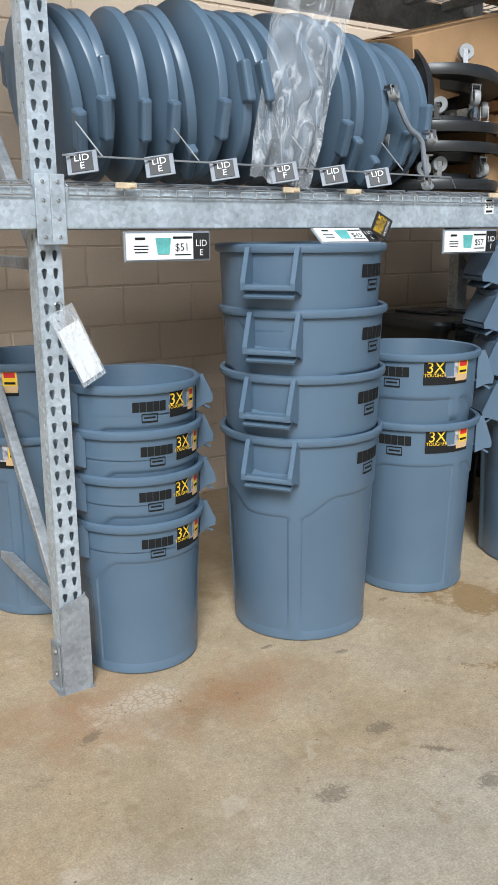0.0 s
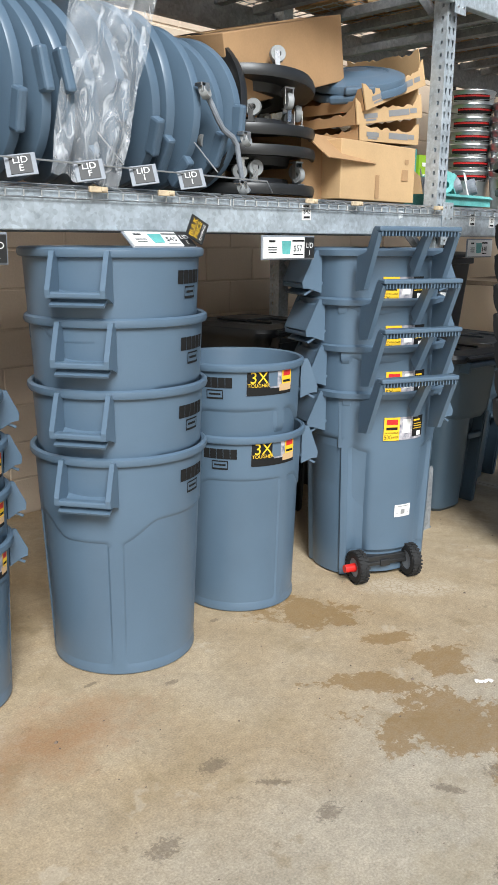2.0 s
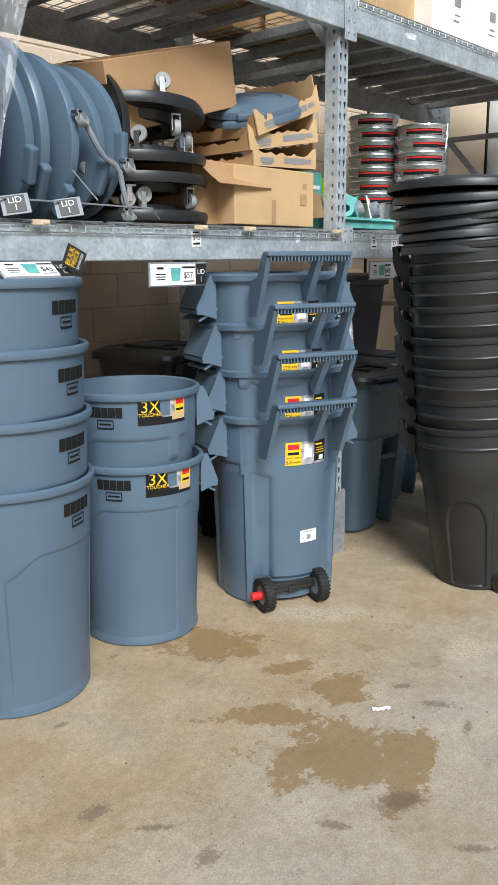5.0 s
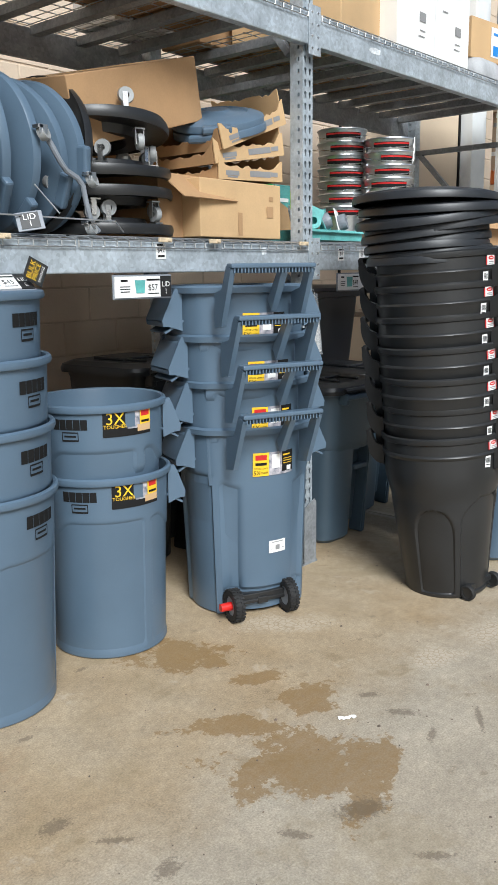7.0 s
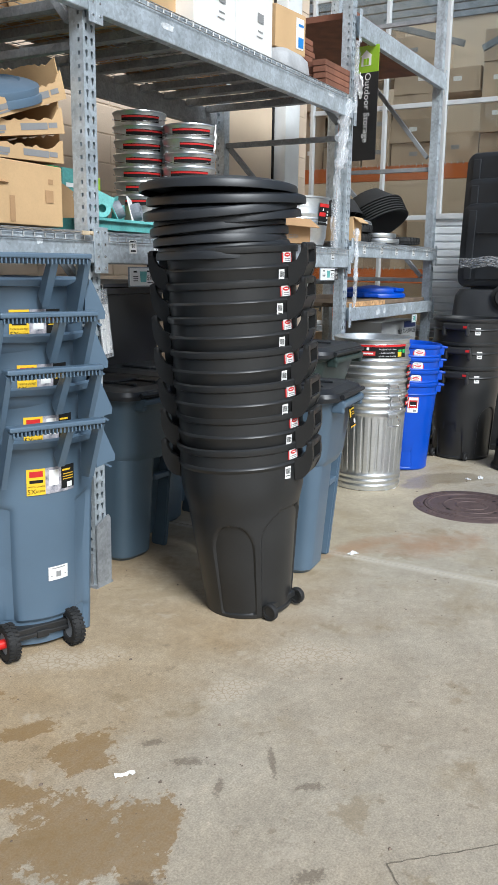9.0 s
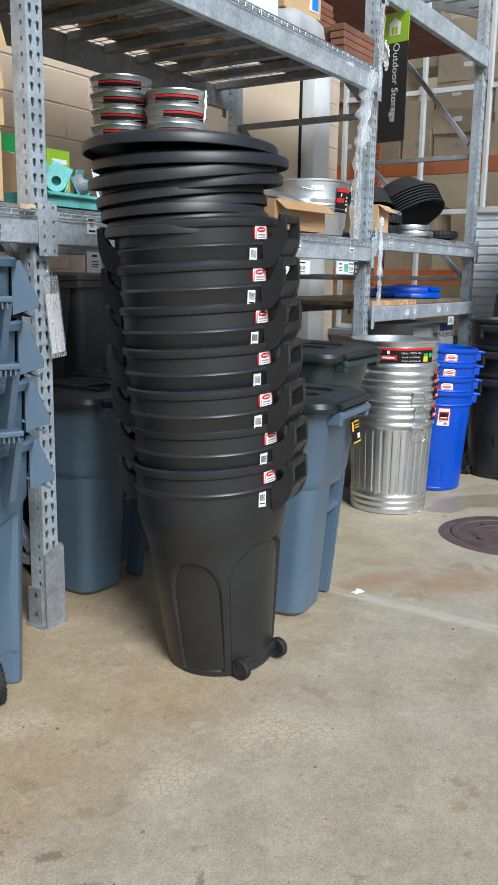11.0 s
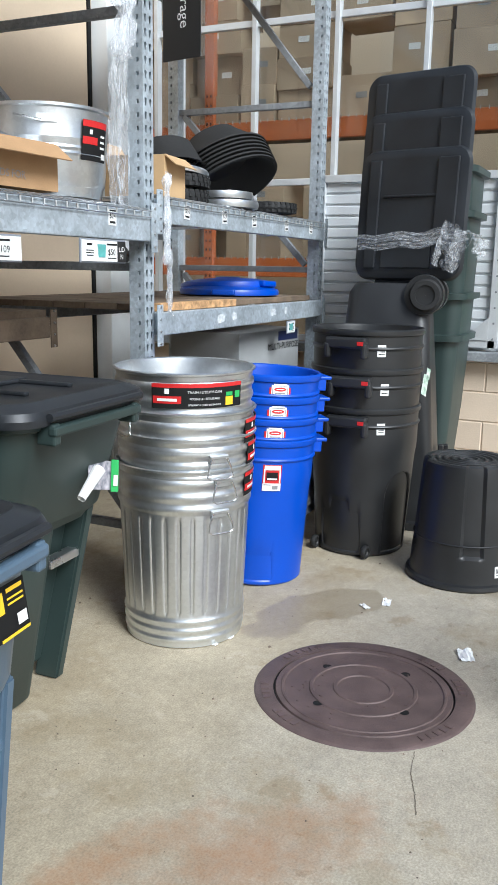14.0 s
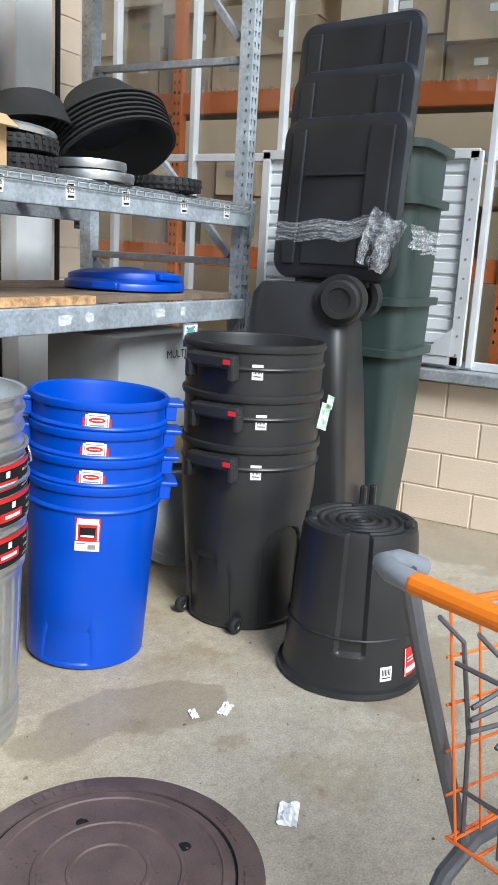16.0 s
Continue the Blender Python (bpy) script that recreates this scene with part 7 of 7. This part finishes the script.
part("axle", tube([(-0.19, -0.20, 1.25), (0.19, -0.20, 1.25)], 0.009), M_STEEL, ub)
bm = boxes(((0.05, -0.31, 0.30), (0.03, 0.03, 0.26), pose(0, 0, 0)), ((0.16, -0.33, 0.28), (0.03, 0.03, 0.26)), ((0.105, -0.36, 0.17), (0.16, 0.05, 0.03)), bevel=0.008)
part("handle", bm, M_BLACK, ub)

# ---- manhole ----
mh = thing("manhole_cover", "round brown cast iron manhole cover set in the slab", "manhole cover", pose(2.26, -1.135, 0.0))
part("frame_ring", lathe([(0.300, 0.0005), (0.300, 0.007), (0.352, 0.007), (0.361, 0.003), (0.364, 0.0005)], 96), M_IRON, mh, smooth=True)
prof = [(0.001, 0.006), (0.085, 0.006), (0.088, 0.010), (0.098, 0.010), (0.101, 0.006), (0.165, 0.006), (0.168, 0.010), (0.178, 0.010), (0.181, 0.006), (0.262, 0.006), (0.265, 0.010), (0.272, 0.010), (0.275, 0.007), (0.291, 0.007), (0.294, 0.0005)]
cv = part("cover", lathe(prof, 96), M_IRON, mh, smooth=True)
part("gap", lathe([(0.292, 0.0008), (0.302, 0.0008)], 96), M_INK, cv)
for hx, hy in ((0.095, 0.160), (0.162, -0.102), (-0.158, 0.102), (-0.09, -0.163)):
    part("lifting_hole", lay(lathe([(0.001, 0.0075), (0.016, 0.0075)], 16), Matrix.Translation((hx, hy, 0.0))), M_INK, cv)
rm = random.Random(3)
for a, n2 in ((60, 6), (-120, 5), (-30, 4), (150, 4), (-62, 4), (118, 4)):
    bm = bmesh.new()
    for k in range(n2):
        th = radians(a + (k - n2 / 2 + 0.5) * 5.2)
        add_box(bm, (0, 0, 0), (0.026, 0.017, 0.003), pose(0.328 * math.cos(th), 0.328 * math.sin(th), 0.0085, 0, 0, math.degrees(th)))
    part("raised_mark", bm, M_IRON, mh)
bm = bmesh.new()
for k in range(50):
    r, a = rm.uniform(0.11, 0.255), rm.uniform(0, 6.28)
    add_box(bm, (0, 0, 0), (0.006, 0.006, 0.002), pose(r * math.cos(a), r * math.sin(a), 0.0072, 0, 0, rm.uniform(0, 90)))
part("studs", bm, M_IRON, cv)


# ---- shopping cart ----
cart = thing("shopping_cart", "grey steel shopping cart with orange wire basket and handle", "shopping cart", pose(2.015, -1.805, 0.0, 0, 0, -22))
W = -0.56
part("handle", lay(boxes(((0, W / 2, 0.985), (0.036, -W - 0.09, 0.030)), bevel=0.012), pose(0, 0, 0)), mat("orange_plastic", (0.85, 0.22, 0.01), 0.35, vary=0.05, bump=0), cart, "orange plastic handle")
for y in (0.0, W):
    s = 1 if y == 0 else -1
    part("handle_end", tube([(0.0, y - s * 0.05, 0.985), (-0.004, y - s * 0.015, 0.99), (0.01, y + s * 0.012, 0.99), (0.05, y + s * 0.018, 0.985), (0.10, y + s * 0.012, 0.965)], 0.017, 12), M_GREYPL, cart, smooth=True)
    part("side_post", tube([(0.05, y, 0.975), (0.10, y, 0.84), (0.20, y, 0.60), (0.28, y, 0.415)], 0.0145, 10), M_CARTGREY, cart)
    part("side_tube", tube([(0.13, y, 0.14), (0.16, y, 0.24), (0.24, y, 0.36), (0.32, y, 0.40), (0.55, y - s * 0.03, 0.42), (0.95, y - s * 0.08, 0.46)], 0.017, 10), M_CARTGREY, cart)
    part("base_tube", tube([(0.14, y, 0.15), (0.5, y - s * 0.02, 0.15), (0.98, y - s * 0.08, 0.16)], 0.015, 10), M_CARTGREY, cart)
    wheel(cart, pose(0.15, y, 0.062), 0.06, 0.03, M_CASTER)
    wheel(cart, pose(0.95, y - s * 0.08, 0.062), 0.06, 0.03, M_CASTER)
    part("fork", boxes(((0.15, y + 0.02, 0.10), (0.03, 0.004, 0.1)), ((0.15, y - 0.02, 0.10), (0.03, 0.004, 0.1)), ((0.95, y - s * 0.08 + 0.02, 0.10), (0.03, 0.004, 0.1)), ((0.95, y - s * 0.08 - 0.02, 0.10), (0.03, 0.004, 0.1))), M_STEEL, cart)


def cart_wire(name, lines, r, material):
    b = bmesh.new()
    for ln in lines:
        tube(ln, r, 6, b)
    return part(name, b, material, cart)


side_lines = []
for y, s in ((-0.02, 1), (W + 0.02, -1)):
    for k in range(13):
        u = k / 12
        side_lines.append([(0.14 + 0.82 * u, y - s * 0.07 * u, 0.90 - 0.06 * u), (0.20 + 0.74 * u, y - s * (0.02 + 0.07 * u), 0.47 + 0.02 * u)])
    for k in range(6):
        v = k / 5
        side_lines.append([(0.13 + 0.07 * v, y, 0.905 - 0.44 * v), (0.97 - 0.03 * v, y - s * 0.08, 0.845 - 0.36 * v)])
cart_wire("basket_side", side_lines, 0.0025, M_CART)
cart_wire("basket_rim", [[(0.12, -0.015, 0.91), (0.98, -0.09, 0.85), (0.98, W + 0.09, 0.85), (0.12, W + 0.015, 0.91)]], 0.007, M_CART)
cart_wire("basket_floor", [[(0.20, -0.03 + W * k / 10 * 0.9, 0.465), (0.95, -0.09 + (W + 0.14) * k / 10, 0.485)] for k in range(11)] + [[(0.2 + 0.12 * k, -0.02, 0.468), (0.2 + 0.12 * k, W + 0.02, 0.468)] for k in range(7)], 0.0032, M_CART)
cart_wire("basket_front", [[(0.97, -0.09 + (W + 0.18) * k / 8, 0.85), (0.95, -0.09 + (W + 0.18) * k / 8, 0.48)] for k in range(9)], 0.0032, M_CART)
cart_wire("rear_gate", [[(0.10, -0.03 + (W + 0.06) * k / 7, 0.90), (0.17, -0.03 + (W + 0.06) * k / 7, 0.84), (0.215, -0.03 + (W + 0.06) * k / 7, 0.66), (0.235, -0.03 + (W + 0.06) * k / 7, 0.46)] for k in range(8)] + [[(0.17, -0.02, 0.80), (0.17, W + 0.02, 0.80)], [(0.225, -0.02, 0.55), (0.225, W + 0.02, 0.55)]], 0.0042, M_CARTGREY)
cart_wire("child_seat", [[(0.20, -0.04, 0.72 - 0.022 * k), (0.42 - 0.02 * k, -0.06, 0.76 - 0.05 * k), (0.42 - 0.02 * k, W + 0.06, 0.76 - 0.05 * k), (0.20, W + 0.04, 0.72 - 0.022 * k)] for k in range(3)] + [[(0.22, -0.08 + (W + 0.16) * k / 6, 0.66), (0.42, -0.08 + (W + 0.16) * k / 6, 0.74)] for k in range(7)], 0.0045, M_CARTGREY)
part("lower_rack", tube([(0.15, 0.0, 0.15), (0.9, -0.07, 0.155), (0.9, W + 0.07, 0.155), (0.15, W, 0.15)], 0.01, 8), M_CARTGREY, cart)


# ---- paper left on the beams ----
M_RESIDUE = mat("scraped_paper", (0.60, 0.63, 0.65), 0.8, vary=0.35, scale=40, grain=200, bump=0.1)
rr_ = random.Random(8)
for x, z, w, h2 in ((0.52, 2.53, 0.12, 0.035), (2.35, 2.555, 0.09, 0.03), (3.36, 1.135, 0.10, 0.05), (3.50, 1.14, 0.06, 0.045), (3.98, 1.14, 0.09, 0.045), (4.16, 1.145, 0.05, 0.05), (-0.36, 1.556, 0.045, 0.04)):
    n2 = 12
    edge = []
    for k in range(n2):
        a = 6.2832 * k / n2
        q = rr_.uniform(0.72, 1.0)
        edge.append((0.5 * w * q * max(-0.9, min(0.9, 1.3 * math.cos(a))), 0.5 * h2 * q * max(-0.9, min(0.9, 1.3 * math.sin(a)))))
    tagged(part("label_residue", prism(edge, 0.001), M_RESIDUE, None, m=pose(x, -0.0353, z)), "scraped remains of a white label on the beam", "label", "label remains")

# ---- cracks in the slab ----
M_CRACK = mat("dark_crack", (0.16, 0.135, 0.10), 0.9, vary=0.3, scale=30, bump=0.2)


def crack(points, w):
    bm = bmesh.new()
    rc = random.Random(int(points[0][0] * 100))
    line = []
    for (ax, ay), (bx, by) in zip(points, points[1:]):
        for k in range(8):
            u = k / 8
            line.append((ax + (bx - ax) * u + rc.uniform(-w, w), ay + (by - ay) * u + rc.uniform(-w, w)))
    line.append(points[-1])
    lo, hi = [], []
    for k, (x, y) in enumerate(line):
        x2, y2 = line[min(k + 1, len(line) - 1)]
        x1, y1 = line[max(k - 1, 0)]
        nn = Vector((y1 - y2, x2 - x1, 0)).normalized() * w * rc.uniform(0.5, 1.0)
        lo.append(bm.verts.new((x - nn.x, y - nn.y, 0.0012)))
        hi.append(bm.verts.new((x + nn.x, y + nn.y, 0.0012)))
    for k in range(len(line) - 1):
        bm.faces.new((lo[k], lo[k + 1], hi[k + 1], hi[k]))
    tagged(part("crack", bm, M_CRACK), "dark crack in the concrete slab", "crack", kind="structure")


crack([(-1.209, -1.915), (-1.098, -1.81), (-0.99, -1.926), (-0.878, -2.041), (-0.70, -2.22)], 0.0028)
crack([(1.98, -1.38), (1.874, -1.394), (1.78, -1.43), (1.692, -1.454)], 0.0016)

# ---- litter on the slab ----
def scrap(x, y, s, seed, yaw=0, flat=0.35):
    bm = bmesh.new()
    n = 7
    g = [[bm.verts.new((s * (i / n - 0.5) + 0.1 * s * noise.noise((i, j, seed)), s * flat * 2 * (j / n - 0.5) + 0.1 * s * noise.noise((j, i, seed + 3)), 0.003 + abs(0.22 * s * noise.noise((i * 0.5 + seed, j * 0.5, seed))))) for i in range(n + 1)] for j in range(n + 1)]
    for j in range(n):
        for i in range(n):
            if noise.noise((i * 0.7 + seed * 3, j * 0.7, 9)) > -0.62:
                bm.faces.new((g[j][i], g[j][i + 1], g[j + 1][i + 1], g[j + 1][i]))
    lv = [v for v in bm.verts if not v.link_faces]
    bmesh.ops.delete(bm, geom=lv, context="VERTS")
    return tagged(part("paper_scrap", bm, M_WHITE, None, m=pose(x, y, 0, 0, 0, yaw)), "crumpled scrap of white paper on the slab", "litter", "paper scraps")


scrap(-1.135, -1.018, 0.06, 7, -40, 0.14)
scrap(1.025, -0.84, 0.055, 5, -20, 0.3)
scrap(2.67, -1.395, 0.09, 7, 20, 0.3)
scrap(3.02, -1.00, 0.07, 11, 10, 0.25)
scrap(2.94, -0.93, 0.05, 13, 50, 0.25)
scrap(2.42, -0.56, 0.03, 15, 0, 0.4)
scrap(2.34, -0.54, 0.02, 17, 0, 0.4)
rg = random.Random(31)
verts, faces = [], []
for k in range(420):
    x, y = rg.uniform(-3.2, 3.6), rg.uniform(-2.0, 0.15)
    s = rg.uniform(0.0015, 0.0045) if k % 14 else rg.uniform(0.006, 0.009)
    b = len(verts)
    for dx, dy, dz in ((1, 0, 0), (0, 1, 0), (-1, 0.2, 0), (0, -1, 0), (0.1, 0, 1)):
        verts.append((x + dx * s, y + dy * s * 0.8, 0.0005 + dz * s * 0.8))
    faces += [(b, b + 1, b + 4), (b + 1, b + 2, b + 4), (b + 2, b + 3, b + 4), (b + 3, b, b + 4)]
me = bpy.data.meshes.new("grit")
me.from_pydata(verts, [], faces)
me.materials.append(mat("grit_stone", (0.16, 0.12, 0.09), 0.9, vary=0.5, scale=3))
tagged(new("grit", me), "loose grit and crumbs scattered on the slab", "grit", kind="stuff")

# ---- block courses ----
BW, BH, J = 0.397, 0.1985, 0.008


def block_mesh(w):
    bm = boxes(((0, 0, 0), (w - J, 0.02, BH - J)), bevel=0.0)
    es = [e for e in bm.edges if all(v.co.y < 0 for v in e.verts)]
    bmesh.ops.bevel(bm, geom=es, offset=0.004, segments=1, affect="EDGES")
    me = bpy.data.meshes.new("block")
    bm.to_mesh(me)
    bm.free()
    me.materials.append(M_BLOCK)
    return me


FULL, HALF = block_mesh(BW), block_mesh(BW / 2)


def course(parent, x0, x1, row, place):
    x = x0 - (BW / 2 if row % 2 else 0)
    while x < x1 - 0.02:
        a, b = max(x, x0), min(x + BW, x1)
        if b - a > 0.3:
            ob = new("block", FULL)
        elif b - a > 0.12:
            ob = new("block", HALF)
        else:
            x += BW
            continue
        ob.parent = parent
        ob.matrix_basis = place((a + b) / 2, BH * (row + 0.5))
        x += BW


for r in range(4):
    course(wall_end, -1.62, 2.4, r, lambda u, z: pose(XE, -u, z, 0, 0, -90))
for r in range(15):
    course(wall_back, -3.6, 2.585, r, lambda u, z: pose(u, YB, z, 0, 0, 0))
    course(wall_back, 5.18, 5.38, r, lambda u, z: pose(u, YB, z, 0, 0, 0))
verts, faces = [], []
for r in range(15, 25):
    x = -3.6 - (BW / 2 if r % 2 else 0)
    while x < 5.3:
        a, b = x + J / 2, min(x + BW, 5.39) - J / 2
        z0, z1 = BH * r + J / 2, BH * (r + 1) - J / 2
        k = len(verts)
        verts += [(a, YB - 0.010, z0), (b, YB - 0.010, z0), (b, YB - 0.010, z1), (a, YB - 0.010, z1), (a - 0.003, YB + 0.01, z0 - 0.003), (b + 0.003, YB + 0.01, z0 - 0.003), (b + 0.003, YB + 0.01, z1 + 0.003), (a - 0.003, YB + 0.01, z1 + 0.003)]
        faces += [(k, k + 1, k + 2, k + 3), (k, k + 4, k + 5, k + 1), (k + 1, k + 5, k + 6, k + 2), (k + 2, k + 6, k + 7, k + 3), (k + 3, k + 7, k + 4, k)]
        x += BW
me = bpy.data.meshes.new("upper_blocks")
me.from_pydata(verts, [], faces)
me.materials.append(M_BLOCK)
ubk = new("upper_blocks", me)
ubk.parent = wall_back
tagged(ubk, kind="stuff")
